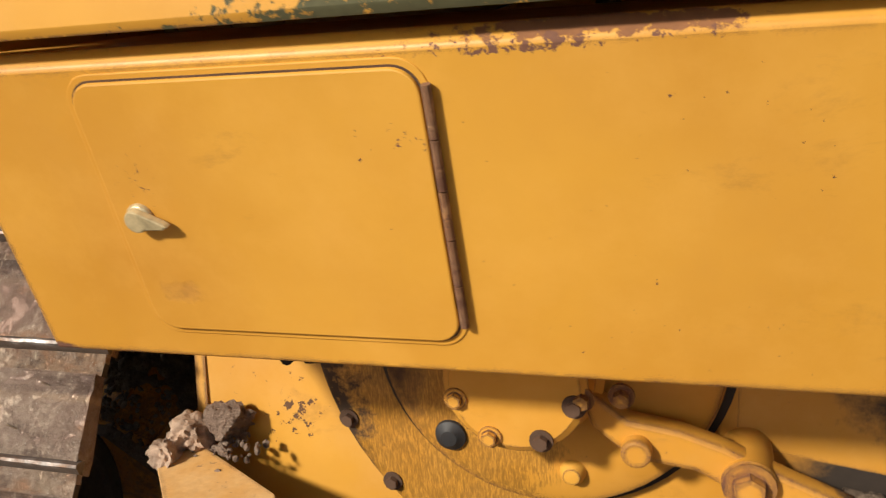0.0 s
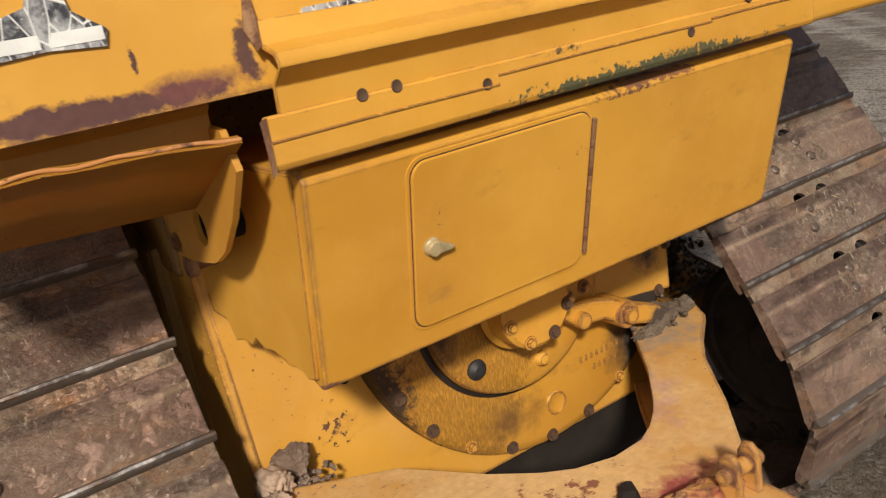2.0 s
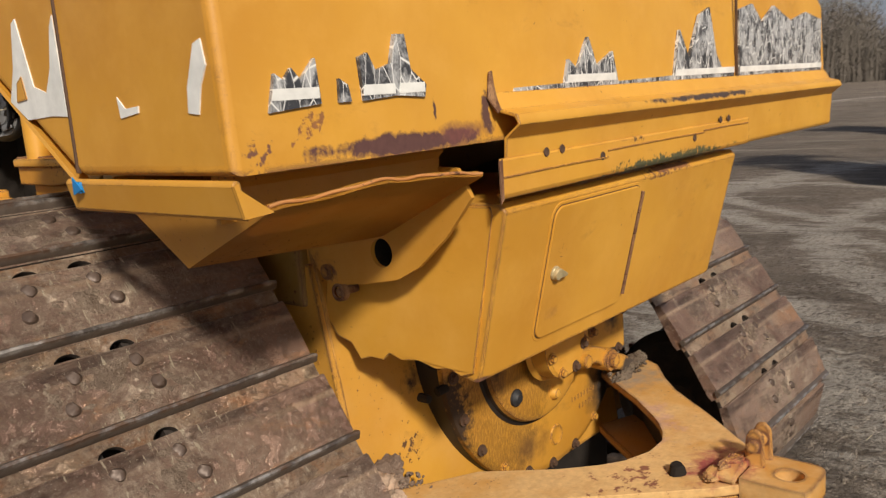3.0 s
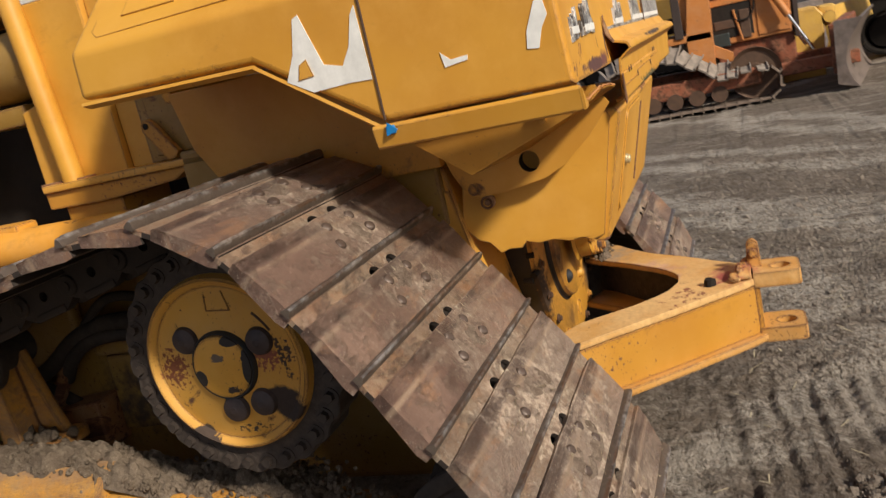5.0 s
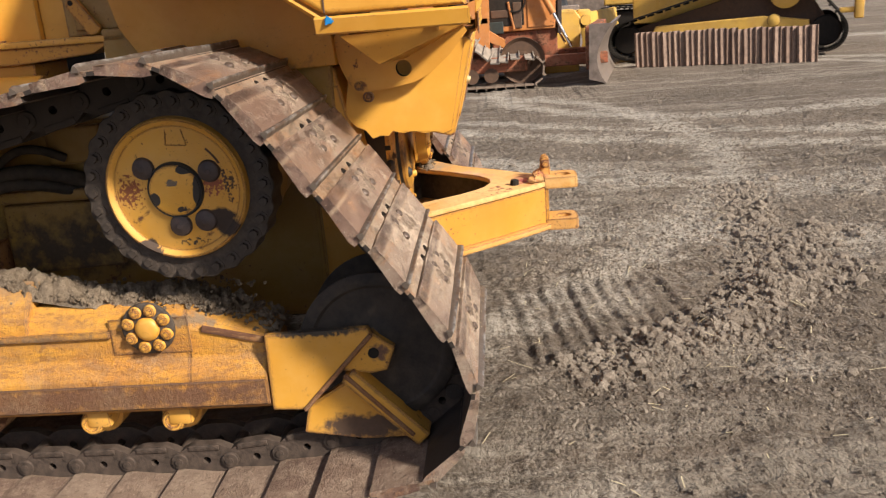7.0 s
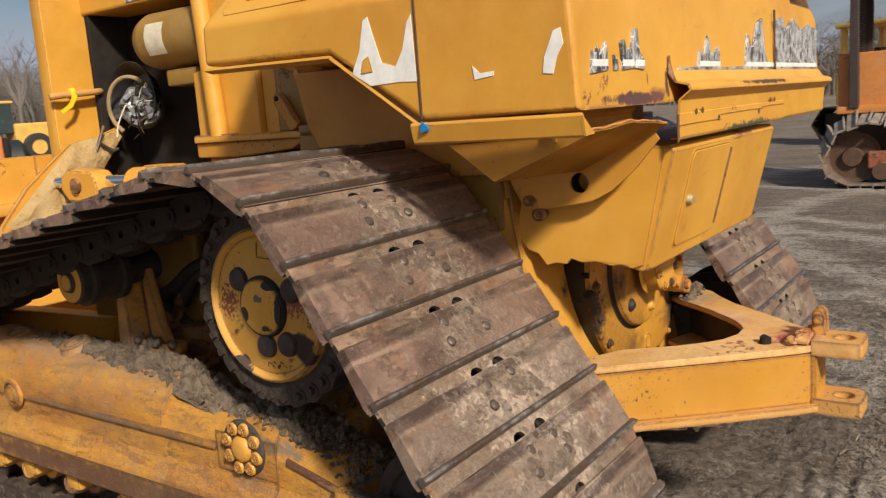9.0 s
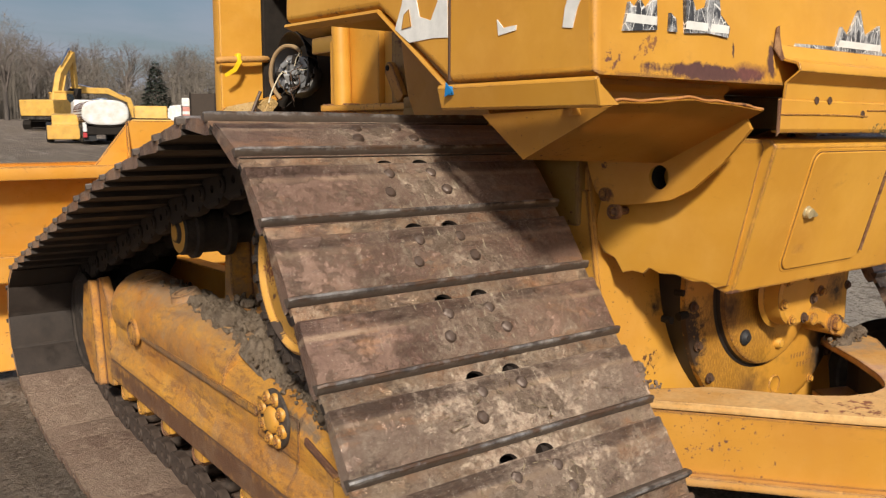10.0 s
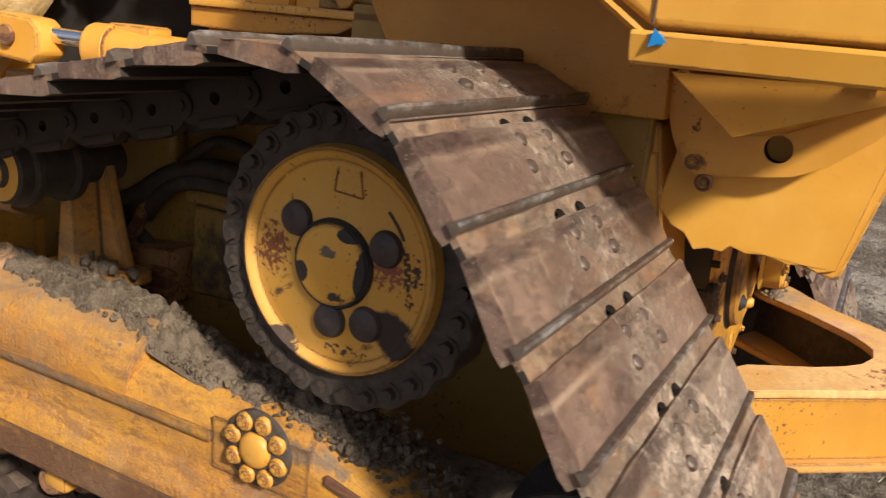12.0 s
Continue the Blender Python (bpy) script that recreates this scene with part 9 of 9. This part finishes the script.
def screen_panel(at, turn):
    e = machine("guard_screen", "dark steel guard screen standing beside a tractor", "screen", at, turn, "far parked machines")
    m = BM(); box(m, -0.60, 0.60, -0.02, 0.02, 0.5, 2.55, 0.005); part("panel", m, M_MESH, e)
    for x in (-0.60, 0.60):
        m = BM(); box(m, x - 0.04, x + 0.04, -0.05, 0.05, 0.0, 2.6, 0.01); part("post", m, M_DARK, e)


excavator(ground_spot(12.6, 72.0), -38, M_YELFAR)
excavator(ground_spot(13.9, 78.0), -97, M_YELFAR, True)
wheeled_tool_carrier(ground_spot(7.9, 47.0), 168)
tank_truck(ground_spot(9.4, 46.5), -8)
tractor(ground_spot(8.95, 26.0), -20, M_TRACTOR, M_DARK, "orange backhoe tractor with a glazed cab and folded arm", True, 1.18)
tractor(ground_spot(15.15, 43.0), 4, M_DARK, M_RED, "dark tractor with a red cab roof", False, 1.06)
pickup(ground_spot(11.6, 45.0), -16, M_YELFAR, "pale yellow pickup truck among parked machines")
box_truck(ground_spot(23.9, 71.7), 60)
screen_panel(ground_spot(13.25, 42.0), -18)
loader(ground_spot(20.0, 46.0), 80)
pickup(ground_spot(30.0, 96.0), 80)


# ---- trees ----
def branch(bm, p, d, ln, r, depth, rng):
    """A bare limb that forks; each piece is a slim tapered prism."""
    q = p + d * ln
    n = 5 if depth > 2 else 3
    s = d.cross(Vector((0.3, 0.2, 0.9)))
    s.normalize()
    u = s.cross(d)
    r2 = r * 0.68
    a = [bm.verts.new(p + r * (s * math.cos(6.283 * k / n) + u * math.sin(6.283 * k / n))) for k in range(n)]
    b = [bm.verts.new(q + r2 * (s * math.cos(6.283 * k / n) + u * math.sin(6.283 * k / n))) for k in range(n)]
    for k in range(n):
        bm.faces.new((a[k], a[(k + 1) % n], b[(k + 1) % n], b[k]))
    if depth == 0:
        return
    for _ in range(3 if depth > 1 else 4):
        nd = (d + Vector((rng.gauss(0, 0.42), rng.gauss(0, 0.42), rng.gauss(0.10, 0.28)))).normalized()
        branch(bm, p.lerp(q, rng.uniform(0.55, 1.0)), nd, ln * rng.uniform(0.62, 0.85), r2 * rng.uniform(0.55, 0.8), depth - 1, rng)


def bare_tree_meshes(seed, h):
    rng_ = random.Random(seed)
    bm = BM()
    cyl(bm, (0, 0, -0.5), (0, 0, h * 0.30), h * 0.022, h * 0.016, 8)
    trunk = as_mesh("trunk", bm, M_BARK)
    bm = BM()
    for _ in range(5):
        d = Vector((rng_.gauss(0, 0.30), rng_.gauss(0, 0.30), 1)).normalized()
        branch(bm, Vector((0, 0, h * rng_.uniform(0.2, 0.30))), d, h * 0.23, h * 0.013, 4, rng_)
    return trunk, as_mesh("crown", bm, M_TWIG)


TREES = [bare_tree_meshes(s, 10.0) for s in (1, 2, 3, 4)]


def bare_tree(x, y, h, kind, turn, label="bare grey winter tree at the yard's edge"):
    e = thing("tree", label, "tree", "bare trees round the yard")
    e.matrix_basis = pose(x, y, height_at(x, y), 0, 0, turn) @ Matrix.Diagonal((h / 10, h / 10, h / 10, 1))
    share("trunk", TREES[kind][0], e, Matrix.Identity(4))
    share("crown", TREES[kind][1], e, Matrix.Identity(4))


rng = random.Random(21)
# belt of trees along the far side of the yard and beyond the left machines
for k in range(64):
    a = radians(-42 + 78 * k / 63 + rng.uniform(-0.7, 0.7))
    d = rng.uniform(78, 120)
    bare_tree(d * math.cos(a), d * math.sin(a), rng.uniform(7, 11), rng.randrange(4), rng.uniform(0, 360))
for k in range(60):
    a = radians(62 + 60 * k / 59 + rng.uniform(-0.6, 0.6))
    d = rng.uniform(120, 165)
    bare_tree(d * math.cos(a), d * math.sin(a), rng.uniform(11, 16), rng.randrange(4), rng.uniform(0, 360))
bare_tree(57, 3.4, 9.0, 1, 40)
bare_tree(57, -1.8, 9.5, 3, 10)
bare_tree(58, -9.5, 9.0, 0, 70)


def thicket(name, arc0, arc1, d0, d1, h0, h1, count, seed, label):
    """Far leafless wood: crowns made of many short crossing twigs over thin stems, in one body."""
    r_ = random.Random(seed)
    vs, fs = [], []
    for _ in range(count):
        a, d = radians(r_.uniform(arc0, arc1)), r_.uniform(d0, d1)
        x, y = d * math.cos(a), d * math.sin(a)
        z = 0.018 * max(0, y - 12) + 0.004 * max(0, x - 25)
        h = r_.uniform(h0, h1) * (0.82 + 0.22 * math.sin(a * 23) + 0.12 * math.sin(a * 71 + 1))
        side = Vector((-math.sin(a), math.cos(a), 0))
        p = Vector((x, y, z - 0.3))
        k = len(vs)
        vs += [p - side * 0.09, p + side * 0.09, p + Vector((r_.gauss(0, 0.3), r_.gauss(0, 0.3), h * 0.85))]
        fs.append((k, k + 1, k + 2))
        for _b in range(40):
            f = r_.uniform(0.10, 0.98)
            w = h * 0.24 * math.sqrt(max(0.02, f * (1.15 - f))) * 1.7
            q = p + Vector((r_.gauss(0, 0.5) * w, r_.gauss(0, 0.5) * w, f * h))
            t = Vector((r_.gauss(0, 0.6), r_.gauss(0, 0.6), r_.uniform(0.1, 1.0))).normalized() * h * r_.uniform(0.07, 0.16)
            n = t.cross(Vector((r_.gauss(0, 1), r_.gauss(0, 1), r_.gauss(0, 1)))).normalized() * r_.uniform(0.018, 0.042)
            k = len(vs)
            vs += [q - n, q + n, q + t]
            fs.append((k, k + 1, k + 2))
    me = bpy.data.meshes.new(name)
    me.from_pydata([tuple(v) for v in vs], [], fs)
    me.materials.append(M_WOODS)
    tagged(new(name, me), label, "woods", kind="stuff")


thicket("far_woods", -50, 45, 85, 125, 5.5, 10.5, 7500, 3, "grey-brown leafless woods along the yard's far edge")
thicket("far_woods", 55, 130, 135, 185, 9, 14.5, 7000, 4, "grey-brown leafless woods along the yard's far edge")


def conifer(x, y, h):
    e = thing("conifer", "dark green conifer before the bare woods", "tree")
    e.matrix_basis = pose(x, y, height_at(x, y))
    m = BM()
    cyl(m, (0, 0, -0.3), (0, 0, h), 0.16, 0.02, 8)
    part("trunk", m, M_BARK, e)
    r_ = random.Random(8)
    vs, fs = [], []
    for _ in range(2600):
        z = h * (1 - math.sqrt(r_.random())) * 0.95 + 0.4
        rad = (h - z) / h * h * 0.35 * r_.uniform(0.5, 1.1)
        a = r_.uniform(0, 6.283)
        c = Vector((rad * math.cos(a), rad * math.sin(a), z - rad * 0.25))
        d = Vector((math.cos(a), math.sin(a), r_.uniform(-0.5, 0.2))) * 0.5
        s = Vector((-math.sin(a), math.cos(a), r_.uniform(-0.3, 0.3))) * 0.16
        k = len(vs)
        vs += [c - s, c + s, c + d]
        fs.append((k, k + 1, k + 2))
    me = bpy.data.meshes.new("crown")
    me.from_pydata([tuple(v) for v in vs], [], fs)
    me.materials.append(M_PINE)
    ob = new("crown", me)
    ob.parent = e


conifer(31.7, 106.0, 7.8)
